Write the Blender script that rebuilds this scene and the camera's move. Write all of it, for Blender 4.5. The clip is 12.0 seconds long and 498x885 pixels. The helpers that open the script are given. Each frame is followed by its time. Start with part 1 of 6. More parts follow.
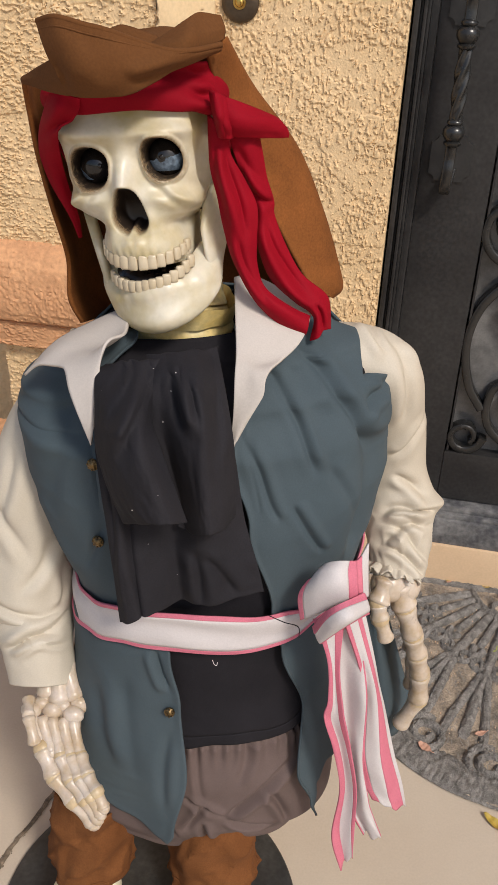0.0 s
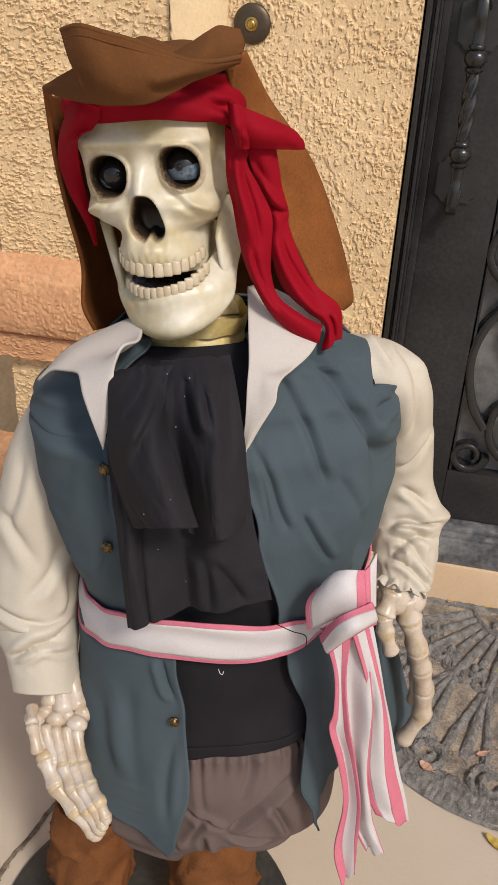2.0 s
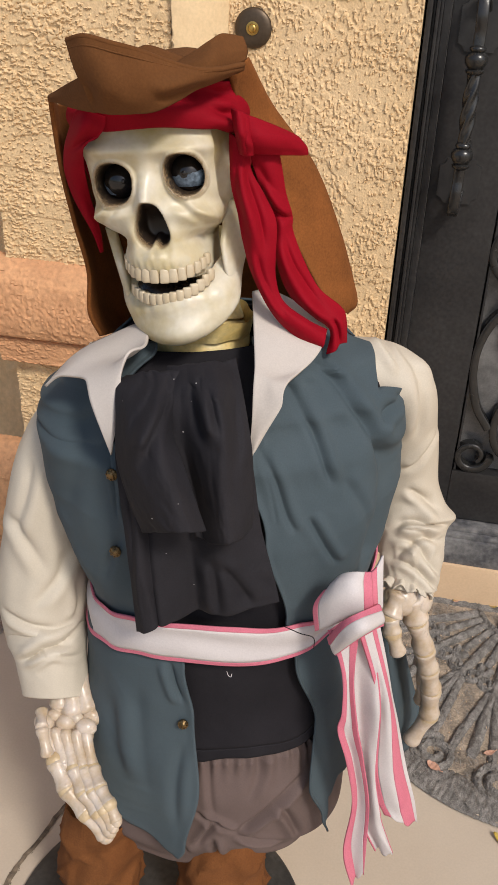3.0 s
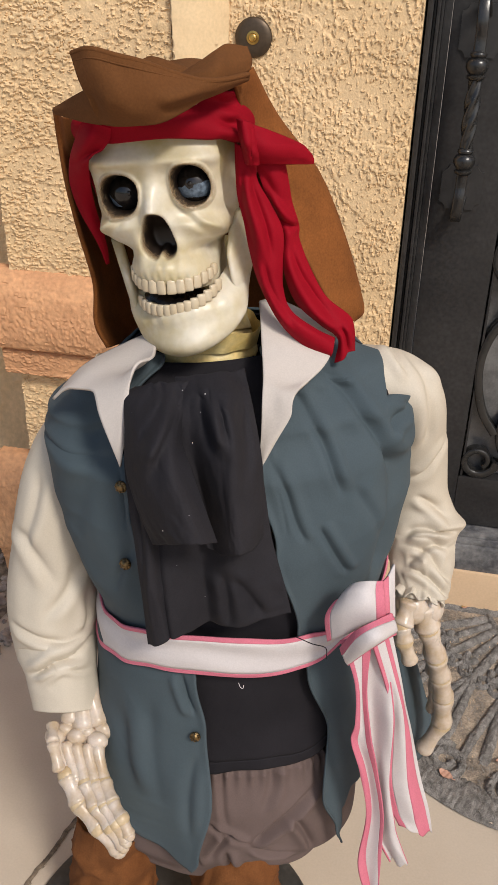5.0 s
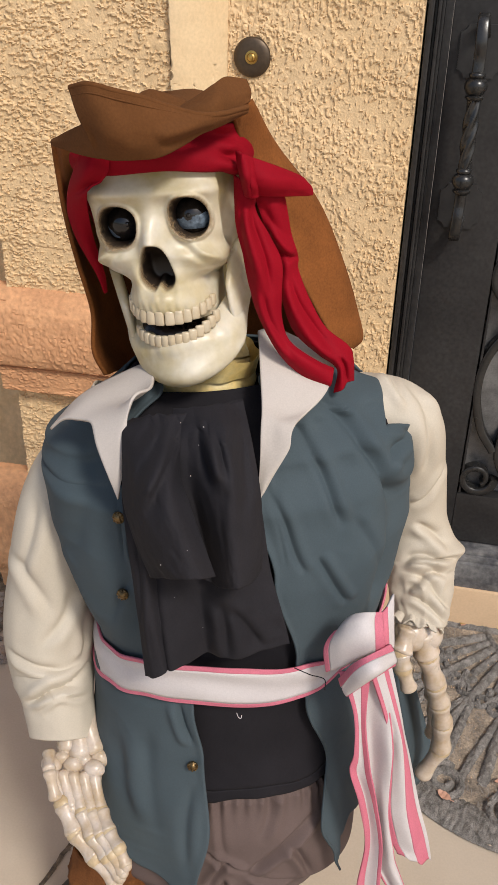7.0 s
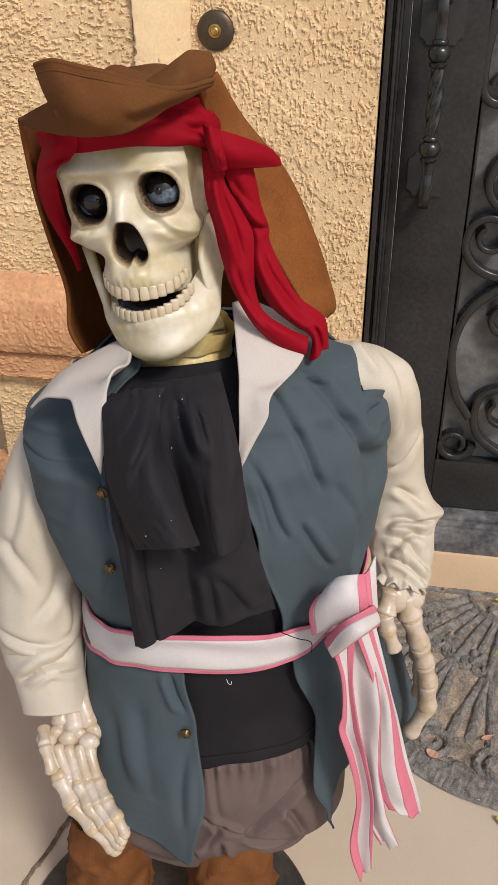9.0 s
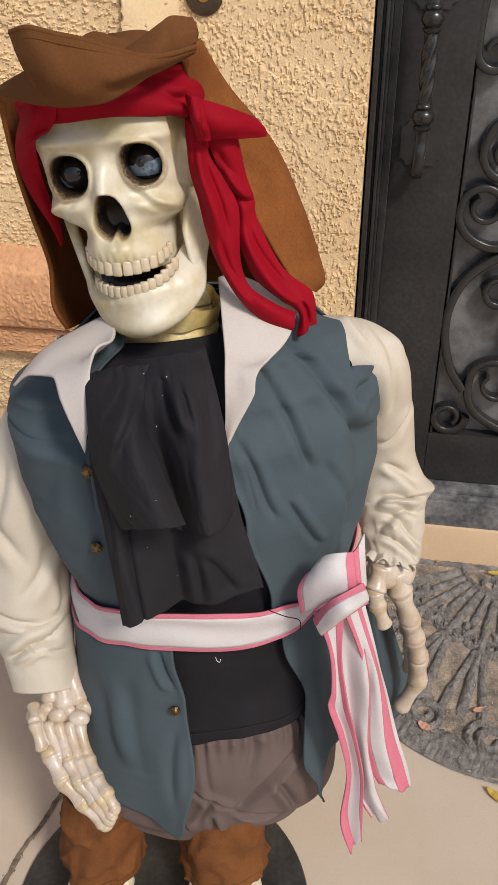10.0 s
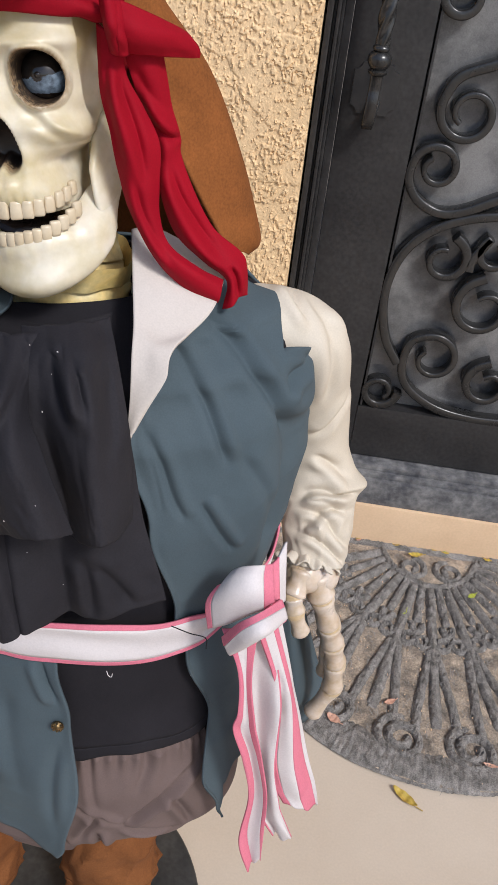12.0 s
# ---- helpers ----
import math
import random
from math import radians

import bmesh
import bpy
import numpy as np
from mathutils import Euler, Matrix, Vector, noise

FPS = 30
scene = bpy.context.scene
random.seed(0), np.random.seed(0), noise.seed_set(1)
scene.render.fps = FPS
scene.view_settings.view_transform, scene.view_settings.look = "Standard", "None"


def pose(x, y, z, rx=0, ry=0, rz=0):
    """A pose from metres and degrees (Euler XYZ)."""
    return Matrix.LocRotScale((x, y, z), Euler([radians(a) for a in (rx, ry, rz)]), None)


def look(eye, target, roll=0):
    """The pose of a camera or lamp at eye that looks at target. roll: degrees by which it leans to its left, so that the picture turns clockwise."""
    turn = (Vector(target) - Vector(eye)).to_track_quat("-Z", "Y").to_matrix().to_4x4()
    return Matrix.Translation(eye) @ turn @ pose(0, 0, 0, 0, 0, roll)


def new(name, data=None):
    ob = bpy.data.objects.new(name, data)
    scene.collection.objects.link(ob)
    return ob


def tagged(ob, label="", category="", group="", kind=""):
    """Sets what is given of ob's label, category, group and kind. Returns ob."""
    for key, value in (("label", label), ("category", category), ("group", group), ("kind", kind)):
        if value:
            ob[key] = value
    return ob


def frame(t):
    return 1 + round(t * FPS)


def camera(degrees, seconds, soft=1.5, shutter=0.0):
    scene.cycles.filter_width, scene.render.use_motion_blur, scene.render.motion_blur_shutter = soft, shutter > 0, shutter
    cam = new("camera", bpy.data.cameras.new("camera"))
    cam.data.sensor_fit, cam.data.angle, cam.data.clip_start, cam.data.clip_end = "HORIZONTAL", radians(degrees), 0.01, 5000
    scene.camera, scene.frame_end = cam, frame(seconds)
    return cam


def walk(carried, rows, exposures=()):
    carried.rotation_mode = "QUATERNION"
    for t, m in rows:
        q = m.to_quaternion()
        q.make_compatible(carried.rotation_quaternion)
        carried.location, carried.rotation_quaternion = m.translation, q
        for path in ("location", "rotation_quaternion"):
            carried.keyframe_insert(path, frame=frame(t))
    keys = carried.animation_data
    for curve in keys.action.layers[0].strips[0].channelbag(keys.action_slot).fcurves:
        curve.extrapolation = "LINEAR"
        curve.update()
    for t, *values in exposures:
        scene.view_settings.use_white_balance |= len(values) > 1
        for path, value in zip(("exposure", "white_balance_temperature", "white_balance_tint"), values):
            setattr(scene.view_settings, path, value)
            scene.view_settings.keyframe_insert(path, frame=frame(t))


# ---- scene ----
cam = camera(32.4, 12.0, 0.95)
PATH = [
    (0, (0.415, -0.208, 1.38), (0.088, 1.475, 0.351), 2.1),
    (0.5, (0.412, -0.213, 1.376), (0.087, 1.487, 0.374), 2.6),
    (1, (0.416, -0.214, 1.368), (0.09, 1.492, 0.375), 2.9),
    (1.5, (0.408, -0.218, 1.367), (0.083, 1.493, 0.382), 3.1),
    (2, (0.405, -0.224, 1.368), (0.075, 1.487, 0.386), 3.0),
    (2.5, (0.404, -0.227, 1.371), (0.069, 1.483, 0.389), 2.7),
    (4.5, (0.395, -0.23, 1.377), (0.054, 1.485, 0.405), 1.5),
    (5, (0.394, -0.225, 1.374), (0.049, 1.492, 0.408), 1.4),
    (5.5, (0.397, -0.22, 1.375), (0.048, 1.5, 0.415), 1.4),
    (6, (0.395, -0.21, 1.392), (0.044, 1.512, 0.436), 1.5),
    (6.5, (0.39, -0.208, 1.395), (0.041, 1.515, 0.443), 1.6),
    (8.5, (0.388, -0.219, 1.393), (0.095, 1.498, 0.412), 0.5),
    (9, (0.393, -0.225, 1.394), (0.103, 1.484, 0.397), 0.0),
    (9.5, (0.394, -0.218, 1.393), (0.107, 1.476, 0.369), -0.2),
    (10, (0.401, -0.209, 1.394), (0.124, 1.467, 0.338), -0.1),
    (10.5, (0.414, -0.213, 1.384), (0.161, 1.443, 0.291), 0.8),
    (11, (0.427, -0.179, 1.369), (0.219, 1.456, 0.238), 2.3),
    (11.5, (0.403, -0.12, 1.373), (0.249, 1.505, 0.217), 4.5),
    (12, (0.387, -0.062, 1.353), (0.306, 1.569, 0.199), 7.0),
]
EXPOSURES = [(0, 0.03, 6340, 10), (9.5, 0.03, 6310, 10), (10.5, 0.06, 6190, 10), (11, 0.11, 6020, 10), (11.5, 0.17, 5900, 10), (12, 0.20, 5800, 10)]
walk(cam, [(t, look(eye, target, roll)) for t, eye, target, roll in PATH], EXPOSURES)

# ---- light ----
world = bpy.data.worlds.new("sky")
scene.world = world
world.use_nodes = True
wn = world.node_tree.nodes
sky = wn.new("ShaderNodeTexSky")
sky.sky_type, sky.sun_disc = "NISHITA", False
SUN_ELEV, SUN_AZ = 45.0, 138.0          # degrees above the horizon; clockwise from +y (the door wall)
sky.sun_elevation, sky.sun_rotation = radians(SUN_ELEV), radians(SUN_AZ)
sky.air_density, sky.dust_density, sky.ozone_density = 1.0, 2.5, 1.0
world.node_tree.links.new(sky.outputs[0], wn["Background"].inputs[0])
wn["Background"].inputs[1].default_value = 0.115

sun = new("sun", bpy.data.lights.new("sun", "SUN"))
sun.data.energy, sun.data.angle, sun.data.color = 2.45, radians(11), (1.0, 0.93, 0.83)
sun_from = Vector((math.sin(radians(SUN_AZ)) * math.cos(radians(SUN_ELEV)), math.cos(radians(SUN_AZ)) * math.cos(radians(SUN_ELEV)), math.sin(radians(SUN_ELEV))))
sun.matrix_world = look(sun_from * 20, (0, 0, 0))


# ---- materials ----
def material(name, base, second=None, rough=0.7, metal=0.0, scale=6.0, amount=0.5, bump=0.0, bump_scale=60.0, bump_dist=0.002,
             fine=0.12, fine_scale=180.0, weave=0.0, weave_scale=1300.0, sheen=0.0, rough_var=0.1, sub=0.0, spec=0.5, coat=0.0, stretch=(1, 1, 1)):
    """Two-scale procedural surface: patches of base and second, fine grain, optional weave, bump."""
    m = bpy.data.materials.new(name)
    m.use_nodes = True
    nt = m.node_tree
    N, L = nt.nodes, nt.links
    b = N["Principled BSDF"]
    second = second or tuple(0.75 * c for c in base)
    co = N.new("ShaderNodeTexCoord")
    mp = N.new("ShaderNodeMapping")
    mp.inputs["Scale"].default_value = stretch
    L.new(co.outputs["Object"], mp.inputs[0])
    big = N.new("ShaderNodeTexNoise")
    big.inputs["Scale"].default_value, big.inputs["Detail"].default_value, big.inputs["Roughness"].default_value = scale, 6, 0.6
    L.new(mp.outputs[0], big.inputs["Vector"])
    ramp = N.new("ShaderNodeMapRange")
    ramp.inputs[1].default_value, ramp.inputs[2].default_value = 0.35, 0.65
    ramp.inputs[3].default_value, ramp.inputs[4].default_value = 0.0, amount
    L.new(big.outputs[0], ramp.inputs[0])
    mix = N.new("ShaderNodeMix")
    mix.data_type = "RGBA"
    mix.inputs[6].default_value, mix.inputs[7].default_value = (*base, 1), (*second, 1)
    L.new(ramp.outputs[0], mix.inputs[0])
    small = N.new("ShaderNodeTexNoise")
    small.inputs["Scale"].default_value, small.inputs["Detail"].default_value = fine_scale, 4
    L.new(mp.outputs[0], small.inputs["Vector"])
    vary = N.new("ShaderNodeMapRange")
    vary.inputs[1].default_value, vary.inputs[2].default_value = 0.3, 0.7
    vary.inputs[3].default_value, vary.inputs[4].default_value = 1 - fine, 1 + fine
    L.new(small.outputs[0], vary.inputs[0])
    mul = N.new("ShaderNodeMix")
    mul.data_type, mul.blend_type = "RGBA", "MULTIPLY"
    mul.inputs[0].default_value = 1.0
    L.new(mix.outputs[2], mul.inputs[6])
    L.new(vary.outputs[0], mul.inputs[7])
    L.new(mul.outputs[2], b.inputs["Base Color"])
    rr = N.new("ShaderNodeMapRange")
    rr.inputs[3].default_value, rr.inputs[4].default_value = max(0.02, rough - rough_var), min(1.0, rough + rough_var)
    L.new(big.outputs[0], rr.inputs[0])
    L.new(rr.outputs[0], b.inputs["Roughness"])
    b.inputs["Metallic"].default_value = metal
    b.inputs["Specular IOR Level"].default_value = spec
    b.inputs["Coat Weight"].default_value = coat
    if sheen:
        b.inputs["Sheen Weight"].default_value, b.inputs["Sheen Roughness"].default_value = sheen, 0.5
    if sub:
        b.inputs["Subsurface Weight"].default_value = sub
        b.inputs["Subsurface Radius"].default_value = (0.01, 0.007, 0.004)
        b.inputs["Subsurface Scale"].default_value = 0.6
    last = None
    if bump:
        bn = N.new("ShaderNodeTexNoise")
        bn.inputs["Scale"].default_value, bn.inputs["Detail"].default_value = bump_scale, 5
        L.new(mp.outputs[0], bn.inputs["Vector"])
        bp = N.new("ShaderNodeBump")
        bp.inputs["Strength"].default_value, bp.inputs["Distance"].default_value = bump, bump_dist
        L.new(bn.outputs[0], bp.inputs["Height"])
        if last:
            L.new(last.outputs[0], bp.inputs["Normal"])
        last = bp
    if weave:
        wv = N.new("ShaderNodeTexNoise")
        wv.inputs["Scale"].default_value, wv.inputs["Detail"].default_value = weave_scale, 2
        L.new(mp.outputs[0], wv.inputs["Vector"])
        bw = N.new("ShaderNodeBump")
        bw.inputs["Strength"].default_value, bw.inputs["Distance"].default_value = weave, 0.0006
        L.new(wv.outputs[0], bw.inputs["Height"])
        if last:
            L.new(last.outputs[0], bw.inputs["Normal"])
        last = bw
    if last:
        L.new(last.outputs[0], b.inputs["Normal"])
    return m


STUCCO = material("stucco", (0.75, 0.54, 0.31), (0.67, 0.46, 0.24), 0.9, scale=5, amount=0.6, bump=0.8, bump_scale=260, bump_dist=0.002, fine=0.10, fine_scale=90, stretch=(1, 1, 0.8))
SMOOTH_STUCCO = material("smooth_plaster", (0.76, 0.57, 0.34), (0.68, 0.48, 0.26), 0.85, scale=7, amount=0.6, bump=0.3, bump_scale=120, bump_dist=0.002, fine=0.06)
LEDGE = material("terracotta_plaster", (0.70, 0.38, 0.19), (0.54, 0.275, 0.135), 0.9, scale=9, amount=0.8, bump=0.5, bump_scale=200, bump_dist=0.002, fine=0.14, fine_scale=80)
CONCRETE = material("concrete", (0.54, 0.455, 0.36), (0.46, 0.375, 0.285), 0.85, scale=3, amount=0.7, bump=0.12, bump_scale=350, bump_dist=0.001, fine=0.035, fine_scale=260)
STEP = material("painted_step", (0.72, 0.51, 0.32), (0.62, 0.42, 0.25), 0.85, fine=0.04, scale=8, amount=0.6, bump=0.3, bump_scale=120, bump_dist=0.001)
DIRT = material("dirt", (0.26, 0.20, 0.14), (0.09, 0.068, 0.048), 0.95, scale=60, amount=1.0, bump=1.0, bump_scale=300, bump_dist=0.003)
STONE = material("gravel_stone", (0.36, 0.30, 0.25), (0.16, 0.12, 0.10), 0.85, scale=25, amount=1.0, bump=0.5, bump_scale=200)
IRON = material("black_painted_steel", (0.020, 0.0190, 0.0193), (0.039, 0.037, 0.036), 0.34, scale=6, amount=0.7, bump=0.12, bump_scale=220, bump_dist=0.001, fine=0.25, fine_scale=120, rough_var=0.12, spec=0.35)
SCROLL = material("wrought_iron", (0.040, 0.038, 0.036), (0.024, 0.023, 0.022), 0.26, metal=0.4, spec=0.7, scale=20, amount=0.8, bump=0.25, bump_scale=180, bump_dist=0.001, rough_var=0.10)
SILL = material("dusty_steel_sill", (0.06, 0.06, 0.066), (0.22, 0.212, 0.205), 0.6, scale=24, amount=0.9, bump=0.15, bump_scale=200, fine=0.3, fine_scale=70)
BRONZE = material("dark_bronze", (0.10, 0.07, 0.045), (0.06, 0.045, 0.03), 0.45, metal=0.6, scale=30)
BRASS = material("brass", (0.65, 0.42, 0.12), (0.45, 0.28, 0.08), 0.3, metal=1.0, scale=50)
ANTIQUE = material("antique_brass", (0.30, 0.20, 0.09), (0.05, 0.035, 0.02), 0.35, metal=1.0, scale=160, amount=1.0, bump=0.5, bump_scale=300)
MAT_RUBBER = material("grey_rubber_pile", (0.32, 0.295, 0.270), (0.145, 0.133, 0.120), 0.95, scale=55, amount=1.0, bump=1.0, bump_scale=700, bump_dist=0.003, fine=0.4, fine_scale=500, spec=0.2)
MAT_BED = material("dusty_mat_bed", (0.50, 0.40, 0.30), (0.17, 0.145, 0.12), 0.95, scale=28, amount=1.0, bump=1.0, bump_scale=420, bump_dist=0.003, fine=0.35, fine_scale=300, spec=0.2)
LEAF_Y = material("yellow_leaf", (0.50, 0.38, 0.06), (0.35, 0.20, 0.04), 0.6, scale=60, amount=0.8)
LEAF_G = material("green_leaf", (0.32, 0.40, 0.05), (0.42, 0.36, 0.05), 0.6, scale=60)
LEAF_R = material("orange_leaf", (0.56, 0.33, 0.24), (0.42, 0.20, 0.12), 0.65, scale=60)
BLACK_BASE = material("black_plastic_base", (0.018, 0.018, 0.018), (0.05, 0.047, 0.043), 0.55, scale=14, amount=0.8, bump=0.2, bump_scale=200, fine=0.3, fine_scale=120)
VEST = material("teal_grey_cotton", (0.056, 0.078, 0.091), (0.044, 0.064, 0.076), 0.85, scale=7, amount=0.7, weave=0.08, bump=0.25, bump_scale=45, bump_dist=0.003, fine=0.08, fine_scale=700)
BLACK = material("black_cotton", (0.0115, 0.0105, 0.0130), (0.0180, 0.0162, 0.0195), 0.82, scale=12, amount=0.8, weave=0.08, bump=0.3, bump_scale=60, bump_dist=0.003, fine=0.12, fine_scale=600, spec=0.18)
CRAVAT = material("dusty_black_cotton", (0.0145, 0.0132, 0.0160), (0.0220, 0.0200, 0.0235), 0.82, scale=12, amount=0.8, weave=0.08, bump=0.25, bump_scale=60, bump_dist=0.003, fine=0.16, fine_scale=600, spec=0.22)
CREAM = material("cream_satin_cotton", (0.55, 0.49, 0.40), (0.49, 0.42, 0.32), 0.6, scale=5, amount=0.6, weave=0.08, bump=0.2, bump_scale=40, bump_dist=0.003, fine=0.05, fine_scale=600)
COLLAR = material("off_white_cotton", (0.53, 0.475, 0.43), (0.46, 0.405, 0.355), 0.75, scale=9, amount=0.6, weave=0.08, bump=0.2, bump_scale=60, fine=0.05, fine_scale=600)
RED = material("red_satin", (0.27, 0.0018, 0.011), (0.20, 0.0014, 0.008), 0.75, scale=9, amount=0.7, weave=0.08, bump=0.2, bump_scale=45, bump_dist=0.003, fine=0.06, fine_scale=700, spec=0.12)
HAT = material("brown_suede_felt", (0.135, 0.053, 0.016), (0.100, 0.038, 0.011), 0.95, scale=9, amount=0.5, bump=0.25, bump_scale=500, bump_dist=0.001, fine=0.09, fine_scale=420, spec=0.2)
# brown suede of the drape, with the sun's orange mixed into its colour
SUEDE = material("rust_sunlit_suede", (0.24, 0.083, 0.020), (0.135, 0.047, 0.012), 0.95, scale=14, amount=0.75, bump=0.25, bump_scale=500, bump_dist=0.001, fine=0.16, fine_scale=420, spec=0.2)
TROUSER = material("mauve_grey_cotton", (0.125, 0.086, 0.077), (0.102, 0.070, 0.062), 0.85, scale=9, amount=0.7, weave=0.3, bump=0.25, bump_scale=40, bump_dist=0.003, fine=0.08, fine_scale=600)
CUFF = material("rust_brown_suede", (0.17, 0.064, 0.02), (0.12, 0.042, 0.012), 0.95, scale=14, amount=0.8, bump=0.4, bump_scale=400, fine=0.15, fine_scale=400, spec=0.2)
WHITE = material("white_sash_cloth", (0.60, 0.555, 0.545), (0.53, 0.485, 0.48), 0.8, scale=10, amount=0.6, weave=0.08, bump=0.2, bump_scale=60, fine=0.05, fine_scale=500)
PINK = material("pink_sash_edge", (0.61, 0.17, 0.235), (0.53, 0.13, 0.19), 0.8, scale=12, amount=0.6, weave=0.2, fine=0.08, fine_scale=500)
BONE = material("aged_bone_plastic", (0.66, 0.60, 0.48), (0.47, 0.37, 0.16), 0.38, scale=14, amount=0.95, bump=0.08, bump_scale=90, bump_dist=0.002, sub=0.15, fine=0.05, fine_scale=120)
PLATE = material("worn_black_plate", (0.018, 0.0175, 0.018), (0.034, 0.032, 0.031), 0.35, scale=20, amount=0.8, bump=0.15, bump_scale=200, bump_dist=0.001)
PALE_BONE = material("pale_bone_plastic", (0.60, 0.51, 0.43), (0.42, 0.30, 0.17), 0.30, scale=40, amount=0.8, bump=0.15, bump_scale=120, bump_dist=0.002, sub=0.15, fine=0.05)
JOINT = material("tan_joint_stain", (0.56, 0.44, 0.28), (0.46, 0.33, 0.18), 0.4, scale=60, amount=0.8, fine=0.1)
TOOTH = material("ivory_teeth", (0.58, 0.49, 0.35), (0.50, 0.38, 0.22), 0.32, scale=60, amount=0.5, fine=0.05)
NECK = material("yellowed_latex", (0.72, 0.52, 0.17), (0.74, 0.62, 0.32), 0.45, scale=25, amount=0.8)
MOUTH_FILL = material("dark_mouth_fill", (0.018, 0.011, 0.008), (0.05, 0.03, 0.02), 0.25, scale=60, amount=0.7, bump=0.4, bump_scale=200, bump_dist=0.002)
EYE = material("smoky_blue_eye", (0.05, 0.065, 0.085), (0.20, 0.26, 0.33), 0.22, scale=150, amount=0.8, coat=0.15, fine=0.2, spec=0.35)
PUPIL = material("black_pupil", (0.007, 0.006, 0.006), (0.02, 0.014, 0.010), 0.07, scale=120, amount=0.7, coat=0.3, spec=0.5, rough_var=0.03)
WIRE = material("wire", (0.5, 0.5, 0.5), (0.4, 0.4, 0.4), 0.4, metal=0.6)


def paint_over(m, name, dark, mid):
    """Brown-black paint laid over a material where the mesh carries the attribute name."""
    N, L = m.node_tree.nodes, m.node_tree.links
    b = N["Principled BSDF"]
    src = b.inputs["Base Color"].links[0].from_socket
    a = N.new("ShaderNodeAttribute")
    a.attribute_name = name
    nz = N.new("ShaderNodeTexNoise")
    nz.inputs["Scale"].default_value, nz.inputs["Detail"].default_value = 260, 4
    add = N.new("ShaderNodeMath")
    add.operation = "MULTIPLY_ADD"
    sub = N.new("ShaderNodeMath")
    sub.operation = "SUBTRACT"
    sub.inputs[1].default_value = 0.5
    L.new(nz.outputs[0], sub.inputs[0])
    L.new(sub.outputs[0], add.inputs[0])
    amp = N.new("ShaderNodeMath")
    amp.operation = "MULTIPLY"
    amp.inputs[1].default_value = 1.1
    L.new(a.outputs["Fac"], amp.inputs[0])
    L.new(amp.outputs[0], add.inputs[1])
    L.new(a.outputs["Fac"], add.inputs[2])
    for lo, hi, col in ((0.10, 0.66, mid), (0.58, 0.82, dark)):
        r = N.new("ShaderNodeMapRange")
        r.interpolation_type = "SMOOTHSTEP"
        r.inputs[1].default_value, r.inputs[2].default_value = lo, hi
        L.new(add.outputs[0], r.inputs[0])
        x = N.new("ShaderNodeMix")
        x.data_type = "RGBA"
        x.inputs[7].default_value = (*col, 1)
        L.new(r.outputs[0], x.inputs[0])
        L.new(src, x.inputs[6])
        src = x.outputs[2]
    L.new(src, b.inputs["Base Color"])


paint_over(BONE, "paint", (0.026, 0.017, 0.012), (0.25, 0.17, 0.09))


# ---- building tools ----
ORIGIN = {}


def thing(name, place, label, category, group="", kind=""):
    """An Empty at the base of a thing; its parts are meshes under it."""
    e = new(name)
    e.location = place
    e.empty_display_size = 0.05
    ORIGIN[e] = Vector(place)
    return tagged(e, label, category, group, kind)


def mesh_of(name, bm, mats, smooth=True, sharp=40):
    me = bpy.data.meshes.new(name)
    bmesh.ops.recalc_face_normals(bm, faces=bm.faces)
    if smooth:
        for f in bm.faces:
            f.smooth = True
        lim = radians(sharp)
        for e in bm.edges:
            if len(e.link_faces) == 2 and e.calc_face_angle(0) > lim:
                e.smooth = False
    bm.to_mesh(me)
    bm.free()
    for m in (mats if isinstance(mats, (list, tuple)) else [mats]):
        me.materials.append(m)
    return me


def part(name, bm, mats, parent=None, label="", smooth=True, sharp=64, thick=0.0, side=0.0):
    """Links a bmesh, built in world places, as one mesh under parent."""
    ob = new(name, mesh_of(name, bm, mats, smooth, sharp))
    if parent:
        ob.parent = parent
        ob.matrix_parent_inverse = Matrix.Translation(-ORIGIN[parent]) if parent in ORIGIN else Matrix()
    if thick:
        so = ob.modifiers.new("cloth", "SOLIDIFY")
        so.thickness, so.offset = thick, side
    return tagged(ob, label)


def solo(name, bm, mats, label, category, group="", kind="", **kw):
    return tagged(part(name, bm, mats, None, **kw), label, category, group, kind)


def catmull(pts, t):
    """A point at t (0..1) on a smooth line through pts."""
    n = len(pts) - 1
    if n == 0:
        return Vector(pts[0])
    x = min(max(t, 0.0), 1.0) * n
    i = min(int(x), n - 1)
    k = x - i
    p1, p2 = Vector(pts[i]), Vector(pts[i + 1])
    p0 = Vector(pts[i - 1]) if i else p1 * 2 - p2
    p3 = Vector(pts[i + 2]) if i + 2 <= n else p2 * 2 - p1
    return 0.5 * (2 * p1 + (p2 - p0) * k + (2 * p0 - 5 * p1 + 4 * p2 - p3) * k * k + (3 * p1 - p0 - 3 * p2 + p3) * k ** 3)


def curve1(pairs, x):
    """Smooth value at x of a curve given as (x, value) pairs."""
    if x <= pairs[0][0]:
        return pairs[0][1]
    for (a, va), (b, vb) in zip(pairs, pairs[1:]):
        if x <= b:
            k = (x - a) / (b - a)
            k = k * k * (3 - 2 * k)
            return va + (vb - va) * k
    return pairs[-1][1]


def smooth(a, b, x):
    k = min(max((x - a) / (b - a), 0.0), 1.0)
    return k * k * (3 - 2 * k)


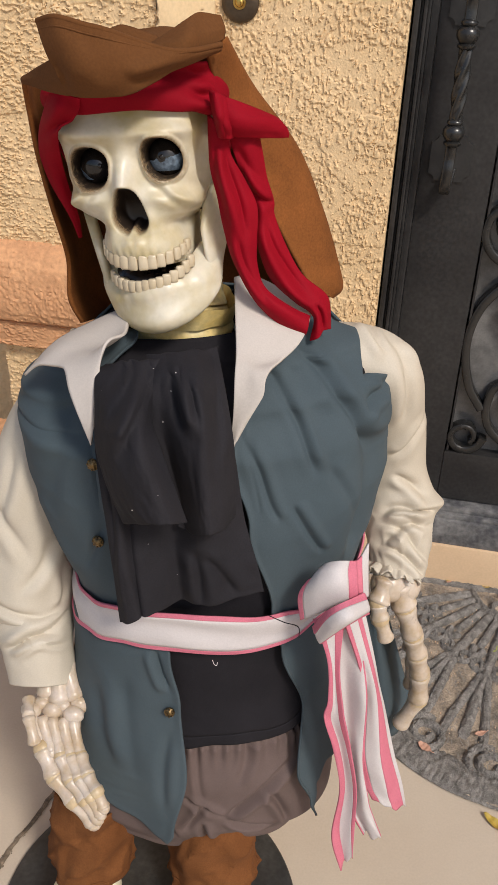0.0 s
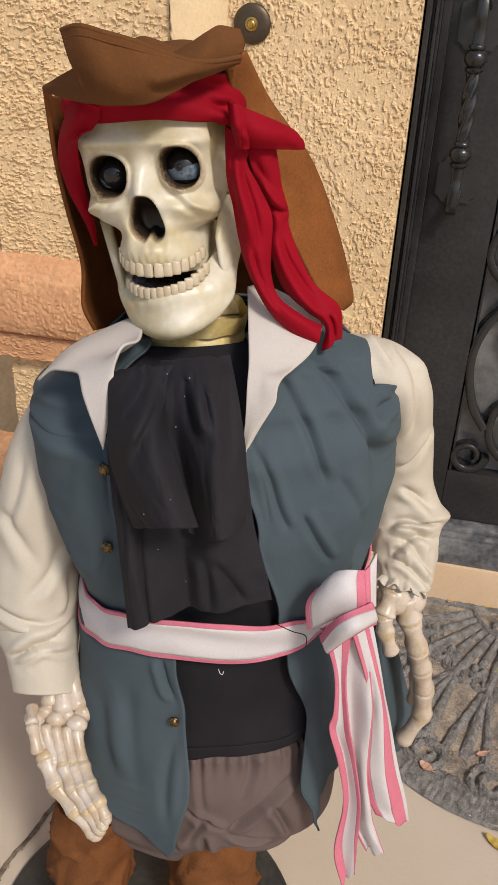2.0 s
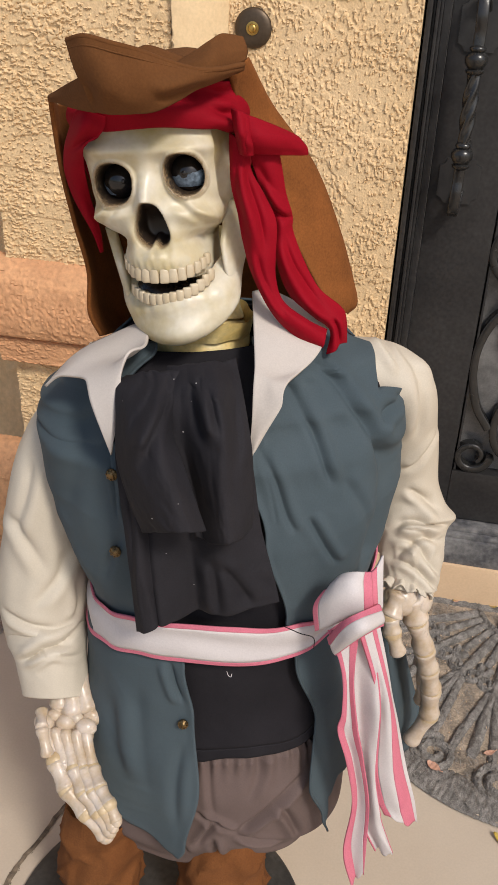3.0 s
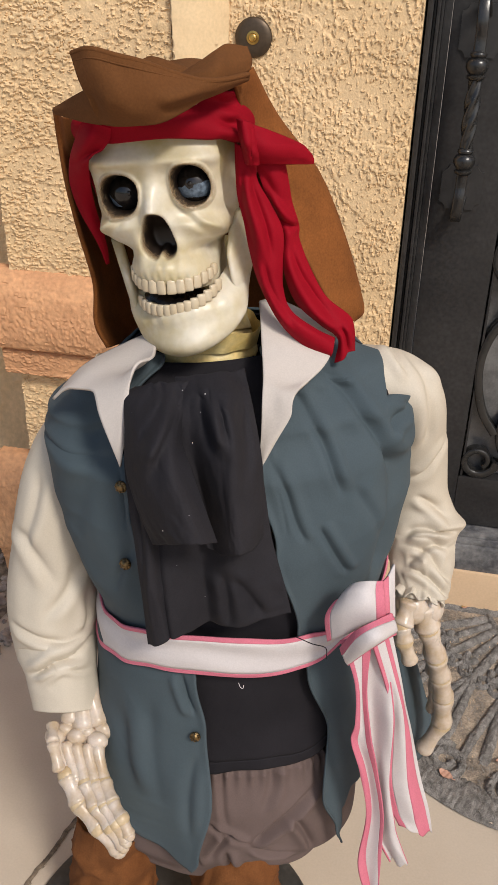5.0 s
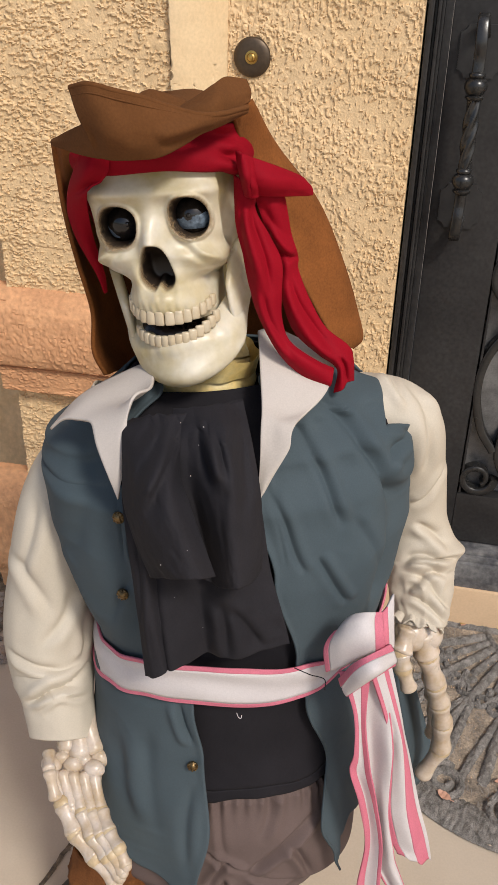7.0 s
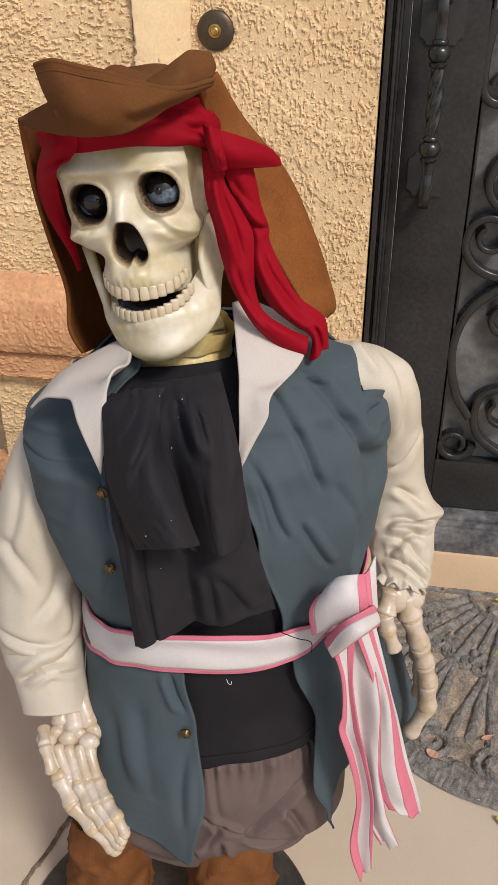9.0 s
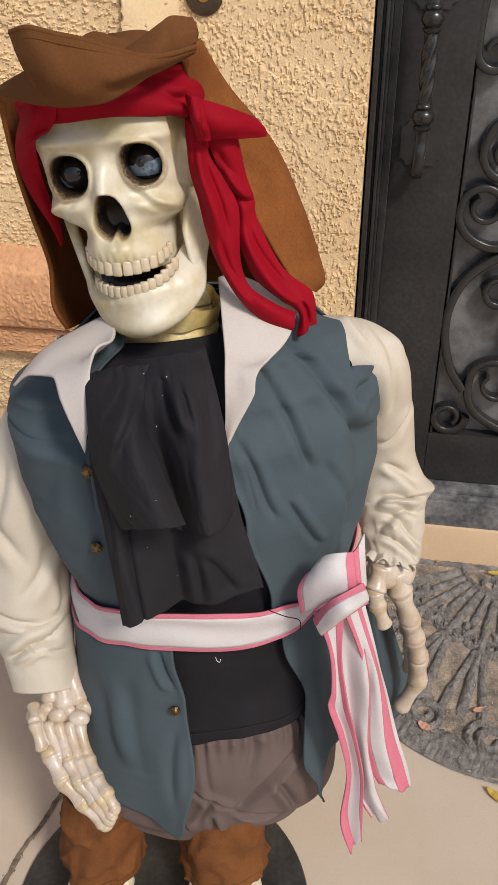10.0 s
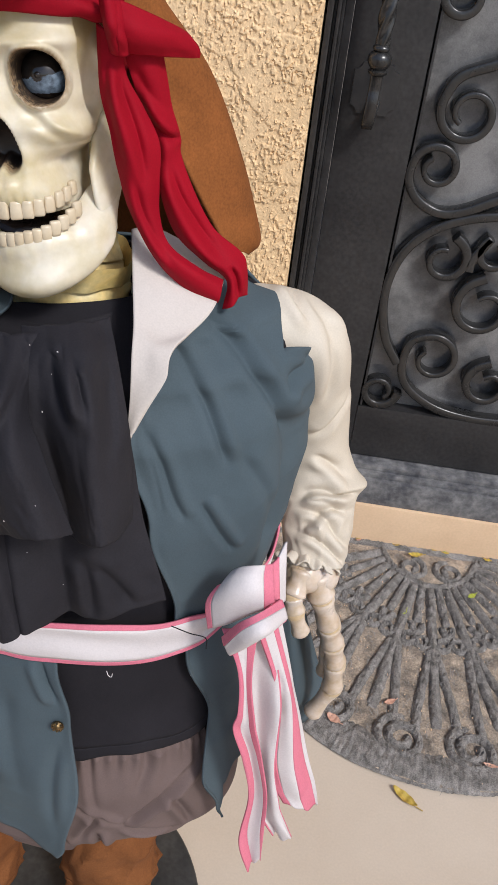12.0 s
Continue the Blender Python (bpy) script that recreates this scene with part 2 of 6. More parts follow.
def grid(bm, fn, nu, nv, closed=False, mat_of=None):
    """A sheet of quads from fn(s, t), s and t from 0 to 1; closed joins s=1 to s=0."""
    cols = nu if closed else nu + 1
    vs = [[bm.verts.new(fn(i / nu, j / nv)) for i in range(cols)] for j in range(nv + 1)]
    for j in range(nv):
        for i in range(nu):
            a, b = i, (i + 1) % cols
            f = bm.faces.new((vs[j][a], vs[j][b], vs[j + 1][b], vs[j + 1][a]))
            if mat_of:
                f.material_index = mat_of((i + 0.5) / nu, (j + 0.5) / nv)
    return vs


def box(bm, lo, hi, bevel=0.0, m=None):
    """A box between two corners, its edges rounded by bevel."""
    lo, hi = Vector(lo), Vector(hi)
    r = bmesh.ops.create_cube(bm, size=1.0, matrix=Matrix.Translation((lo + hi) / 2) @ Matrix.Diagonal((*(hi - lo), 1)))
    vs = r["verts"]
    if bevel:
        es = {e for v in vs for e in v.link_edges}
        vs = list({v for f in bmesh.ops.bevel(bm, geom=list(es), offset=bevel, segments=2, affect="EDGES", profile=0.7)["faces"] for v in f.verts} | {v for v in vs if v.is_valid})
    if m:
        bmesh.ops.transform(bm, matrix=m, verts=vs)
    return vs


def ring_axes(d, hint=Vector((0, 0, 1))):
    d = d.normalized()
    if abs(d.dot(hint)) > 0.95:
        hint = Vector((1, 0, 0))
    a = d.cross(hint).normalized()
    return a, a.cross(d).normalized()


def tube(bm, pts, radii, seg=12, steps=24, ripple=None, caps=True, flat=1.0, hint=Vector((0, 0, 1))):
    """A round (or flattened) tube along the smooth line through pts; radii as (t, r) pairs or one number."""
    rad = (lambda t: radii) if isinstance(radii, (int, float)) else (lambda t: curve1(radii, t))
    rows = []
    for j in range(steps + 1):
        t = j / steps
        p = catmull(pts, t)
        d = catmull(pts, min(1, t + 0.01)) - catmull(pts, max(0, t - 0.01))
        a, b = ring_axes(d, hint)
        row = []
        for i in range(seg):
            th = 2 * math.pi * i / seg
            r = rad(t) * (1 + (ripple(th, t) if ripple else 0))
            row.append(bm.verts.new(p + a * (r * math.cos(th)) + b * (r * flat * math.sin(th))))
        rows.append(row)
    for r0, r1 in zip(rows, rows[1:]):
        for i in range(seg):
            bm.faces.new((r0[i], r0[(i + 1) % seg], r1[(i + 1) % seg], r1[i]))
    if caps:
        bm.faces.new(rows[0][::-1])
        bm.faces.new(rows[-1])
    return rows


def bar(bm, pts, w, h, up, steps=40, taper=1.0, m_index=0):
    """A rectangular bar along the smooth line through pts: w wide in the plane, h along up."""
    up = Vector(up).normalized()
    rows = []
    for j in range(steps + 1):
        t = j / steps
        p = catmull(pts, t)
        d = (catmull(pts, min(1, t + 0.005)) - catmull(pts, max(0, t - 0.005))).normalized()
        s = d.cross(up).normalized() * (w / 2 * (1 - (1 - taper) * t))
        o = up * h / 2
        ring = [(math.cos(2 * math.pi * i / 14), math.sin(2 * math.pi * i / 14)) for i in range(14)]
        rows.append([bm.verts.new(p + s * math.copysign(abs(x) ** 0.36, x) + o * math.copysign(abs(y) ** 0.36, y)) for x, y in ring[::-1]])
    for r0, r1 in zip(rows, rows[1:]):
        for i in range(14):
            bm.faces.new((r0[i], r0[(i + 1) % 14], r1[(i + 1) % 14], r1[i])).material_index = m_index
    bm.faces.new(rows[0][::-1])
    bm.faces.new(rows[-1])


def ball(bm, c, r, squash=(1, 1, 1), seg=12, rings=8, turn=None):
    """A ball, squashed along its axes; returns its vertices."""
    c = Vector(c)
    top, rows = bm.verts.new(c + Vector((0, 0, r * squash[2]))), []
    for j in range(1, rings):
        a = math.pi * j / rings
        rows.append([bm.verts.new(c + Vector((r * squash[0] * math.sin(a) * math.cos(2 * math.pi * i / seg), r * squash[1] * math.sin(a) * math.sin(2 * math.pi * i / seg), r * squash[2] * math.cos(a)))) for i in range(seg)])
    low = bm.verts.new(c - Vector((0, 0, r * squash[2])))
    for i in range(seg):
        k = (i + 1) % seg
        bm.faces.new((top, rows[0][i], rows[0][k]))
        bm.faces.new((low, rows[-1][k], rows[-1][i]))
        for r0, r1 in zip(rows, rows[1:]):
            bm.faces.new((r0[i], r1[i], r1[k], r0[k]))
    return [top, low] + [v for row in rows for v in row]


def lathe(bm, foot, axis, profile, seg=20):
    """A turned shape on axis from foot; profile as (height, radius) pairs."""
    axis = Vector(axis).normalized()
    a, b = ring_axes(axis)
    rows = [[bm.verts.new(Vector(foot) + axis * h + (a * math.cos(2 * math.pi * i / seg) + b * math.sin(2 * math.pi * i / seg)) * max(r, 1e-4)) for i in range(seg)] for h, r in profile]
    for r0, r1 in zip(rows, rows[1:]):
        for i in range(seg):
            bm.faces.new((r0[i], r0[(i + 1) % seg], r1[(i + 1) % seg], r1[i]))
    bm.faces.new(rows[0][::-1])
    bm.faces.new(rows[-1])


def n3(x, y, z):
    return noise.noise(Vector((x, y, z)))


# ---- the wall, the pier and the ground ----
WALL_Y, PIER_Y = 1.50, 1.43
DOOR_L, DOOR_R, DOOR_T = 0.349, 1.43, 2.28


def relief(x, z, seed):
    """Skip-trowelled stucco: smooth plateaus, torn flecks in clusters, long drag edges; seed 3 is worked upright, the rest level."""
    upright = seed == 3.0
    fx, fz = (150, 92) if upright else (88, 180)
    wx, wz = x + 0.005 * n3(x * 60, seed, z * 60), z + 0.005 * n3(x * 60, seed + 7, z * 60)
    h = n3(wx * fx + seed, seed, wz * fz) + 0.6 * n3(wx * fx * 2.2, seed + 4, wz * fz * 2.2) + 0.35 * n3(wx * 420, seed + 8, wz * 420)
    k = n3(x * 10, seed + 3, z * 15) + 0.5 * n3(x * 28, seed + 6, z * 34)
    edge = 0.16 - 0.55 * k
    out = (0.0030 if upright else 0.0034) * smooth(edge, edge + 0.16, h)
    lap = n3(x * 5.0 + seed, seed + 5, z * 8) if upright else n3(x * 3.0 + seed, seed + 5, z * 17)
    lap += 0.06 * n3(x * 55, seed, z * 55)
    out += 0.0020 * smooth(0.10, 0.125, lap) + 0.0016 * smooth(-0.22, -0.195, lap)
    return out + 0.0012 * n3(x * 9, seed + 2, z * 9) + 0.0004 * n3(x * 330, seed + 9, z * 330)


def stucco_face(x0, x1, z0, z1, y, seed, step=0.0015):
    """A stuccoed wall face that looks towards -y, with a slab behind it."""
    bm = bmesh.new()
    nu, nv = max(2, round((x1 - x0) / step)), max(2, round((z1 - z0) / step))
    vs = grid(bm, lambda s, t: (x0 + (x1 - x0) * s, y - relief(x0 + (x1 - x0) * s, z0 + (z1 - z0) * t, seed), z0 + (z1 - z0) * t), nu, nv)
    return bm


def plain_slab(bm, x0, x1, y0, y1, z0, z1):
    box(bm, (x0, y0, z0), (x1, y1, z1))


# wall beside the door
bm = stucco_face(-0.03, DOOR_L - 0.004, 0.35, 1.48, WALL_Y, 3.0)
plain_slab(bm, -0.03, DOOR_L - 0.004, WALL_Y + 0.003, WALL_Y + 0.25, 0, 1.62)
wall = solo("wall_north", bm, STUCCO, "cream stucco house wall with rough trowelled relief", "wall", kind="structure", sharp=60)
bm = bmesh.new()
plain_slab(bm, -0.6, DOOR_L, WALL_Y, WALL_Y + 0.25, 1.622, 3.2)
plain_slab(bm, DOOR_L, DOOR_R, WALL_Y, WALL_Y + 0.25, DOOR_T, 3.2)
plain_slab(bm, DOOR_R, 3.6, WALL_Y, WALL_Y + 0.25, 0, 3.2)
solo("wall_upper", bm, STUCCO, "cream stucco wall above and beyond the door", "wall", kind="structure", smooth=False)
# pier with a chamfered corner
bm = stucco_face(-0.475, -0.10, 0.25, 1.48, PIER_Y, 11.0)
plain_slab(bm, -0.475, -0.10, PIER_Y + 0.003, PIER_Y + 0.5, 0, 3.2)
solo("wall_pier", bm, STUCCO, "cream stucco pier with rough trowelled relief", "wall", kind="structure", sharp=60)
bm = bmesh.new()


def chamfer(s, t):
    x, z = -0.102 + 0.078 * s, 1.7 * t
    y = PIER_Y + (WALL_Y - PIER_Y) * s + 0.012 * (s - 0.5) ** 2 * 4 - 0.006
    return (x, y - 0.0015 * n3(x * 40, 5, z * 30) - 0.0011 * smooth(0.10, 0.35, n3(x * 90, 3, z * 70) + 0.4 * n3(x * 210, 4, z * 190)) * smooth(0.0, 0.4, n3(x * 20, 7, z * 11)), z)


grid(bm, chamfer, 44, 700)
solo("trim_corner", bm, SMOOTH_STUCCO, "smooth cream plaster chamfer at the pier corner", "trim", kind="structure", thick=0.02, side=-1)
# recessed wall beyond the pier
bm = stucco_face(-1.3, -0.475, 0.0, 1.5, 1.72, 21.0, 0.008)
plain_slab(bm, -3.0, -0.475, 1.73, 1.9, 0, 3.2)
solo("wall_recess", bm, STUCCO, "shaded cream stucco wall behind the pier", "wall", kind="structure", sharp=60)


def ledge_strip(bm, x0, x1, profile, seed, step=0.0025):
    """A moulding along x; profile as (y, z) pairs, with trowelled relief."""
    pts = [(0, y, z) for y, z in profile]
    n = max(8, round((x1 - x0) / step))

    def fn(s, t):
        p = catmull(pts, t)
        x = x0 + (x1 - x0) * s
        return (x, p[1] - relief(x, p[2], seed) * 0.7 - 0.0006 * n3(x * 260, p[2] * 260, seed), p[2] + 0.001 * n3(x * 30, seed, 1))
    vs = grid(bm, fn, n, 96)
    for col in (0, -1):
        bm.faces.new([r[col] for r in vs])


bm = bmesh.new()
ledge_strip(bm, -0.62, -0.105, [(1.46, 0.800), (1.425, 0.795), (1.385, 0.755), (1.375, 0.70), (1.378, 0.645), (1.395, 0.630), (1.46, 0.628)], 31)
solo("trim_ledge", bm, LEDGE, "terracotta plaster ledge moulding round the pier", "ledge", kind="structure", thick=0, sharp=50)
bm = bmesh.new()
ledge_strip(bm, -0.495, -0.105, [(1.46, 0.632), (1.405, 0.628), (1.395, 0.615), (1.397, 0.580), (1.405, 0.565), (1.46, 0.562)], 37)
solo("trim_ledge_lower", bm, LEDGE, "narrow lower terracotta band under the ledge", "ledge", kind="structure", sharp=50)
bm = bmesh.new()
ledge_strip(bm, -0.56, -0.105, [(1.46, 0.335), (1.425, 0.33), (1.375, 0.285), (1.37, 0.22), (1.372, 0.11), (1.385, 0.06), (1.40, -0.01)], 41)
solo("trim_plinth", bm, LEDGE, "rough terracotta plinth at the pier foot", "plinth", kind="structure", sharp=50)

# ground: one sheet to the horizon, finer near the porch
bm = bmesh.new()


def ground_at(s, t):
    x = 400 * (2 * s - 1) ** 7 + 3.0 * (2 * s - 1)
    y = 400 * (2 * t - 1) ** 7 + 3.0 * (2 * t - 1) + 0.5
    return (x, y, 0.0012 * n3(x * 6, y * 6, 0) if abs(x) < 4 else 0)


grid(bm, ground_at, 140, 140)
solo("ground", bm, CONCRETE, "beige concrete porch floor with faint stains", "floor", kind="structure")

# joint in the slab, filled with dirt and crumbs
bm = bmesh.new()
random.seed(5)


def joint(s, t):
    y = 0.30 + 1.0 * t
    x = -0.168 + 0.22 * (y - 0.45) + 0.012 * n3(y * 14, 2, 0) + 0.006 * n3(y * 50, 3, 0)
    w = 0.0045 + 0.003 * n3(y * 30, 7, 0)
    return (x + (s - 0.5) * 2 * w, y, 0.0022 + 0.0012 * (1 - (2 * s - 1) ** 2))


grid(bm, joint, 4, 120)
for i in range(110):
    y = random.uniform(0.35, 1.2)
    x = -0.168 + 0.22 * (y - 0.45) + random.gauss(0, 0.004)
    ball(bm, (x, y, 0.002), random.uniform(0.0004, 0.0014), (1, random.uniform(0.7, 3.0), 0.5), 6, 4)
solo("floor_joint", bm, DIRT, "dark dirt and crumbs along a joint in the concrete", "joint", kind="stuff")

# gravel bed beyond the slab
bm = bmesh.new()
random.seed(8)
for i in range(900):
    x, y = random.uniform(-1.15, -0.43), random.uniform(1.06, 1.70)
    if x > -0.43 - 0.35 * (1.15 - y) or (x > -0.57 and y > 1.36):
        continue
    r = random.choice((0.006, 0.009, 0.012, 0.016)) * random.uniform(0.8, 1.2)
    vs = ball(bm, (0, 0, 0), r, (1.2, 0.9, 0.65), 6, 4)
    turn = Matrix.Translation((x, y, r * 0.45)) @ Euler((random.random() * 0.6, random.random() * 0.6, random.random() * 6)).to_matrix().to_4x4()
    for v in vs:
        v.co = turn @ v.co
    for v in vs:
        v.co += Vector((random.uniform(-1, 1), random.uniform(-1, 1), random.uniform(-1, 1))) * r * 0.16
solo("gravel", bm, STONE, "mixed brown and grey gravel bed beside the slab", "gravel", kind="stuff", sharp=20)
bm = bmesh.new()
grid(bm, lambda s, t: (-1.2 + 0.80 * s - 0.12 * (1 - t), 1.04 + 0.68 * t, 0.0035), 4, 4)
solo("gravel_soil", bm, DIRT, "dark soil under the gravel", "soil", kind="structure")

# step below the door
bm = bmesh.new()
box(bm, (DOOR_L - 0.10, WALL_Y + 0.005, -0.02), (DOOR_R + 0.1, WALL_Y + 0.3, 0.118), 0.005)
solo("door_step", bm, STEP, "tan painted concrete step under the door", "step", kind="structure")
bm = bmesh.new()
box(bm, (DOOR_L, WALL_Y + 0.012, 0.118), (DOOR_R, WALL_Y + 0.2, 0.186), 0.005)
box(bm, (DOOR_L, WALL_Y + 0.022, 0.186), (DOOR_R, WALL_Y + 0.2, 0.197), 0.003)
box(bm, (DOOR_L, WALL_Y + 0.036, 0.197), (DOOR_R, WALL_Y + 0.2, 0.212), 0.003)
solo("door_sill", bm, SILL, "dusty black steel sill of the security door", "sill", kind="structure")

# ---- the security door ----
FACE = 1.565          # front of the door leaf
door = thing("door_1", (0.9, 1.60, 0.2125), "black steel security door with scrollwork, closed", "door", kind="structure")
bm = bmesh.new()      # jamb: stepped bands
for x0, x1, y in ((0.349, 0.360, 1.535), (0.360, 0.366, 1.552), (0.366, 0.373, 1.540), (0.373, 0.379, 1.553), (0.379, 0.394, 1.556)):
    box(bm, (x0 + 0.0003, y, 0.2125), (x1, 1.72, DOOR_T), 0.0018)
part("jamb", bm, IRON, door)
bm = bmesh.new()
box(bm, (1.385, 1.54, 0.2125), (DOOR_R, 1.72, DOOR_T), 0.003)
part("jamb", bm, IRON, door)
STILE = 0.536
RAIL = 0.345
bm = bmesh.new()
box(bm, (0.3945, FACE, 0.2155), (STILE, FACE + 0.045, DOOR_T - 0.01), 0.003)
part("stile", bm, IRON, door)
bm = bmesh.new()
box(bm, (1.255, FACE, 0.2155), (1.382, FACE + 0.045, DOOR_T - 0.01), 0.003)
part("stile", bm, IRON, door)
bm = bmesh.new()
box(bm, (STILE + 0.0005, FACE + 0.001, 0.2155), (1.2545, FACE + 0.045, RAIL), 0.003)
part("bottom_rail", bm, IRON, door, "dusty black kick rail")
bm = bmesh.new()
box(bm, (STILE + 0.0005, FACE + 0.001, 2.1), (1.2545, FACE + 0.045, DOOR_T - 0.01), 0.003)
part("top_rail", bm, IRON, door)
for x in (STILE + 0.004, 1.246):
    bm = bmesh.new()
    box(bm, (x, FACE + 0.004, RAIL + 0.001), (x + 0.005, FACE + 0.035, 2.099), 0.001)
    part("bead", bm, IRON, door)
# dusty glass; the pale second colour paints blotchy reflections into it
PANE = material("dark_door_glass", (0.034, 0.034, 0.036), (0.21, 0.205, 0.20), 0.11, scale=7, amount=0.9, bump=0.03, bump_scale=9, bump_dist=0.004, fine=0.15, fine_scale=500, rough_var=0.10, spec=0.6)
bm = bmesh.new()
box(bm, (STILE - 0.006, FACE + 0.036, RAIL - 0.006), (1.262, FACE + 0.043, 2.106))
part("glass", bm, PANE, door, "dark dusty glass with painted pale reflections, behind the scrollwork")


def scroll(cx, cz, r, start, turns, way=1, lead=(), inner=0.30):
    """A wrought scroll: a spiral about (cx, cz) that winds in from radius r at the angle start (degrees), with lead-in points."""
    pts = [(x, FACE + 0.016, z) for x, z in lead]
    turns, inner = turns - 0.22, inner + 0.10
    n = max(6, round(turns * 12))
    for i in range(n + 1):
        k = i / n
        a = radians(start) + way * 2 * math.pi * turns * k
        q = r * (1 - (1 - inner) * k ** 0.85)
        pts.append((cx + q * math.cos(a), FACE + 0.016, cz + q * math.sin(a)))
    bm = bmesh.new()
    bar(bm, pts, 0.0205, 0.030, (0, 1, 0), steps=max(40, len(pts) * 5), taper=0.5)
    part("scroll", bm, SCROLL, door)


MIRROR = 2 * 0.892
for flip in (False, True):
    f = (lambda x: MIRROR - x) if flip else (lambda x: x)
    g = (lambda a: 180 - a) if flip else (lambda a: a)
    h = -1 if flip else 1
    L_ = lambda pts: [(f(x), z) for x, z in pts]
    # small corner scroll and the long foot curve
    scroll(f(0.575), 0.388, 0.042, g(0), 1.35, -h, (), inner=0.35)
    scroll(f(0.672), 0.482, 0.062, g(150), 1.25, -h, L_([(0.87, 0.352), (0.78, 0.350), (0.70, 0.365), (0.635, 0.405), (0.612, 0.455)]), inner=0.3)
    # great arc with its top scroll
    scroll(f(0.646), 0.705, 0.050, g(75), 1.2, -h, (), inner=0.32)
    bm = bmesh.new()
    bar(bm, [(f(x), FACE + 0.016, z) for x, z in ((0.600, 0.462), (0.566, 0.515), (0.546, 0.592), (0.548, 0.660), (0.572, 0.722), (0.620, 0.768), (0.690, 0.798), (0.770, 0.808), (0.892, 0.800))], 0.0195, 0.030, (0, 1, 0), 60)
    part("scroll", bm, SCROLL, door)
    scroll(f(0.742), 0.728, 0.036, g(120), 1.1, h, L_([(0.697, 0.690), (0.700, 0.715)]), inner=0.35)
    scroll(f(0.748), 0.612, 0.068, g(100), 1.3, h, (), inner=0.28)
    scroll(f(0.800), 0.438, 0.055, g(95), 1.3, h, (), inner=0.3)
    # upper pair
    scroll(f(0.592), 0.880, 0.046, g(170), 1.35, -h, L_([(0.80, 0.872), (0.72, 0.838), (0.66, 0.806), (0.612, 0.797), (0.568, 0.817), (0.545, 0.852)]), inner=0.33)
    scroll(f(0.628), 0.983, 0.056, g(150), 1.45, h, L_([(0.800, 1.150), (0.735, 1.120), (0.665, 1.075), (0.600, 1.045)]), inner=0.33)
    scroll(f(0.575), 1.168, 0.036, g(180), 1.2, h, L_([(0.545, 1.30), (0.538, 1.22)]), inner=0.4)
    scroll(f(0.70), 1.33, 0.08, g(200), 1.4, h, L_([(0.545, 1.60), (0.57, 1.46)]), inner=0.3)
    scroll(f(0.66), 1.72, 0.07, g(150), 1.4, -h, L_([(0.82, 1.55), (0.72, 1.56), (0.62, 1.62)]), inner=0.3)

# pull handle on two shaped plates
HX, HY, PLX = 0.449, 1.500, 0.452
for z0, z1 in ((0.962, 1.048), (1.240, 1.330)):
    bm = bmesh.new()
    hw, zc, hz, n = 0.040, (z0 + z1) / 2, (z1 - z0) / 2, 0.013
    out = []
    for sx, sz, a0 in ((1, 1, -90), (-1, 1, 0), (-1, -1, 90), (1, -1, 180)):
        for i in range(5):
            a = radians(a0 - 22.5 * i)
            out.append((sx * hw + n * math.cos(a), sz * hz + n * math.sin(a)))
    front = [bm.verts.new((PLX + x, FACE - 0.005, zc + z)) for x, z in out]
    back = [bm.verts.new((PLX + x, FACE + 0.001, zc + z)) for x, z in out]
    bm.faces.new(front)
    for i in range(len(out)):
        bm.faces.new((front[i], front[(i + 1) % len(out)], back[(i + 1) % len(out)], back[i]))
    part("handle_plate", bm, PLATE, door, smooth=False)
bm = bmesh.new()      # twisted square grip between turned knobs
z0, z1 = 1.088, 1.210
def twist(s, t):
    a = 2 * math.pi * s + 1.5 * math.pi * t
    q = 0.0098 + 0.0022 * math.cos(4 * 2 * math.pi * s) + 0.003 * (1 - (2 * t - 1) ** 2)
    return (HX + q * math.cos(a), HY + q * math.sin(a), z0 + (z1 - z0) * t)
grid(bm, twist, 24, 48, closed=True)
KNOB = [(0, 0.010), (0.004, 0.016), (0.008, 0.017), (0.011, 0.013), (0.014, 0.016), (0.022, 0.0205), (0.030, 0.0205), (0.036, 0.017), (0.039, 0.012), (0.042, 0.015), (0.046, 0.015), (0.050, 0.010)]
lathe(bm, (HX, HY, 1.040), (0, 0, 1), KNOB)
lathe(bm, (HX, HY, 1.206), (0, 0, 1), KNOB)
part("grip", bm, SCROLL, door, "twisted iron grip with turned knobs")
for z, d in ((1.042, -1), (1.254, 1)):
    bm = bmesh.new()
    bar(bm, [(HX, HY, z), (HX, HY + 0.002, z + d * 0.024), (HX - 0.001, HY - 0.002, z + d * 0.050), (HX - 0.002, HY + 0.010, z + d * 0.082), (HX, HY + 0.030, z + d * 0.086), (HX + 0.006, FACE - 0.003, z + d * 0.060)], 0.017, 0.021, (1, 0, 0), 36)
    part("bracket", bm, SCROLL, door)

# doorbell
bell = thing("doorbell", (0.039, 1.495, 1.264), "round dark bronze doorbell with a brass button", "doorbell")
bm = bmesh.new()
lathe(bm, (0.039, 1.495, 1.264), (0, -1, 0), [(-0.006, 0.0335), (0.0, 0.0345), (0.003, 0.035), (0.006, 0.032), (0.008, 0.024), (0.009, 0.014)], 40)
part("rose", bm, BRONZE, bell)
bm = bmesh.new()
lathe(bm, (0.039, 1.487, 1.264), (0, -1, 0), [(0, 0.012), (0.003, 0.0118), (0.0035, 0.008), (0.002, 0.0075), (0.005, 0.007), (0.006, 0.004)], 24)
part("push_button", bm, BRASS, bell)


# ---- the pirate skeleton figure: u to its left as seen, v to its back, z up ----
FIG = Matrix.Translation((0.18, 0.66, 0)) @ Matrix.Rotation(radians(15), 4, "Z")


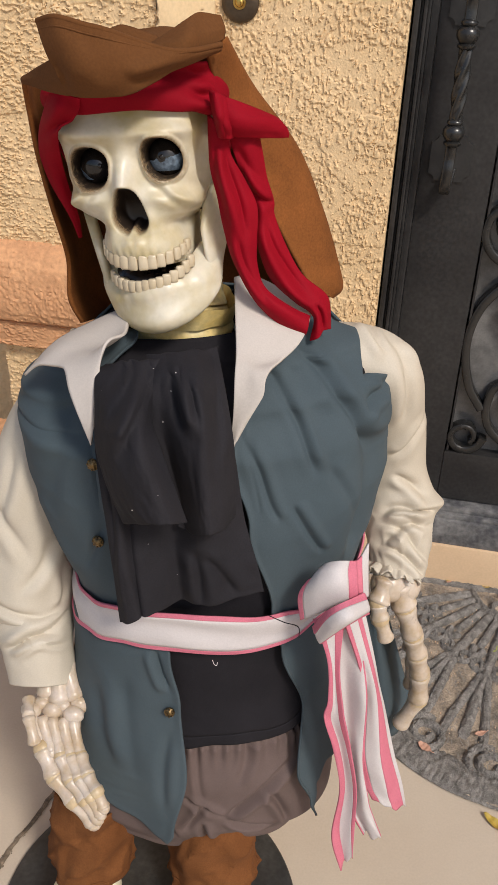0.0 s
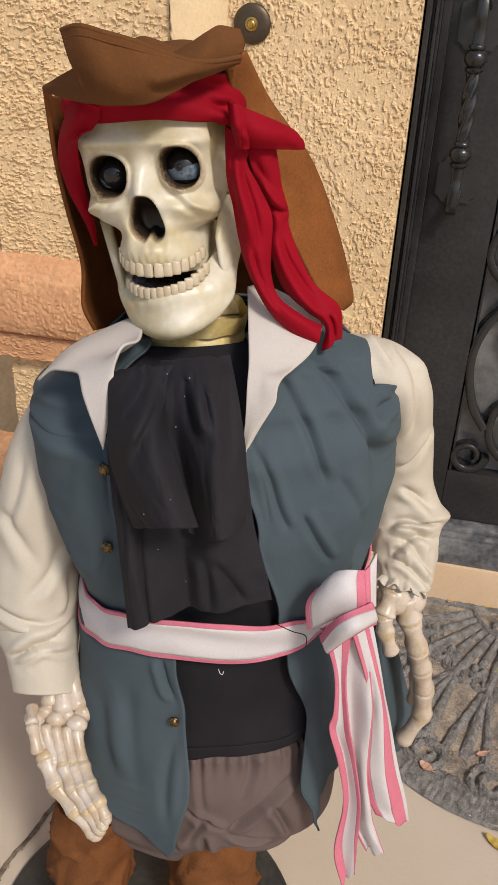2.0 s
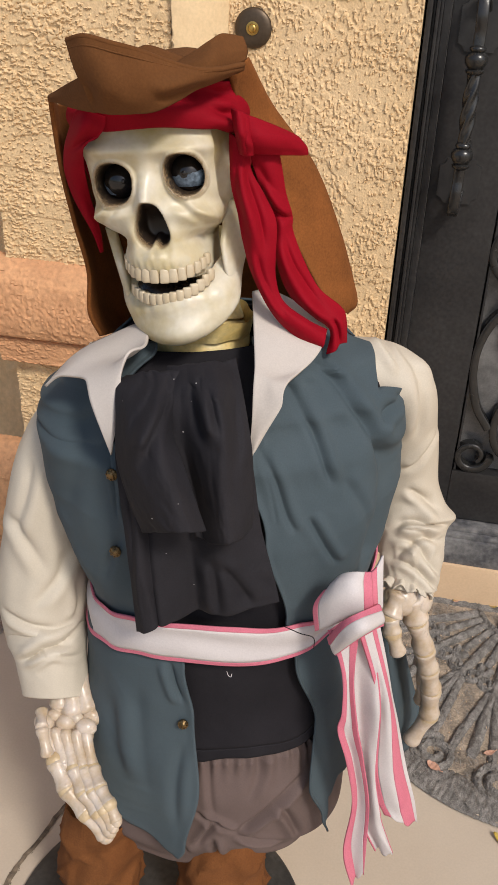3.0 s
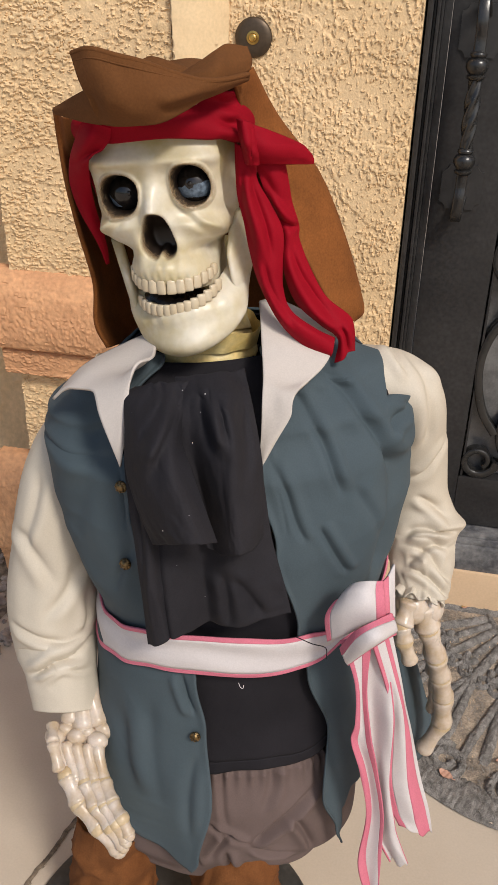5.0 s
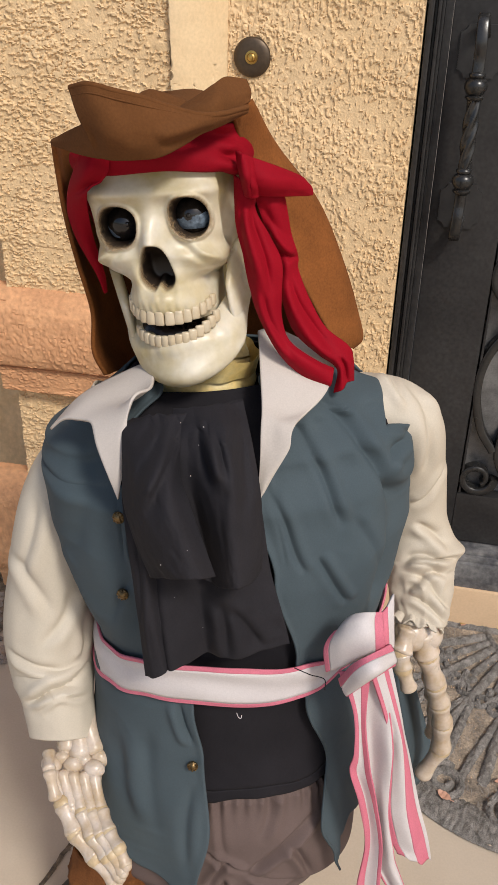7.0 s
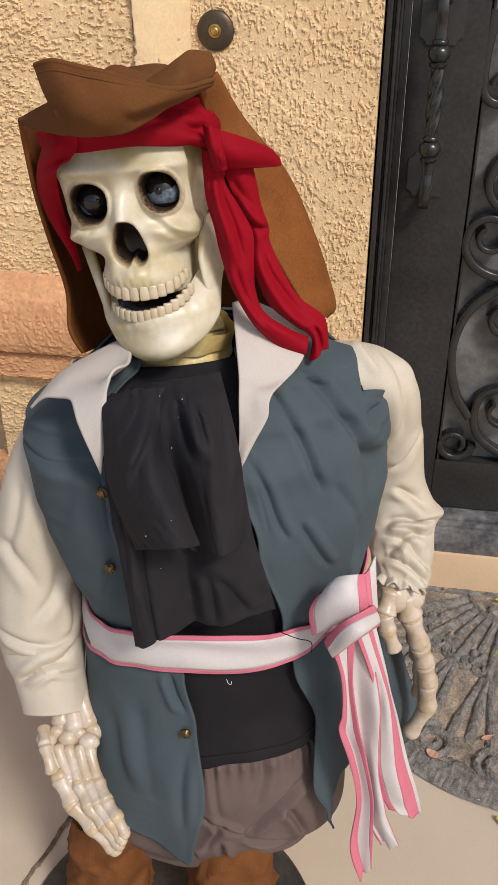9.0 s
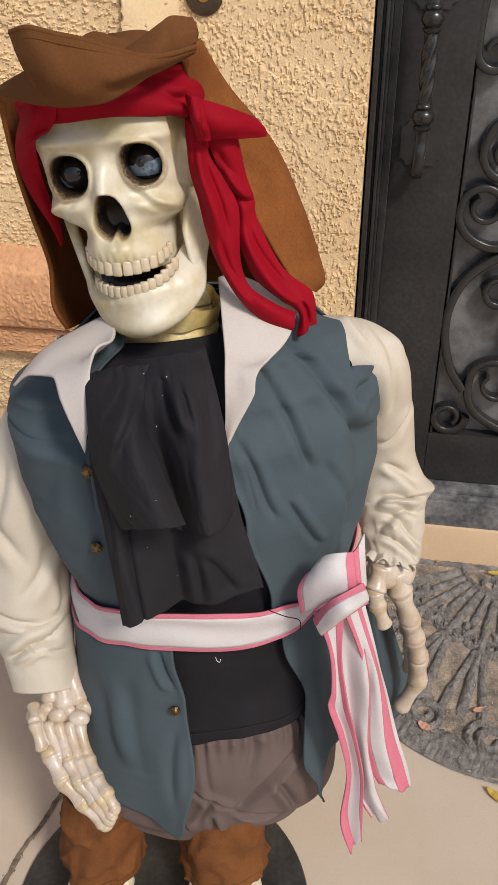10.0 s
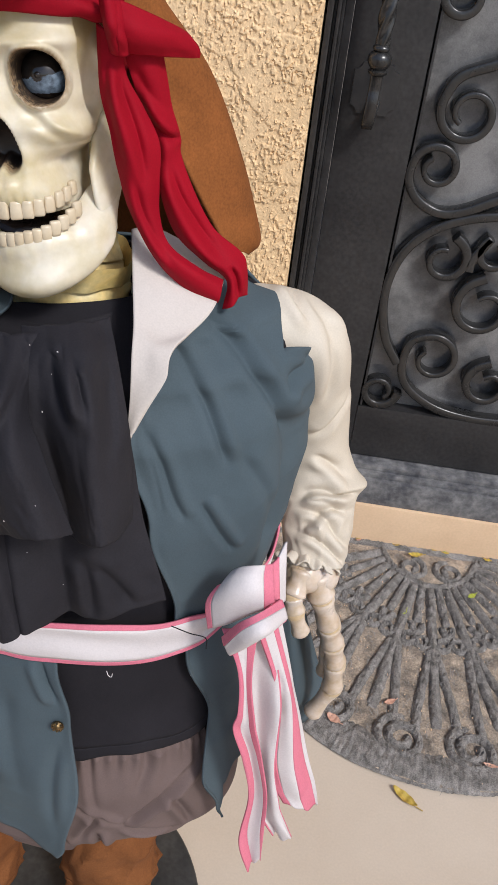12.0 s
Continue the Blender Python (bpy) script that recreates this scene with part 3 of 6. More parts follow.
def at(u, v, z):
    return FIG @ Vector((u, v, z))


def ats(pts):
    return [at(*p) for p in pts]


# torso: centre, half width, front depth and back depth over height
CEN = [(0.20, 0.025), (0.45, 0.022), (0.66, 0.022), (0.82, 0.014), (0.95, 0.004), (1.04, -0.012)]
HALF = [(0.20, 0.195), (0.45, 0.188), (0.58, 0.178), (0.67, 0.174), (0.75, 0.202), (0.84, 0.216), (0.92, 0.216), (0.97, 0.208), (1.0, 0.190), (1.022, 0.155), (1.038, 0.11), (1.05, 0.07)]
FRONT = [(0.20, 0.150), (0.45, 0.152), (0.66, 0.146), (0.80, 0.146), (0.90, 0.134), (0.96, 0.110), (1.0, 0.082), (1.03, 0.06), (1.05, 0.045)]
BACK = [(0.20, 0.12), (0.66, 0.11), (0.90, 0.12), (0.98, 0.105), (1.03, 0.08), (1.05, 0.06)]


def body(th, z, out=0.0):
    """A point on the torso at the angle th from the front (to +u), pushed out by out; u, v, z."""
    a, d, b = curve1(HALF, z) + out, curve1(FRONT, z) + out, curve1(BACK, z) + out
    s, c = math.sin(th), math.cos(th)
    u = curve1(CEN, z) + a * math.copysign(abs(s) ** 0.92, s)
    u += 0.012 * smooth(0.5, 1.0, -s) * smooth(0.62, 0.76, z) * smooth(1.03, 0.94, z)
    u -= 0.015 * smooth(0.55, 1.0, s) * smooth(0.66, 0.76, z) * smooth(0.945, 0.885, z)
    v = -(d if c > 0 else b) * math.copysign(abs(c) ** 0.80, c)
    return u, v, z + smooth(0.84, 1.0, z) * (0.085 * u - 0.028) - 0.030 * smooth(0.90, 1.0, z) * smooth(-0.07, -0.15, u)


def angle_at(u, z, out=0.0):
    """The angle on the front of the torso at which it reaches u."""
    k = (u - curve1(CEN, z)) / (curve1(HALF, z) + out)
    k = max(-0.999, min(0.999, k))
    return math.asin(math.copysign(abs(k) ** (1 / 0.92), k))


def cloth_noise(u, v, z, seed, amp=0.003):
    return amp * (n3(u * 14 + seed, v * 14, z * 9) + 0.5 * n3(u * 34, v * 34 + seed, z * 22))


def crease(u, v, z, seed, amp=0.002, su=9.0, sz=16.0):
    """Sharp little cloth creases: ridged noise."""
    a = n3(u * su + seed, v * su, z * sz + 3 * n3(u * 5, seed, z * 5))
    return amp * (1 - min(1.0, 3.2 * abs(a))) ** 2


def folds_of(lines, end=0.30):
    """Creases along lines of (u, z) places, each with a width, a depth and the side (1 or -1) on which the cloth swells; gives the height at (u, z)."""
    made = []
    for pts, w, h, side in lines:
        n = 4 * (len(pts) - 1)
        line = [catmull([(x, 0, z) for x, z in pts], i / n) for i in range(n + 1)]
        xs, zs = [p.x for p in line], [p.z for p in line]
        made.append((line, n, w, h, side, min(xs) - 5 * w, max(xs) + 5 * w, min(zs) - 5 * w, max(zs) + 5 * w))

    def height(u, z):
        d = 0.0
        for line, n, w, h, side, x0, x1, z0, z1 in made:
            if u < x0 or u > x1 or z < z0 or z > z1:
                continue
            best, k, turn = 9.0, 0.0, 1.0
            for i in range(n):
                ax, az = line[i].x, line[i].z
                ex, ez = line[i + 1].x - ax, line[i + 1].z - az
                f = max(0.0, min(1.0, ((u - ax) * ex + (z - az) * ez) / (ex * ex + ez * ez)))
                q = (u - ax - f * ex) ** 2 + (z - az - f * ez) ** 2
                if q < best:
                    best, k, turn = q, i + f, (u - ax) * ez - (z - az) * ex
            q = math.copysign(math.sqrt(best), turn) * side
            fade = smooth(0, end * n, k) * smooth(n, (1 - end) * n, k)
            d += fade * h * (0.9 * math.exp(-((q - 1.8 * w) / (1.5 * w)) ** 2) - math.exp(-(q / w) ** 2) + 0.25 * math.exp(-((q + 2.2 * w) / (1.6 * w)) ** 2))
        return d
    return height


# undershirt
bm = bmesh.new()


def undershirt(s, t):
    th = 2 * math.pi * s
    f = math.cos(th)
    hem = 0.479 - 0.012 * math.cos(th - 0.25) + 0.035 * smooth(0.3, 0.9, math.sin(th)) + 0.004 * math.sin(th * 9)
    z = hem + (1.045 - 0.016 * max(0.0, f) - hem) * t
    u, v, z = body(th, z, -0.010 + 0.006 * smooth(0.12, 0.0, t))
    w = 0.003 * math.sin(u * 80 + 6 * z) * smooth(0.5, 0.45, z) + cloth_noise(u, v, z, 3, 0.004)
    return at(u, v - w * max(0, f), z)


tee = thing("undershirt", FIG @ Vector((0, 0.08, 0.47)), "black cotton undershirt on the skeleton figure", "shirt")
grid(bm, lambda s, t: undershirt(s, 0.03 + 0.97 * t), 96, 106, closed=True)
part("cloth", bm, BLACK, tee, thick=0.002)
bm = bmesh.new()
grid(bm, lambda s, t: undershirt(s, 0.031 * t), 96, 6, closed=True)
part("hem", bm, BLACK, tee, thick=0.0022)

# ---- vest ----
vest = thing("vest", FIG @ Vector((0, 0.10, 0.42)), "open teal-grey cotton vest with brass buttons", "vest")
EDGE_L = [(0.27, -0.046), (0.32, -0.026), (0.43, -0.010), (0.55, -0.018), (0.63, -0.030), (0.70, -0.066), (0.757, -0.083), (0.805, -0.090), (0.86, -0.098), (0.91, -0.098), (0.94, -0.100), (0.97, -0.112), (1.0, -0.108), (1.04, -0.06)]
EDGE_R = [(0.30, 0.160), (0.34, 0.150), (0.41, 0.131), (0.52, 0.136), (0.63, 0.104), (0.70, 0.088), (0.82, 0.058), (0.905, 0.036), (0.95, 0.040), (0.985, 0.055), (1.02, 0.06), (1.04, 0.04)]
HEM_L = [(0.0, 0.298), (0.22, 0.328), (0.5, 0.378), (0.8, 0.41), (1.0, 0.39)]
HEM_R = [(0.0, 0.305), (0.10, 0.33), (0.30, 0.375), (0.6, 0.40), (1.0, 0.39)]


VEST_RIGHT = folds_of((
    ([(0.086, 1.010), (0.119, 0.988), (0.148, 0.959), (0.179, 0.916), (0.199, 0.873)], 0.0052, 0.0105, -1),
    ([(0.182, 0.920), (0.199, 0.873), (0.199, 0.826), (0.190, 0.782), (0.184, 0.736)], 0.0110, 0.0150, -1),
    ([(0.073, 0.984), (0.096, 0.953), (0.114, 0.920), (0.134, 0.868)], 0.0045, 0.0065, -1),
    ([(0.050, 0.921), (0.067, 0.889), (0.081, 0.848), (0.094, 0.822)], 0.0040, 0.0040, -1),
    ([(0.105, 0.845), (0.127, 0.803), (0.145, 0.770)], 0.0040, 0.0055, -1),
    ([(0.045, 0.938), (0.053, 0.908), (0.064, 0.869), (0.072, 0.831)], 0.0022, 0.0010, -1),
    ([(0.217, 0.941), (0.197, 0.940), (0.180, 0.933)], 0.0060, 0.0078, -1),
    ([(0.178, 0.967), (0.200, 0.956), (0.221, 0.936)], 0.0030, 0.0031, 1),
    ([(0.142, 0.886), (0.171, 0.836), (0.182, 0.799)], 0.0050, 0.0031, -1)), end=0.16)
VEST_LEFT = folds_of((
    ([(-0.147, 0.714), (-0.182, 0.775), (-0.197, 0.814)], 0.0090, 0.0062, 1),
    ([(-0.129, 0.952), (-0.149, 0.884), (-0.172, 0.794)], 0.0120, 0.0047, 1),
    ([(-0.095, 0.827), (-0.111, 0.783), (-0.125, 0.736)], 0.0050, 0.0031, -1),
    ([(-0.110, 0.911), (-0.106, 0.877), (-0.103, 0.828)], 0.0024, 0.0034, -1),
    ([(-0.051, 0.642), (-0.042, 0.601), (-0.030, 0.569)], 0.0045, 0.0070, 1),
    ([(-0.087, 0.594), (-0.089, 0.503), (-0.078, 0.392)], 0.0110, 0.0054, 1),
    ([(-0.121, 0.563), (-0.120, 0.482), (-0.107, 0.406)], 0.0120, 0.0062, -1),
    ([(-0.029, 0.521), (-0.040, 0.438), (-0.037, 0.346)], 0.0070, 0.0047, -1)))


def vest_folds(u, z, right):
    """Pulls that fan from the opening down to the armhole, and upright drapes lower down."""
    return VEST_RIGHT(u, z) if right else VEST_LEFT(u, z)


def vest_panel(right):
    """A front panel; above the armhole it ends at the shoulder, below it runs round the side."""
    edge, hem, sg = (EDGE_R, HEM_R, 1) if right else (EDGE_L, HEM_L, -1)
    SEAM, NV, NA, NB = 0.75, 250, 90, 70
    J = 224 if right else 250

    def fn(s, t):
        z = curve1(hem, s) + (1.043 - curve1(hem, s)) * t
        th0 = angle_at(curve1(edge, z), z, 0.006)
        thm = angle_at(0.182 if right else -0.190, z, 0.006)
        th = th0 + (thm - th0) * s / SEAM if s <= SEAM else thm + (sg * radians(122) - thm) * (s - SEAM) / (1 - SEAM)
        u, v, z = body(th, z, 0.006)
        front = max(0.0, math.cos(th)) ** 0.5
        out = vest_folds(u, z, right) + cloth_noise(u, v, z, 7 + sg, 0.0016) + crease(u, v, z, 4 + sg, 0.0009)
        out *= 0.3 + 0.7 * smooth(0.0, 0.06, s)
        flare = 0.006 * smooth(0.5, 0.35, z) + 0.012 * smooth(0.55, 0.30, z) * (0.5 + 0.5 * math.sin(u * 46 + (1 if right else 2.2)))
        flare += (0.004 * smooth(SEAM, 0.87, s) * smooth(0.80, 0.93, z) if right else 0)
        lip = 0.0035 * math.exp(-(s / 0.02) ** 2)
        waist = -0.006 * math.exp(-((z - 0.66) / 0.03) ** 2)
        o = (out + flare + lip + waist)
        return at(u + o * math.sin(th) * 0.8, v - o * math.cos(th) * (front if math.cos(th) > 0 else 1), z)
    bm = bmesh.new()
    grid(bm, lambda s, t: fn(SEAM * s, t), NA, NV)
    grid(bm, lambda s, t: fn(SEAM + (1 - SEAM) * s, t * J / NV * (1 - (0.075 * smooth(0, 0.8, s) if right else 0) * t ** 3)), NB, J)
    bmesh.ops.remove_doubles(bm, verts=bm.verts, dist=1e-5)
    return bm


vest_left = part("front_panel", vest_panel(False), VEST, vest, thick=0.003)
vest_right = part("front_panel", vest_panel(True), VEST, vest, thick=0.003)
bm = bmesh.new()


def vest_back(s, t):
    z = 0.39 + 0.653 * t
    th = radians(121 + 118 * s)
    u, v, z = body(th, z, 0.006)
    o = cloth_noise(u, v, z, 5, 0.004) + 0.01 * smooth(0.55, 0.39, z) * math.sin(s * 14)
    return at(u, v + o, z)


grid(bm, vest_back, 60, 70)
part("back_panel", bm, VEST, vest, thick=0.003)
# a loose corner of the vest back hanging beyond the hip
bm = bmesh.new()
TAIL = [ats([(0.225, 0.00, 0.58), (0.250, 0.01, 0.58), (0.262, 0.04, 0.58)]), ats([(0.235, -0.02, 0.47), (0.275, 0.00, 0.46), (0.300, 0.05, 0.46)]), ats([(0.240, 0.0, 0.33), (0.305, 0.01, 0.30), (0.352, 0.04, 0.30)])]
grid(bm, lambda s, t: catmull([catmull(r, s) for r in TAIL], t) + Vector((0, 0.008 * math.sin(9 * s), 0)), 18, 24)
part("side_flap", bm, VEST, vest, thick=0.003)


def button(u, z, out=0.010):
    """A domed filigree brass button on the vest."""
    th = angle_at(u, z, 0.006)
    p = Vector(body(th, z, out))
    q = at(*p)
    n = (FIG.to_3x3() @ Vector((math.sin(th) * 0.7, -math.cos(th), 0.15))).normalized()
    bm = bmesh.new()
    lathe(bm, q - n * 0.002, n, [(0, 0.0062), (0.002, 0.0070), (0.0033, 0.0064), (0.0037, 0.0048), (0.005, 0.0040), (0.006, 0.0020), (0.0062, 0.001)], 20)
    a, b = ring_axes(n)
    for i in range(8):
        d = a * math.cos(i * math.pi / 4) + b * math.sin(i * math.pi / 4)
        ball(bm, q + n * 0.002 + d * 0.0055, 0.0012, (1, 1, 1), 6, 4)
    part("button", bm, ANTIQUE, vest, "antique brass filigree button")


button(-0.104, 0.795, 0.012)
button(-0.030, 0.545, 0.014)
button(-0.106, 0.902, 0.010)

# ---- sleeves of the cream shirt with its collar ----
shirt = thing("pirate_shirt", FIG @ Vector((0, 0.05, 0.45)), "cream satin shirt with wide collar and gathered cuffs", "shirt")


def sleeve(pts, radii, seed, lines, gather, hem, elbow=0.0):
    """A sleeve round the line pts, with folds on the side that faces forwards; gather puckers it round the wrist, hem lifts its front edge."""
    path, height, back = ats(pts), folds_of(lines), FIG.inverted()
    bm = bmesh.new()

    def fn(s, t):
        th = 2 * math.pi * s
        d = (catmull(path, min(1, t + 0.01)) - catmull(path, max(0, t - 0.01))).normalized()
        a, b = ring_axes(d, Vector((0, 1, 0)))
        co, si = math.cos(th), math.sin(th)
        r = 1 + 0.035 * n3(co * 1.3 + seed, si * 1.3, t * 4) + 0.014 * n3(co * 3 + seed, si * 3, t * 11)
        k = smooth(0.62, 0.86, t)
        q = n3(co * 1.6 + seed, si * 1.6 + 2.2 * t, t * 8)
        r += gather * k * (0.75 * (1 - min(1.0, 2.2 * abs(q))) ** 2 + 0.22 * math.sin(9 * th + 11 * t) * smooth(0.85, 1, t))
        r *= curve1(radii, t)
        r += elbow * math.exp(-((t - 0.725) / 0.028) ** 2) * max(0.0, co) ** 2
        out = a * co + b * si
        p = catmull(path, t) + out * r - d * hem * smooth(0.8, 1.0, t) * max(0.0, -si)
        l = back @ p
        return p + out * height(l.x, l.z) * smooth(-0.55, 0.25, -si)
    grid(bm, fn, 110, 190, closed=True)
    return part("sleeve", bm, CREAM, shirt, thick=0.0022)


sleeve([(-0.120, 0.035, 0.955), (-0.185, 0.020, 0.843), (-0.205, 0.005, 0.773), (-0.219, 0.000, 0.681), (-0.219, -0.018, 0.594), (-0.212, -0.040, 0.566), (-0.205, -0.060, 0.500)],
       [(0, 0.030), (0.17, 0.046), (0.4, 0.050), (0.58, 0.057), (0.75, 0.052), (0.9, 0.045), (1, 0.043)], 3.0,
       (([(-0.164, 0.602), (-0.188, 0.600), (-0.215, 0.596), (-0.250, 0.564)], 0.0043, 0.0087, 1),
        ([(-0.272, 0.635), (-0.235, 0.627), (-0.193, 0.618)], 0.0051, 0.0058, 1),
        ([(-0.253, 0.771), (-0.230, 0.747), (-0.198, 0.684)], 0.0076, 0.0046, 1),
        ([(-0.183, 0.726), (-0.189, 0.689), (-0.225, 0.649)], 0.0068, 0.0052, -1),
        ([(-0.173, 0.675), (-0.170, 0.638), (-0.176, 0.617)], 0.0043, 0.0046, 1),
        ([(-0.213, 0.854), (-0.222, 0.805), (-0.245, 0.735)], 0.0068, 0.0041, -1),
        ([(-0.250, 0.569), (-0.205, 0.595), (-0.165, 0.587)], 0.0038, 0.0052, 1),
        ([(-0.233, 0.562), (-0.200, 0.588), (-0.159, 0.560)], 0.0026, 0.0029, 1)), 0.015, 0.016)
sleeve([(0.085, 0.010, 0.945), (0.148, 0.000, 0.950), (0.217, 0.012, 0.932), (0.246, 0.045, 0.850), (0.261, 0.055, 0.773), (0.272, 0.040, 0.720), (0.273, 0.012, 0.683), (0.269, -0.014, 0.641)],
       [(0, 0.040), (0.14, 0.046), (0.30, 0.045), (0.45, 0.045), (0.60, 0.044), (0.72, 0.050), (0.86, 0.041), (1, 0.036)], 9.0,
       (([(0.238, 0.812), (0.259, 0.825), (0.275, 0.851), (0.289, 0.869)], 0.0050, 0.0055, -1),
        ([(0.324, 0.730), (0.288, 0.740), (0.255, 0.741), (0.239, 0.723)], 0.0050, 0.0080, -1),
        ([(0.316, 0.708), (0.278, 0.723), (0.255, 0.708), (0.234, 0.685)], 0.0045, 0.0070, -1),
        ([(0.236, 0.714), (0.263, 0.718), (0.287, 0.694), (0.314, 0.656)], 0.0040, 0.0060, 1),
        ([(0.232, 0.687), (0.259, 0.693), (0.288, 0.670), (0.315, 0.631)], 0.0035, 0.0055, 1),
        ([(0.250, 0.731), (0.273, 0.731), (0.296, 0.715)], 0.0030, 0.0045, -1),
        ([(0.180, 1.005), (0.196, 0.994), (0.218, 0.968)], 0.0036, 0.0070, 1),
        ([(0.204, 0.998), (0.231, 0.976), (0.259, 0.935)], 0.0052, 0.0075, -1),
        ([(0.232, 0.972), (0.249, 0.920), (0.250, 0.861)], 0.0070, 0.0070, 1),
        ([(0.250, 0.788), (0.277, 0.770), (0.310, 0.739)], 0.0048, 0.0065, 1)), 0.08, 0.0, 0.011)


def frill(c, axis, r, seed):
    """A narrow gathered cuff edge round the wrist."""
    axis = (FIG.to_3x3() @ Vector(axis)).normalized()
    a, b = ring_axes(axis)
    p = at(*c)
    bm = bmesh.new()

    def fn(s, t):
        th = 2 * math.pi * s
        q = r * (0.82 + 0.30 * t + 0.10 * t * math.sin(13 * th + seed) + 0.05 * t * math.sin(29 * th))
        return p + axis * (0.016 * (t - 0.5) + 0.004 * t * math.sin(11 * th)) + a * q * math.cos(th) + b * q * math.sin(th)
    grid(bm, fn, 120, 8, closed=True)
    part("cuff", bm, CREAM, shirt, thick=0.002)


frill((0.262, -0.014, 0.648), (-0.25, -0.6, -0.75), 0.035, 1)

# collar: a stand round the neck and two long points
COLLAR_L = [ats([(-0.073, -0.030, 1.026), (-0.103, -0.035, 1.015), (-0.148, -0.050, 0.995), (-0.180, -0.077, 0.968)]),
            ats([(-0.069, -0.062, 1.026), (-0.095, -0.067, 1.012), (-0.133, -0.078, 1.000), (-0.157, -0.092, 0.987)]),
            ats([(-0.073, -0.092, 1.024), (-0.090, -0.097, 1.013), (-0.113, -0.104, 1.006), (-0.134, -0.110, 0.995)]),
            ats([(-0.089, -0.118, 1.019), (-0.097, -0.123, 1.009), (-0.111, -0.129, 0.993), (-0.125, -0.134, 0.976)]),
            ats([(-0.097, -0.138, 0.988), (-0.101, -0.143, 0.979), (-0.106, -0.148, 0.968), (-0.113, -0.152, 0.958)]),
            ats([(-0.099, -0.155, 0.952), (-0.101, -0.156, 0.946), (-0.102, -0.157, 0.938), (-0.104, -0.158, 0.928)])]
bm = bmesh.new()
grid(bm, lambda s, t: catmull([catmull(r, s) for r in COLLAR_L], t) + (FIG.to_3x3() @ Vector((0, -0.004 * math.sin(s * 3) * math.sin(t * 9), 0.003 * math.sin(t * 14)))), 24, 60)
part("collar", bm, COLLAR, shirt, "off-white pointed collar", thick=0.003)
COLLAR_R = [ats([(0.041, -0.030, 1.061), (0.059, -0.020, 1.060), (0.089, -0.030, 1.050), (0.125, -0.050, 1.032)]),
            ats([(0.041, -0.072, 1.039), (0.059, -0.068, 1.038), (0.085, -0.074, 1.029), (0.112, -0.085, 1.016)]),
            ats([(0.041, -0.114, 1.014), (0.051, -0.114, 1.011), (0.067, -0.117, 1.005), (0.088, -0.112, 1.004)]),
            ats([(0.039, -0.136, 0.993), (0.050, -0.138, 0.995), (0.059, -0.138, 0.997), (0.071, -0.136, 0.997)]),
            ats([(0.038, -0.152, 0.963), (0.047, -0.153, 0.971), (0.056, -0.152, 0.976), (0.066, -0.149, 0.981)]),
            ats([(0.036, -0.160, 0.925), (0.038, -0.161, 0.930), (0.041, -0.161, 0.937), (0.045, -0.160, 0.944)])]
bm = bmesh.new()
grid(bm, lambda s, t: catmull([catmull(r, s) for r in COLLAR_R], t) + (FIG.to_3x3() @ Vector((0, -0.003 * math.sin(s * 4) * math.sin(t * 7), 0.002 * math.sin(t * 15)))), 24, 60)
part("collar", bm, COLLAR, shirt, "off-white pointed collar", thick=0.003)

# ---- cravat ----
cravat = thing("cravat", FIG @ Vector((-0.03, -0.16, 0.75)), "layered black cotton cravat hanging from the neck", "cravat")


def hanging(rows, nu, nv, folds, lines=()):
    """A cloth through rows of points, with upright folds as (place, width, height) and creases along lines."""
    R, height = [ats(r) for r in rows], folds_of(lines)

    def fn(s, t):
        p = catmull([catmull(r, s) for r in R], t)
        o = sum(h * math.exp(-abs((s - c) / (1.25 * w)) ** 1.8) for c, w, h in folds) * smooth(0.0, 0.35, t)
        l = FIG.inverted() @ p
        o += height(l.x, l.z) + 0.0018 * n3(s * 6, t * 5, nu) + 0.0010 * n3(s * 15, t * 13, nu)
        return p + FIG.to_3x3() @ Vector((0, -o, 0))
    bm = bmesh.new()
    grid(bm, fn, nu, nv)
    return bm


lower = part("lower_ruffle", hanging([[(-0.093, -0.140, 0.991), (-0.071, -0.152, 0.997), (-0.047, -0.158, 1.000), (-0.021, -0.158, 1.000), (0.005, -0.155, 0.999), (0.023, -0.140, 0.987)],
                              [(-0.099, -0.166, 0.940), (-0.074, -0.176, 0.938), (-0.051, -0.180, 0.937), (-0.021, -0.180, 0.936), (0.009, -0.178, 0.935), (0.039, -0.162, 0.925)],
                              [(-0.091, -0.180, 0.850), (-0.076, -0.192, 0.855), (-0.056, -0.186, 0.848), (-0.025, -0.182, 0.842), (0.010, -0.184, 0.843), (0.051, -0.168, 0.850)],
                              [(-0.085, -0.190, 0.787), (-0.072, -0.204, 0.797), (-0.053, -0.196, 0.796), (-0.021, -0.184, 0.790), (0.014, -0.188, 0.793), (0.066, -0.176, 0.795)],
                              [(-0.081, -0.196, 0.730), (-0.064, -0.210, 0.743), (-0.049, -0.206, 0.747), (-0.018, -0.186, 0.746), (0.019, -0.192, 0.753), (0.075, -0.180, 0.757)]],
                             110, 90, [(0.10, 0.05, 0.004), (0.30, 0.03, -0.006), (0.62, 0.05, -0.006), (0.78, 0.06, 0.006)],
                             (([(-0.087, 0.917), (-0.083, 0.858), (-0.081, 0.786)], 0.0030, 0.0045, -1),
                              ([(-0.002, 0.827), (0.005, 0.786), (0.008, 0.743)], 0.0060, 0.0067, 1),
                              ([(0.004, 0.823), (0.026, 0.789), (0.050, 0.749)], 0.0060, 0.0053, -1))), CRAVAT, cravat, thick=0.002)
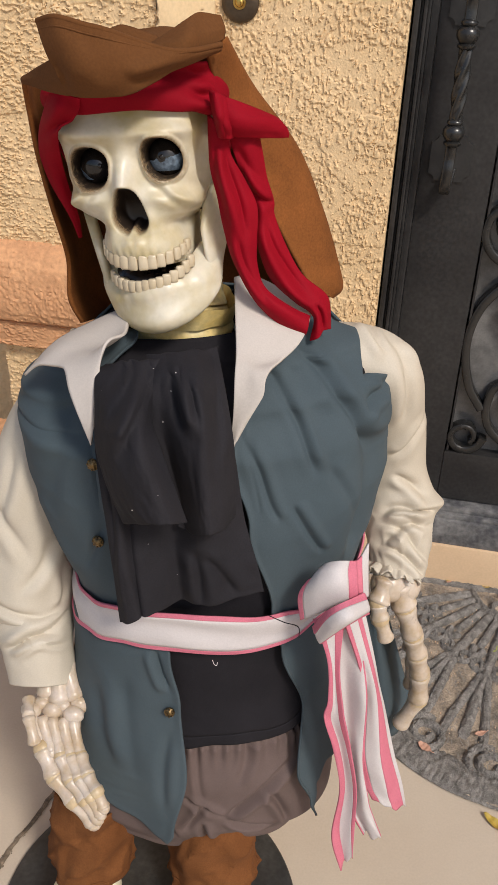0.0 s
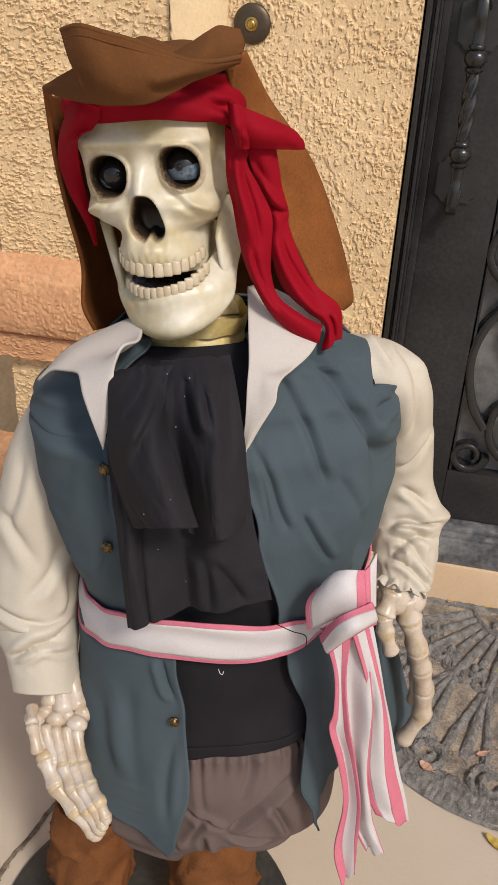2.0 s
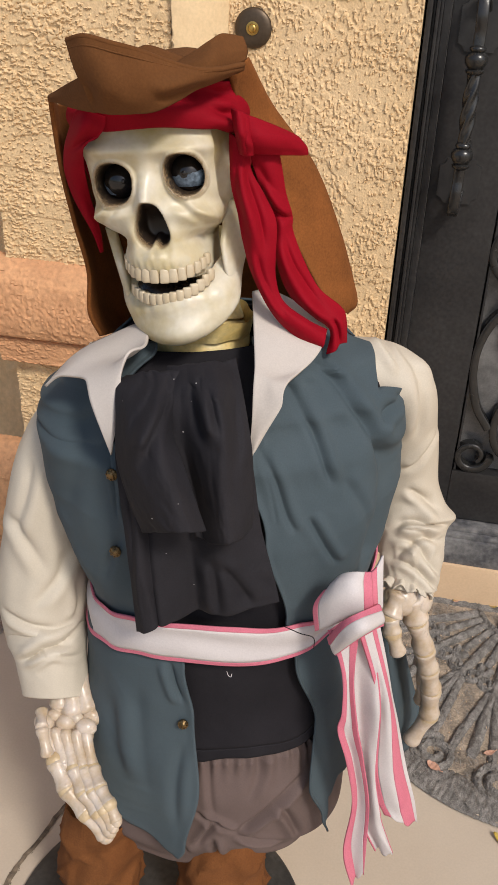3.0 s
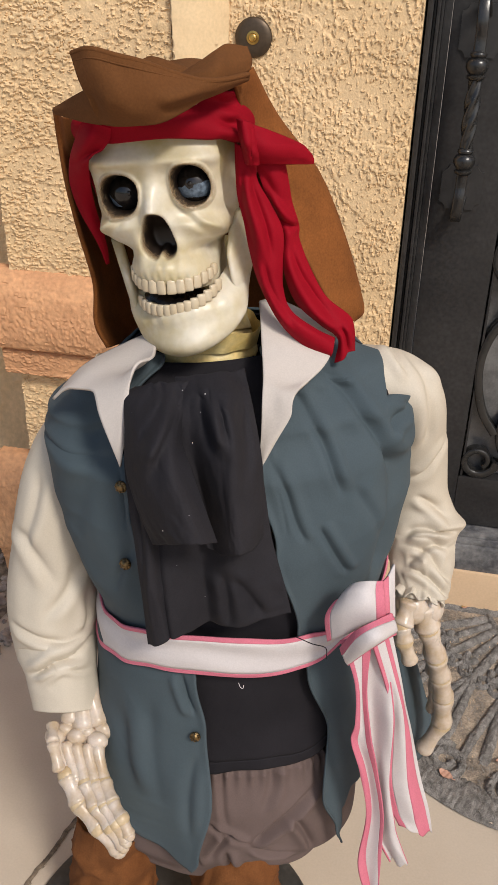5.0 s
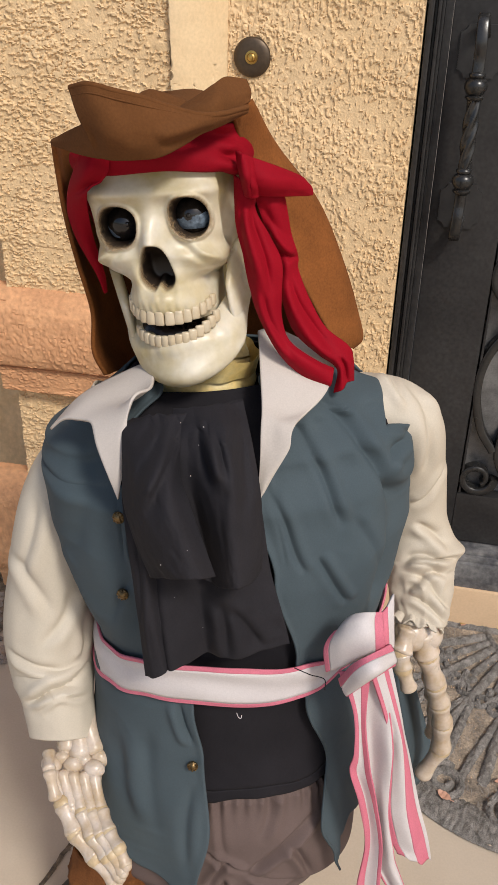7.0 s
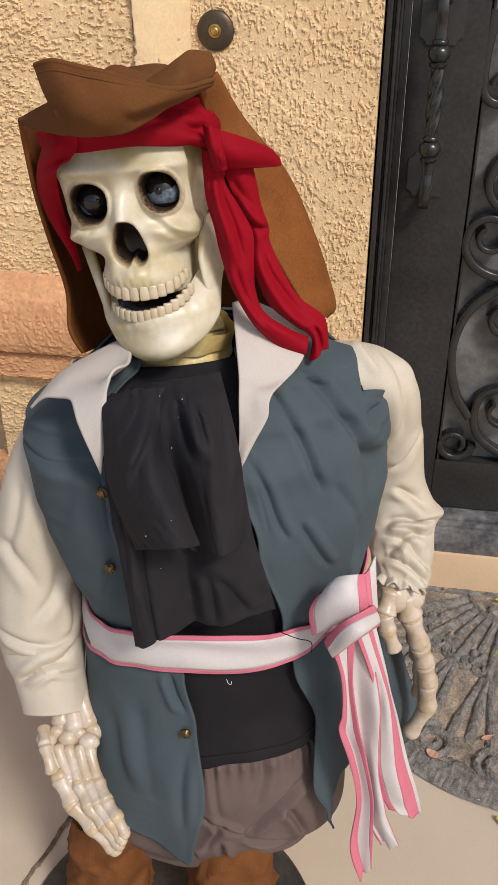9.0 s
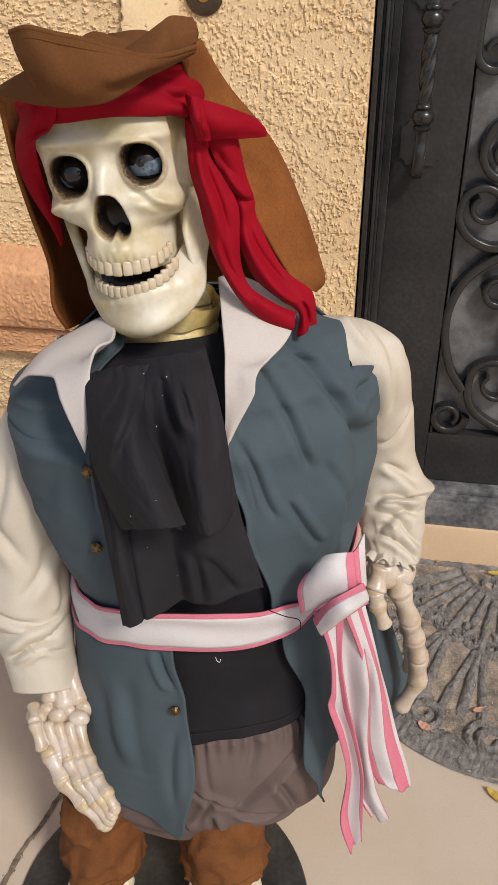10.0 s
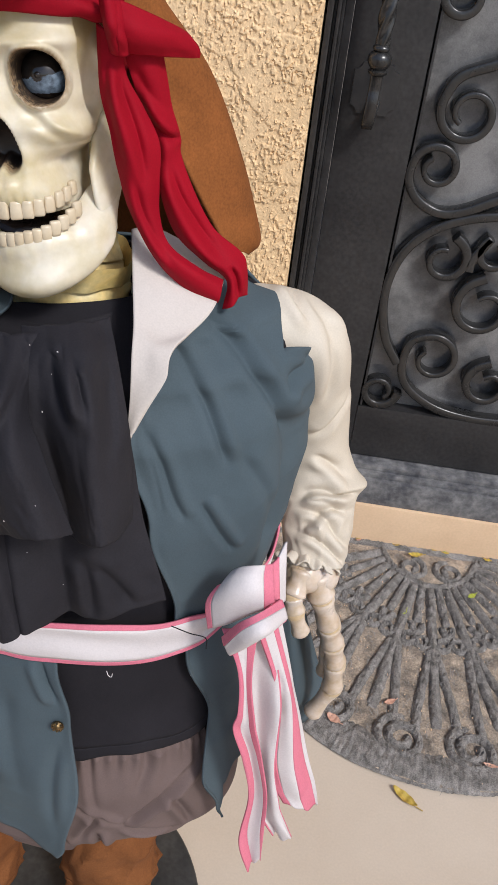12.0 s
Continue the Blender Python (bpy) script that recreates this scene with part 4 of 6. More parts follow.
upper = part("upper_ruffle", hanging([[(-0.048, -0.120, 1.013), (-0.031, -0.132, 1.020), (-0.016, -0.138, 1.025), (-0.001, -0.136, 1.026), (0.009, -0.128, 1.022), (0.021, -0.116, 1.021)],
                              [(-0.047, -0.160, 0.998), (-0.029, -0.170, 1.005), (-0.013, -0.178, 1.011), (0.003, -0.178, 1.013), (0.017, -0.168, 1.002), (0.029, -0.150, 0.992)],
                              [(-0.043, -0.184, 0.951), (-0.025, -0.190, 0.955), (-0.008, -0.206, 0.964), (0.007, -0.210, 0.969), (0.024, -0.198, 0.956), (0.037, -0.178, 0.948)],
                              [(-0.025, -0.188, 0.889), (-0.013, -0.194, 0.889), (0.002, -0.216, 0.905), (0.011, -0.222, 0.911), (0.028, -0.208, 0.901), (0.040, -0.186, 0.899)],
                              [(-0.017, -0.190, 0.853), (-0.006, -0.198, 0.849), (0.007, -0.222, 0.866), (0.016, -0.228, 0.871), (0.029, -0.212, 0.866), (0.040, -0.190, 0.866)]],
                             100, 80, [(0.16, 0.07, -0.006)],
                             (([(-0.013, 1.016), (-0.014, 1.016), (-0.014, 1.012)], 0.0030, 0.0036, 1),
                              ([(-0.006, 1.016), (-0.006, 1.011), (-0.005, 1.001)], 0.0030, 0.0036, -1),
                              ([(0.004, 1.016), (0.005, 1.014), (0.006, 1.008)], 0.0030, 0.0036, 1),
                              ([(0.009, 1.016), (0.011, 1.005), (0.013, 0.990)], 0.0030, 0.0036, -1),
                              ([(0.017, 1.016), (0.017, 1.014), (0.019, 1.008)], 0.0030, 0.0036, 1),
                              ([(-0.018, 1.020), (-0.021, 1.001), (-0.008, 0.961)], 0.0060, 0.0090, -1),
                              ([(0.012, 1.026), (0.016, 0.999), (0.022, 0.959)], 0.0050, 0.0060, 1),
                              ([(0.015, 1.016), (0.021, 0.981), (0.021, 0.929)], 0.0060, 0.0075, -1),
                              ([(-0.001, 1.015), (-0.002, 1.001), (0.005, 0.981)], 0.0035, 0.0053, 1))), CRAVAT, cravat, thick=0.002)
front_flap = part("front_ruffle", hanging([[(-0.090, -0.112, 0.998), (-0.072, -0.126, 1.010), (-0.054, -0.134, 1.015), (-0.038, -0.138, 1.017), (-0.024, -0.138, 1.016)],
                              [(-0.098, -0.130, 0.997), (-0.080, -0.158, 1.000), (-0.063, -0.172, 1.001), (-0.047, -0.172, 1.002), (-0.036, -0.158, 0.998)],
                              [(-0.097, -0.160, 0.975), (-0.082, -0.188, 0.980), (-0.067, -0.206, 0.983), (-0.053, -0.206, 0.984), (-0.042, -0.182, 0.976)],
                              [(-0.096, -0.180, 0.941), (-0.081, -0.206, 0.946), (-0.063, -0.226, 0.955), (-0.046, -0.230, 0.958), (-0.032, -0.206, 0.953)],
                              [(-0.085, -0.194, 0.902), (-0.072, -0.216, 0.910), (-0.054, -0.238, 0.923), (-0.035, -0.244, 0.929), (-0.020, -0.222, 0.922)],
                              [(-0.071, -0.204, 0.868), (-0.057, -0.226, 0.883), (-0.042, -0.248, 0.899), (-0.024, -0.252, 0.901), (-0.008, -0.232, 0.889)]],
                             90, 80, [],
                             (([(-0.081, 1.013), (-0.084, 1.010), (-0.087, 1.007)], 0.0030, 0.0034, 1),
                              ([(-0.070, 1.013), (-0.071, 1.009), (-0.073, 1.005)], 0.0030, 0.0034, -1),
                              ([(-0.061, 1.013), (-0.061, 1.011), (-0.061, 1.009)], 0.0030, 0.0034, 1),
                              ([(-0.045, 1.013), (-0.047, 1.009), (-0.049, 1.007)], 0.0030, 0.0034, -1),
                              ([(-0.033, 1.013), (-0.036, 1.011), (-0.038, 1.009)], 0.0030, 0.0034, 1),
                              ([(-0.086, 0.970), (-0.069, 0.994), (-0.054, 1.012)], 0.0040, 0.0075, 1),
                              ([(-0.087, 0.994), (-0.070, 1.007), (-0.054, 1.015)], 0.0035, 0.0053, -1),
                              ([(-0.034, 1.018), (-0.047, 1.001), (-0.063, 0.969), (-0.069, 0.936)], 0.0060, 0.0067, 1))), CRAVAT, cravat, thick=0.002)
bm = bmesh.new()


def neck_band(s, t):
    th = 2 * math.pi * s
    a, b = 0.062 + 0.012 * (1 - t), 0.060 + 0.012 * (1 - t)
    return at(-0.015 + a * math.sin(th), -0.008 - b * math.cos(th), 0.975 + 0.020 * t - 0.010 + 0.010 * math.sin(th) + 0.004 * math.cos(th) + 0.002 * n3(th * 2, t * 4, 0))


grid(bm, neck_band, 64, 10, closed=True)
part("neck_band", bm, CRAVAT, cravat, thick=0.003)

def lint(host, seed, count, r0, r1):
    """Pale specks of dust that cling to the front of a cloth part."""
    random.seed(seed)
    front = [v.co for v in host.data.vertices if v.normal.y < -0.4 or v.normal.y > 0.4]
    bm = bmesh.new()
    for i in range(count):
        p = Vector(random.choice(front)) + Vector((0, -0.0016, 0))
        ball(bm, p, random.uniform(r0, r1), (random.uniform(0.6, 1.6), 0.5, random.uniform(0.6, 2.0)), 6, 4)
    tagged(part("lint", bm, WHITE, host, "pale specks of dust and lint"), kind="stuff")


for ob, seed, count in ((upper, 4, 10), (front_flap, 6, 9), (lower, 9, 7), (vest_left, 2, 6), (vest_right, 3, 6)):
    lint(ob, seed, count // 2, 0.0003, 0.0006)

# ---- sash ----
sash = thing("waist_sash", FIG @ Vector((0.10, -0.15, 0.66)), "white cloth sash with pink edges knotted at the hip", "sash")
MID = [(-100, 0.632), (-75, 0.640), (-50, 0.660), (-30, 0.672), (-10, 0.675), (12, 0.670), (28, 0.673), (42, 0.684), (60, 0.70), (100, 0.70), (180, 0.66), (260, 0.632)]
TALL = [(-100, 0.055), (-40, 0.060), (0, 0.060), (22, 0.048), (40, 0.027), (60, 0.03), (100, 0.045), (260, 0.05)]


def belt(lo, hi):
    def fn(s, t):
        deg = -100 + 360 * s
        k = lo + (hi - lo) * t
        z = curve1(MID, deg) + curve1(TALL, deg) * (k - 0.5)
        u, v, zz = body(radians(deg), z, 0.013 - 0.006 * smooth(-40, -75, deg))
        o = 0.0015 * math.sin(k * 9 + deg * 0.05) + 0.0015 * n3(deg * 0.06, k * 3, 1)
        return at(u + o * math.sin(radians(deg)), v - o * math.cos(radians(deg)), z)
    bm = bmesh.new()
    grid(bm, fn, 200, 10)
    return bm


part("band", belt(0.10, 0.90), WHITE, sash, thick=0.002)
part("edging", belt(0.0, 0.10), PINK, sash, "pink woven edge", thick=0.0025)
part("edging", belt(0.90, 1.0), PINK, sash, "pink woven edge", thick=0.0025)


def tail(rows, bands, puff, seed):
    """A hanging sash end between two edges given row by row; bands across it: (from, to at the top, from, to at the end, pink)."""
    A, B = [at(*r[0]) for r in rows], [at(*r[1]) for r in rows]
    nrm = FIG.to_3x3() @ Vector((0.2, -1, 0))

    def strip(f0, t0, f1, t1):
        def fn(s, t):
            lo, hi = f0 + (f1 - f0) * t, t0 + (t1 - t0) * t
            k = lo + (hi - lo) * s
            k += 0.05 * n3(t * 4, seed, 2) * math.sin(math.pi * k)
            p = catmull(A, t).lerp(catmull(B, t), k)
            o = puff * (math.sin(k * 5.5 + seed + 1.5 * t) + 0.7 * n3(k * 2.5 + seed, t * 5, 3)) * smooth(0.0, 0.25, t)
            end = 0.012 * n3(k * 4, seed, 9) * smooth(0.85, 1.0, t)
            return p + nrm * o + Vector((0, 0, end))
        bm = bmesh.new()
        grid(bm, fn, max(5, round(30 * (t0 - f0 + t1 - f1) / 2)), 80)
        return bm
    end = None
    for f0, t0, f1, t1, pink in sorted(bands, key=lambda b: b[4]):
        if end is None:
            end = part("sash_end", strip(f0, t0, f1, t1), WHITE, sash, thick=0.002)
        elif pink:
            part("edging", strip(f0, t0, f1, t1), PINK, end, "pink woven edge", thick=0.0022)
        else:
            part("fold", strip(f0, t0, f1, t1), WHITE, end, thick=0.002)


tail([((0.130, -0.190, 0.724), (0.166, -0.190, 0.723)), ((0.150, -0.192, 0.667), (0.166, -0.194, 0.650)), ((0.155, -0.194, 0.603), (0.176, -0.196, 0.582)), ((0.153, -0.190, 0.569), (0.183, -0.194, 0.549)), ((0.170, -0.186, 0.508), (0.193, -0.190, 0.505)), ((0.187, -0.180, 0.418), (0.208, -0.184, 0.423)), ((0.185, -0.176, 0.317), (0.214, -0.178, 0.337)), ((0.206, -0.174, 0.234), (0.219, -0.174, 0.264))],
     ((0, 0.26, 0, 0.50, True), (0.26, 0.68, 0.50, 0.92, False), (0.68, 1.0, 0.92, 1.0, True)), 0.0042, 1.0)
tail([((0.164, -0.184, 0.710), (0.183, -0.186, 0.714)), ((0.164, -0.184, 0.640), (0.199, -0.186, 0.628)), ((0.175, -0.184, 0.568), (0.206, -0.184, 0.553)), ((0.190, -0.180, 0.493), (0.211, -0.180, 0.478)), ((0.202, -0.176, 0.412), (0.224, -0.176, 0.411)), ((0.215, -0.172, 0.348), (0.235, -0.172, 0.366)), ((0.235, -0.170, 0.301), (0.258, -0.168, 0.303))],
     ((0, 0.10, 0, 0.04, True), (0.10, 0.94, 0.04, 0.96, False), (0.94, 1.0, 0.96, 1.0, True)), 0.0060, 2.5)
tail([((0.163, -0.198, 0.729), (0.190, -0.182, 0.725)), ((0.188, -0.194, 0.656), (0.215, -0.176, 0.630)), ((0.201, -0.190, 0.601), (0.228, -0.172, 0.580)), ((0.205, -0.186, 0.535), (0.243, -0.168, 0.526)), ((0.208, -0.180, 0.478), (0.262, -0.164, 0.455)), ((0.223, -0.176, 0.419), (0.281, -0.160, 0.391)), ((0.237, -0.172, 0.380), (0.293, -0.156, 0.336))],
     ((0, 0.20, 0, 0.16, True), (0.20, 0.60, 0.16, 0.50, False), (0.60, 0.80, 0.50, 0.92, True), (0.80, 1.0, 0.92, 1.0, False)), 0.0052, 4.2)
# folded loop above the knot, and the knot
LOOP = [ats([(0.119, -0.176, 0.711), (0.135, -0.190, 0.732), (0.156, -0.196, 0.752), (0.178, -0.190, 0.753)]),
        ats([(0.115, -0.174, 0.745), (0.132, -0.192, 0.768), (0.153, -0.198, 0.780), (0.175, -0.188, 0.776)]),
        ats([(0.127, -0.172, 0.768), (0.137, -0.184, 0.786), (0.153, -0.190, 0.793), (0.175, -0.180, 0.785)]),
        ats([(0.136, -0.166, 0.775), (0.144, -0.176, 0.792), (0.158, -0.180, 0.798), (0.175, -0.170, 0.790)])]


def loop_at(s, t):
    return catmull([catmull(r, s) for r in LOOP], t)


bm = bmesh.new()
grid(bm, lambda s, t: loop_at(0.09 + 0.74 * s, t), 24, 24)
loop = part("loop", bm, WHITE, sash, thick=0.003)
bm = bmesh.new()
grid(bm, lambda s, t: loop_at(0.83 + 0.17 * s, t), 6, 24)
part("edging", bm, PINK, loop, "pink woven edge", thick=0.003)
bm = bmesh.new()
grid(bm, lambda s, t: loop_at(0.0 + 0.09 * s, 0.62 * t), 6, 24)
part("edging", bm, PINK, loop, "pink woven edge", thick=0.003)
SIDE = [ats([(0.180, -0.184, 0.747), (0.186, -0.178, 0.743), (0.194, -0.168, 0.738)]), ats([(0.177, -0.178, 0.770), (0.183, -0.172, 0.772), (0.192, -0.160, 0.769)]), ats([(0.176, -0.166, 0.786), (0.184, -0.156, 0.786), (0.194, -0.140, 0.791)])]
bm = bmesh.new()
grid(bm, lambda s, t: catmull([catmull(r, 0.50 * s) for r in SIDE], t), 8, 20)
loop_back = part("loop_back", bm, PINK, sash, "pink edge of the cloth behind the loop", thick=0.003)
bm = bmesh.new()
grid(bm, lambda s, t: catmull([catmull(r, 0.50 + 0.50 * s) for r in SIDE], t), 8, 20)
part("cloth", bm, WHITE, loop_back, thick=0.003)
KNOT = [ats([(0.132, -0.190, 0.713), (0.141, -0.208, 0.753), (0.156, -0.212, 0.769), (0.184, -0.186, 0.759)]), ats([(0.134, -0.198, 0.710), (0.145, -0.220, 0.750), (0.162, -0.222, 0.764), (0.189, -0.190, 0.747)]), ats([(0.141, -0.192, 0.692), (0.155, -0.212, 0.727), (0.172, -0.212, 0.740), (0.194, -0.182, 0.723)])]


def knot_at(s, t):
    p = catmull([catmull(r, t) for r in KNOT], s)
    return p + FIG.to_3x3() @ Vector((0, -0.0025 * math.sin(s * 9 + 3 * t) - 0.004 * math.sin(math.pi * s), 0))


knot = None
for f0, f1, mt in ((0.30, 0.86, WHITE), (0.0, 0.30, PINK), (0.86, 1.0, PINK)):
    bm = bmesh.new()
    grid(bm, lambda s, t: knot_at(f0 + (f1 - f0) * s, t), 12, 40)
    if knot:
        part("edging", bm, mt, knot, "pink woven edge", thick=0.004)
    else:
        knot = part("knot", bm, mt, sash, thick=0.004)

bm = bmesh.new()
tube(bm, ats([(0.081, -0.186, 0.727), (0.099, -0.190, 0.720), (0.114, -0.194, 0.717), (0.116, -0.192, 0.699)]), 0.0006, 6, 16)
part("loose_thread", bm, BLACK, sash, "dark loose thread")
bm = bmesh.new()
tube(bm, ats([(0.020, -0.160, 0.634), (0.022, -0.163, 0.630), (0.025, -0.164, 0.629), (0.026, -0.162, 0.632)]), 0.0004, 6, 16)
part("loose_thread", bm, WHITE, sash, "pale loose thread")

# ---- trousers and leg cuffs ----
trousers = thing("trousers", FIG @ Vector((0, 0, 0.16)), "baggy mauve-grey breeches with a gathered waist", "trousers")
BREECH_FOLDS = folds_of((
    ([(0.143, 0.422), (0.093, 0.369), (0.063, 0.333), (0.035, 0.307)], 0.0060, 0.0104, -1),
    ([(0.002, 0.483), (0.002, 0.433), (0.004, 0.388), (0.012, 0.331)], 0.0042, 0.0029, 1),
    ([(0.016, 0.351), (0.002, 0.316), (-0.019, 0.278)], 0.0050, 0.0086, 1),
    ([(-0.021, 0.364), (0.010, 0.338), (0.048, 0.305)], 0.0045, 0.0073, -1),
    ([(-0.058, 0.316), (-0.039, 0.289), (-0.026, 0.242)], 0.0050, 0.0073, 1),
    ([(0.007, 0.307), (0.014, 0.262), (0.027, 0.230)], 0.0045, 0.0079, -1),
    ([(0.093, 0.373), (0.118, 0.320), (0.139, 0.260)], 0.0050, 0.0073, 1),
    ([(0.038, 0.310), (0.074, 0.284), (0.118, 0.267)], 0.0045, 0.0067, 1),
    ([(-0.126, 0.408), (-0.105, 0.359), (-0.058, 0.314)], 0.0060, 0.0073, -1),
    ([(0.063, 0.477), (0.068, 0.425), (0.053, 0.374)], 0.0070, 0.0042, -1)))


def breeches(s, t):
    th = 2 * math.pi * s
    z = 0.485 - 0.335 * t
    puff = curve1([(0, -0.034), (0.05, -0.026), (0.12, -0.012), (0.35, 0.000), (0.62, 0.000), (0.80, -0.022), (0.93, -0.055), (1, -0.12)], t)
    u, v, zz = body(th, max(z, 0.25), puff)
    v = v * curve1([(0, 0.98), (0.6, 0.95), (0.85, 0.86), (1, 0.5)], t)
    u = u - 0.012 * t
    f = 0.0030 * math.sin(th * 62 + 2.5 * math.sin(th * 9)) * math.exp(-((t - 0.09) / 0.075) ** 2)
    f += 0.005 * n3(math.cos(th) * 2.2, math.sin(th) * 2.2, t * 2.2) + 0.010 * smooth(0.55, 0.95, t) * math.sin(th * 5 + 6 * t)
    f += BREECH_FOLDS(u, z) * smooth(0.0, 0.4, math.cos(th))
    z += smooth(0.6, 1, t) * (0.010 * math.sin(th * 7) - 0.030 * math.exp(-((u + 0.015) / 0.05) ** 2) + 0.030 * smooth(0.06, 0.16, u))
    return at(u + f * math.sin(th), v - f * math.cos(th), z)


bm = bmesh.new()
grid(bm, lambda s, t: breeches(s, 0.11 * t), 640, 18, closed=True)
part("waistband", bm, TROUSER, trousers, "elastic gathered waistband")
bm = bmesh.new()
vs = grid(bm, lambda s, t: breeches(s, 0.11 + 0.89 * t), 640, 150, closed=True)
bm.faces.new(vs[-1])
part("seat_cloth", bm, TROUSER, trousers)
for j, (cu, w) in enumerate(((-0.150, 0.056), (0.028, 0.062))):
    leg = thing("leg_cuff", FIG @ Vector((cu, -0.06, 0.08)), "loose rust-brown suede cloth round the lower leg", "leg cuff", "leg cuffs")
    bm = bmesh.new()

    def wrap(s, t, cu=cu, w=w, j=j):
        th = 2 * math.pi * s
        r = w * (1.0 + 0.075 * math.sin(t * 13 + 2.2 * math.sin(th + j)) * (0.5 + 0.5 * math.cos(th)) + 0.08 * n3(math.cos(th) * 1.8 + j, math.sin(th) * 1.8, t * 4) + 0.035 * math.sin(5 * th + 4 * t + j) + 0.12 * (1 - min(1.0, 2.6 * abs(n3(math.cos(th) * 2 + 7, math.sin(th) * 2, t * 3 + j)))) ** 2 + 0.06 * t * t)
        z = 0.285 - (0.172 if j == 0 else 0.192) * t + (0.012 * math.sin(th + 0.7) + 0.006 * math.sin(3 * th + j)) * t
        return at(cu + r * math.sin(th) + (-0.012 * t if j == 0 else 0.0), -0.058 - r * 0.95 * math.cos(th) - 0.012 * t, z)
    grid(bm, lambda s, t: wrap(s, 0.93 * t), 72, 56, closed=True)
    part("cloth", bm, CUFF, leg, thick=0.003)
    bm = bmesh.new()
    grid(bm, lambda s, t: wrap(s, 0.925 + 0.075 * t), 72, 6, closed=True)
    part("hem", bm, CUFF, leg, thick=0.0045)

# ---- round base plate ----
bm = bmesh.new()
lathe(bm, at(-0.075, -0.090, 0.001), (0, 0, 1), [(0, 0.238), (0.006, 0.240), (0.010, 0.237), (0.013, 0.228), (0.0145, 0.20), (0.015, 0.10), (0.015, 0.01)], 96)
solo("base_plate", bm, BLACK_BASE, "dusty black round base plate under the figure", "base plate")


# ---- skeleton: skull, jaw, neck, finger and foot bones in one mesh ----
SK = bmesh.new()
BONES = [BONE, PALE_BONE, TOOTH, NECK, MOUTH_FILL, EYE, PUPIL, JOINT]
HEAD = FIG @ Matrix.Translation((-0.052, 0.012, 1.180)) @ Euler((radians(-4), radians(-5.5), radians(-12))).to_matrix().to_4x4()


def face_faces(before, index):
    for f in list(SK.faces)[before:]:
        f.material_index = index


def gauss(x, z, cx, cz, wx, wz, p=2.0):
    return math.exp(-(abs((x - cx) / wx) ** p + abs((z - cz) / wz) ** p))


def socket_in(x, z):
    """How far a place lies inside an eye socket or the nose hole: 0 outside, 1 deep inside."""
    best = -9.0
    for sg in (-1, 1):
        cx, cz, hx, hz = (0.0380, 0.0030, 0.0174, 0.0198) if sg > 0 else (0.0340, -0.0045, 0.0208, 0.0198)
        a = abs((x - sg * cx + sg * 0.08 * z) / hx) ** 2.2 + abs((z - cz) / hz) ** 2.2
        best = max(best, 1 - a)
    return best


def nose_in(x, z):
    k = smooth(-0.026, -0.060, z)
    w = 0.0125 + 0.0060 * k
    notch = 0.60 * math.exp(-(x / 0.0038) ** 2) * smooth(-0.050, -0.064, z)
    return 1 - abs(x / w) ** 2.3 - abs((z + 0.0445) / 0.0235) ** 2.6 - notch


def face_out(x, z):
    """Relief of the face over its plain oval, outwards."""
    ax = abs(x)
    d = 0.0
    d += 0.011 * gauss(ax, z, 0.034, 0.0270, 0.026, 0.0075)
    d -= 0.004 * gauss(ax, z, 0.0, 0.046, 0.05, 0.010)                 # brow ridges
    d += 0.004 * gauss(ax, z, 0.0, 0.024, 0.016, 0.014)                      # between the brows
    d += 0.015 * gauss(ax, z, 0.0, -0.012, 0.0105, 0.020)                    # bridge of the nose
    d += 0.010 * gauss(ax, z, 0.0, -0.026, 0.012, 0.010)
    d += 0.007 * gauss(ax, z, 0.052, -0.039, 0.016, 0.0095)                  # cheekbones
    d += 0.006 * gauss(ax, z, 0.034, -0.034, 0.020, 0.008)
    d -= 0.008 * gauss(ax, z, 0.046, -0.064, 0.016, 0.011)                   # hollow below them
    d += 0.013 * gauss(ax, z, 0.0, -0.083, 0.036, 0.016)                     # upper jaw
    d += 0.005 * gauss(ax, z, 0.020, -0.058, 0.008, 0.018)
    d += 0.003 * gauss(ax, z, 0.004, -0.073, 0.006, 0.006)
    d -= 0.009 * smooth(0.0645, 0.0690, ax) * smooth(-0.036, -0.022, z)      # temples set back behind the face's edge
    d += 0.004 * gauss(ax + 0.9 * z, z, 0.018, -0.030, 0.005, 0.012)         # slanting ridge on the cheek
    d -= 0.003 * gauss(ax + 0.9 * z, z, 0.008, -0.034, 0.005, 0.012)
    d += 0.0006 * math.sin(ax * 900) * gauss(ax, z, 0.02, -0.088, 0.026, 0.008)
    return d


WID = [(-0.105, 0.042), (-0.090, 0.045), (-0.072, 0.046), (-0.063, 0.048), (-0.049, 0.063), (-0.042, 0.066), (-0.030, 0.069), (-0.01, 0.074), (0.02, 0.080), (0.05, 0.082), (0.085, 0.072), (0.11, 0.052), (0.125, 0.025)]
FRO = [(-0.105, 0.070), (-0.090, 0.073), (-0.070, 0.074), (-0.04, 0.076), (0.0, 0.077), (0.03, 0.083), (0.06, 0.080), (0.09, 0.065), (0.11, 0.045), (0.125, 0.02)]


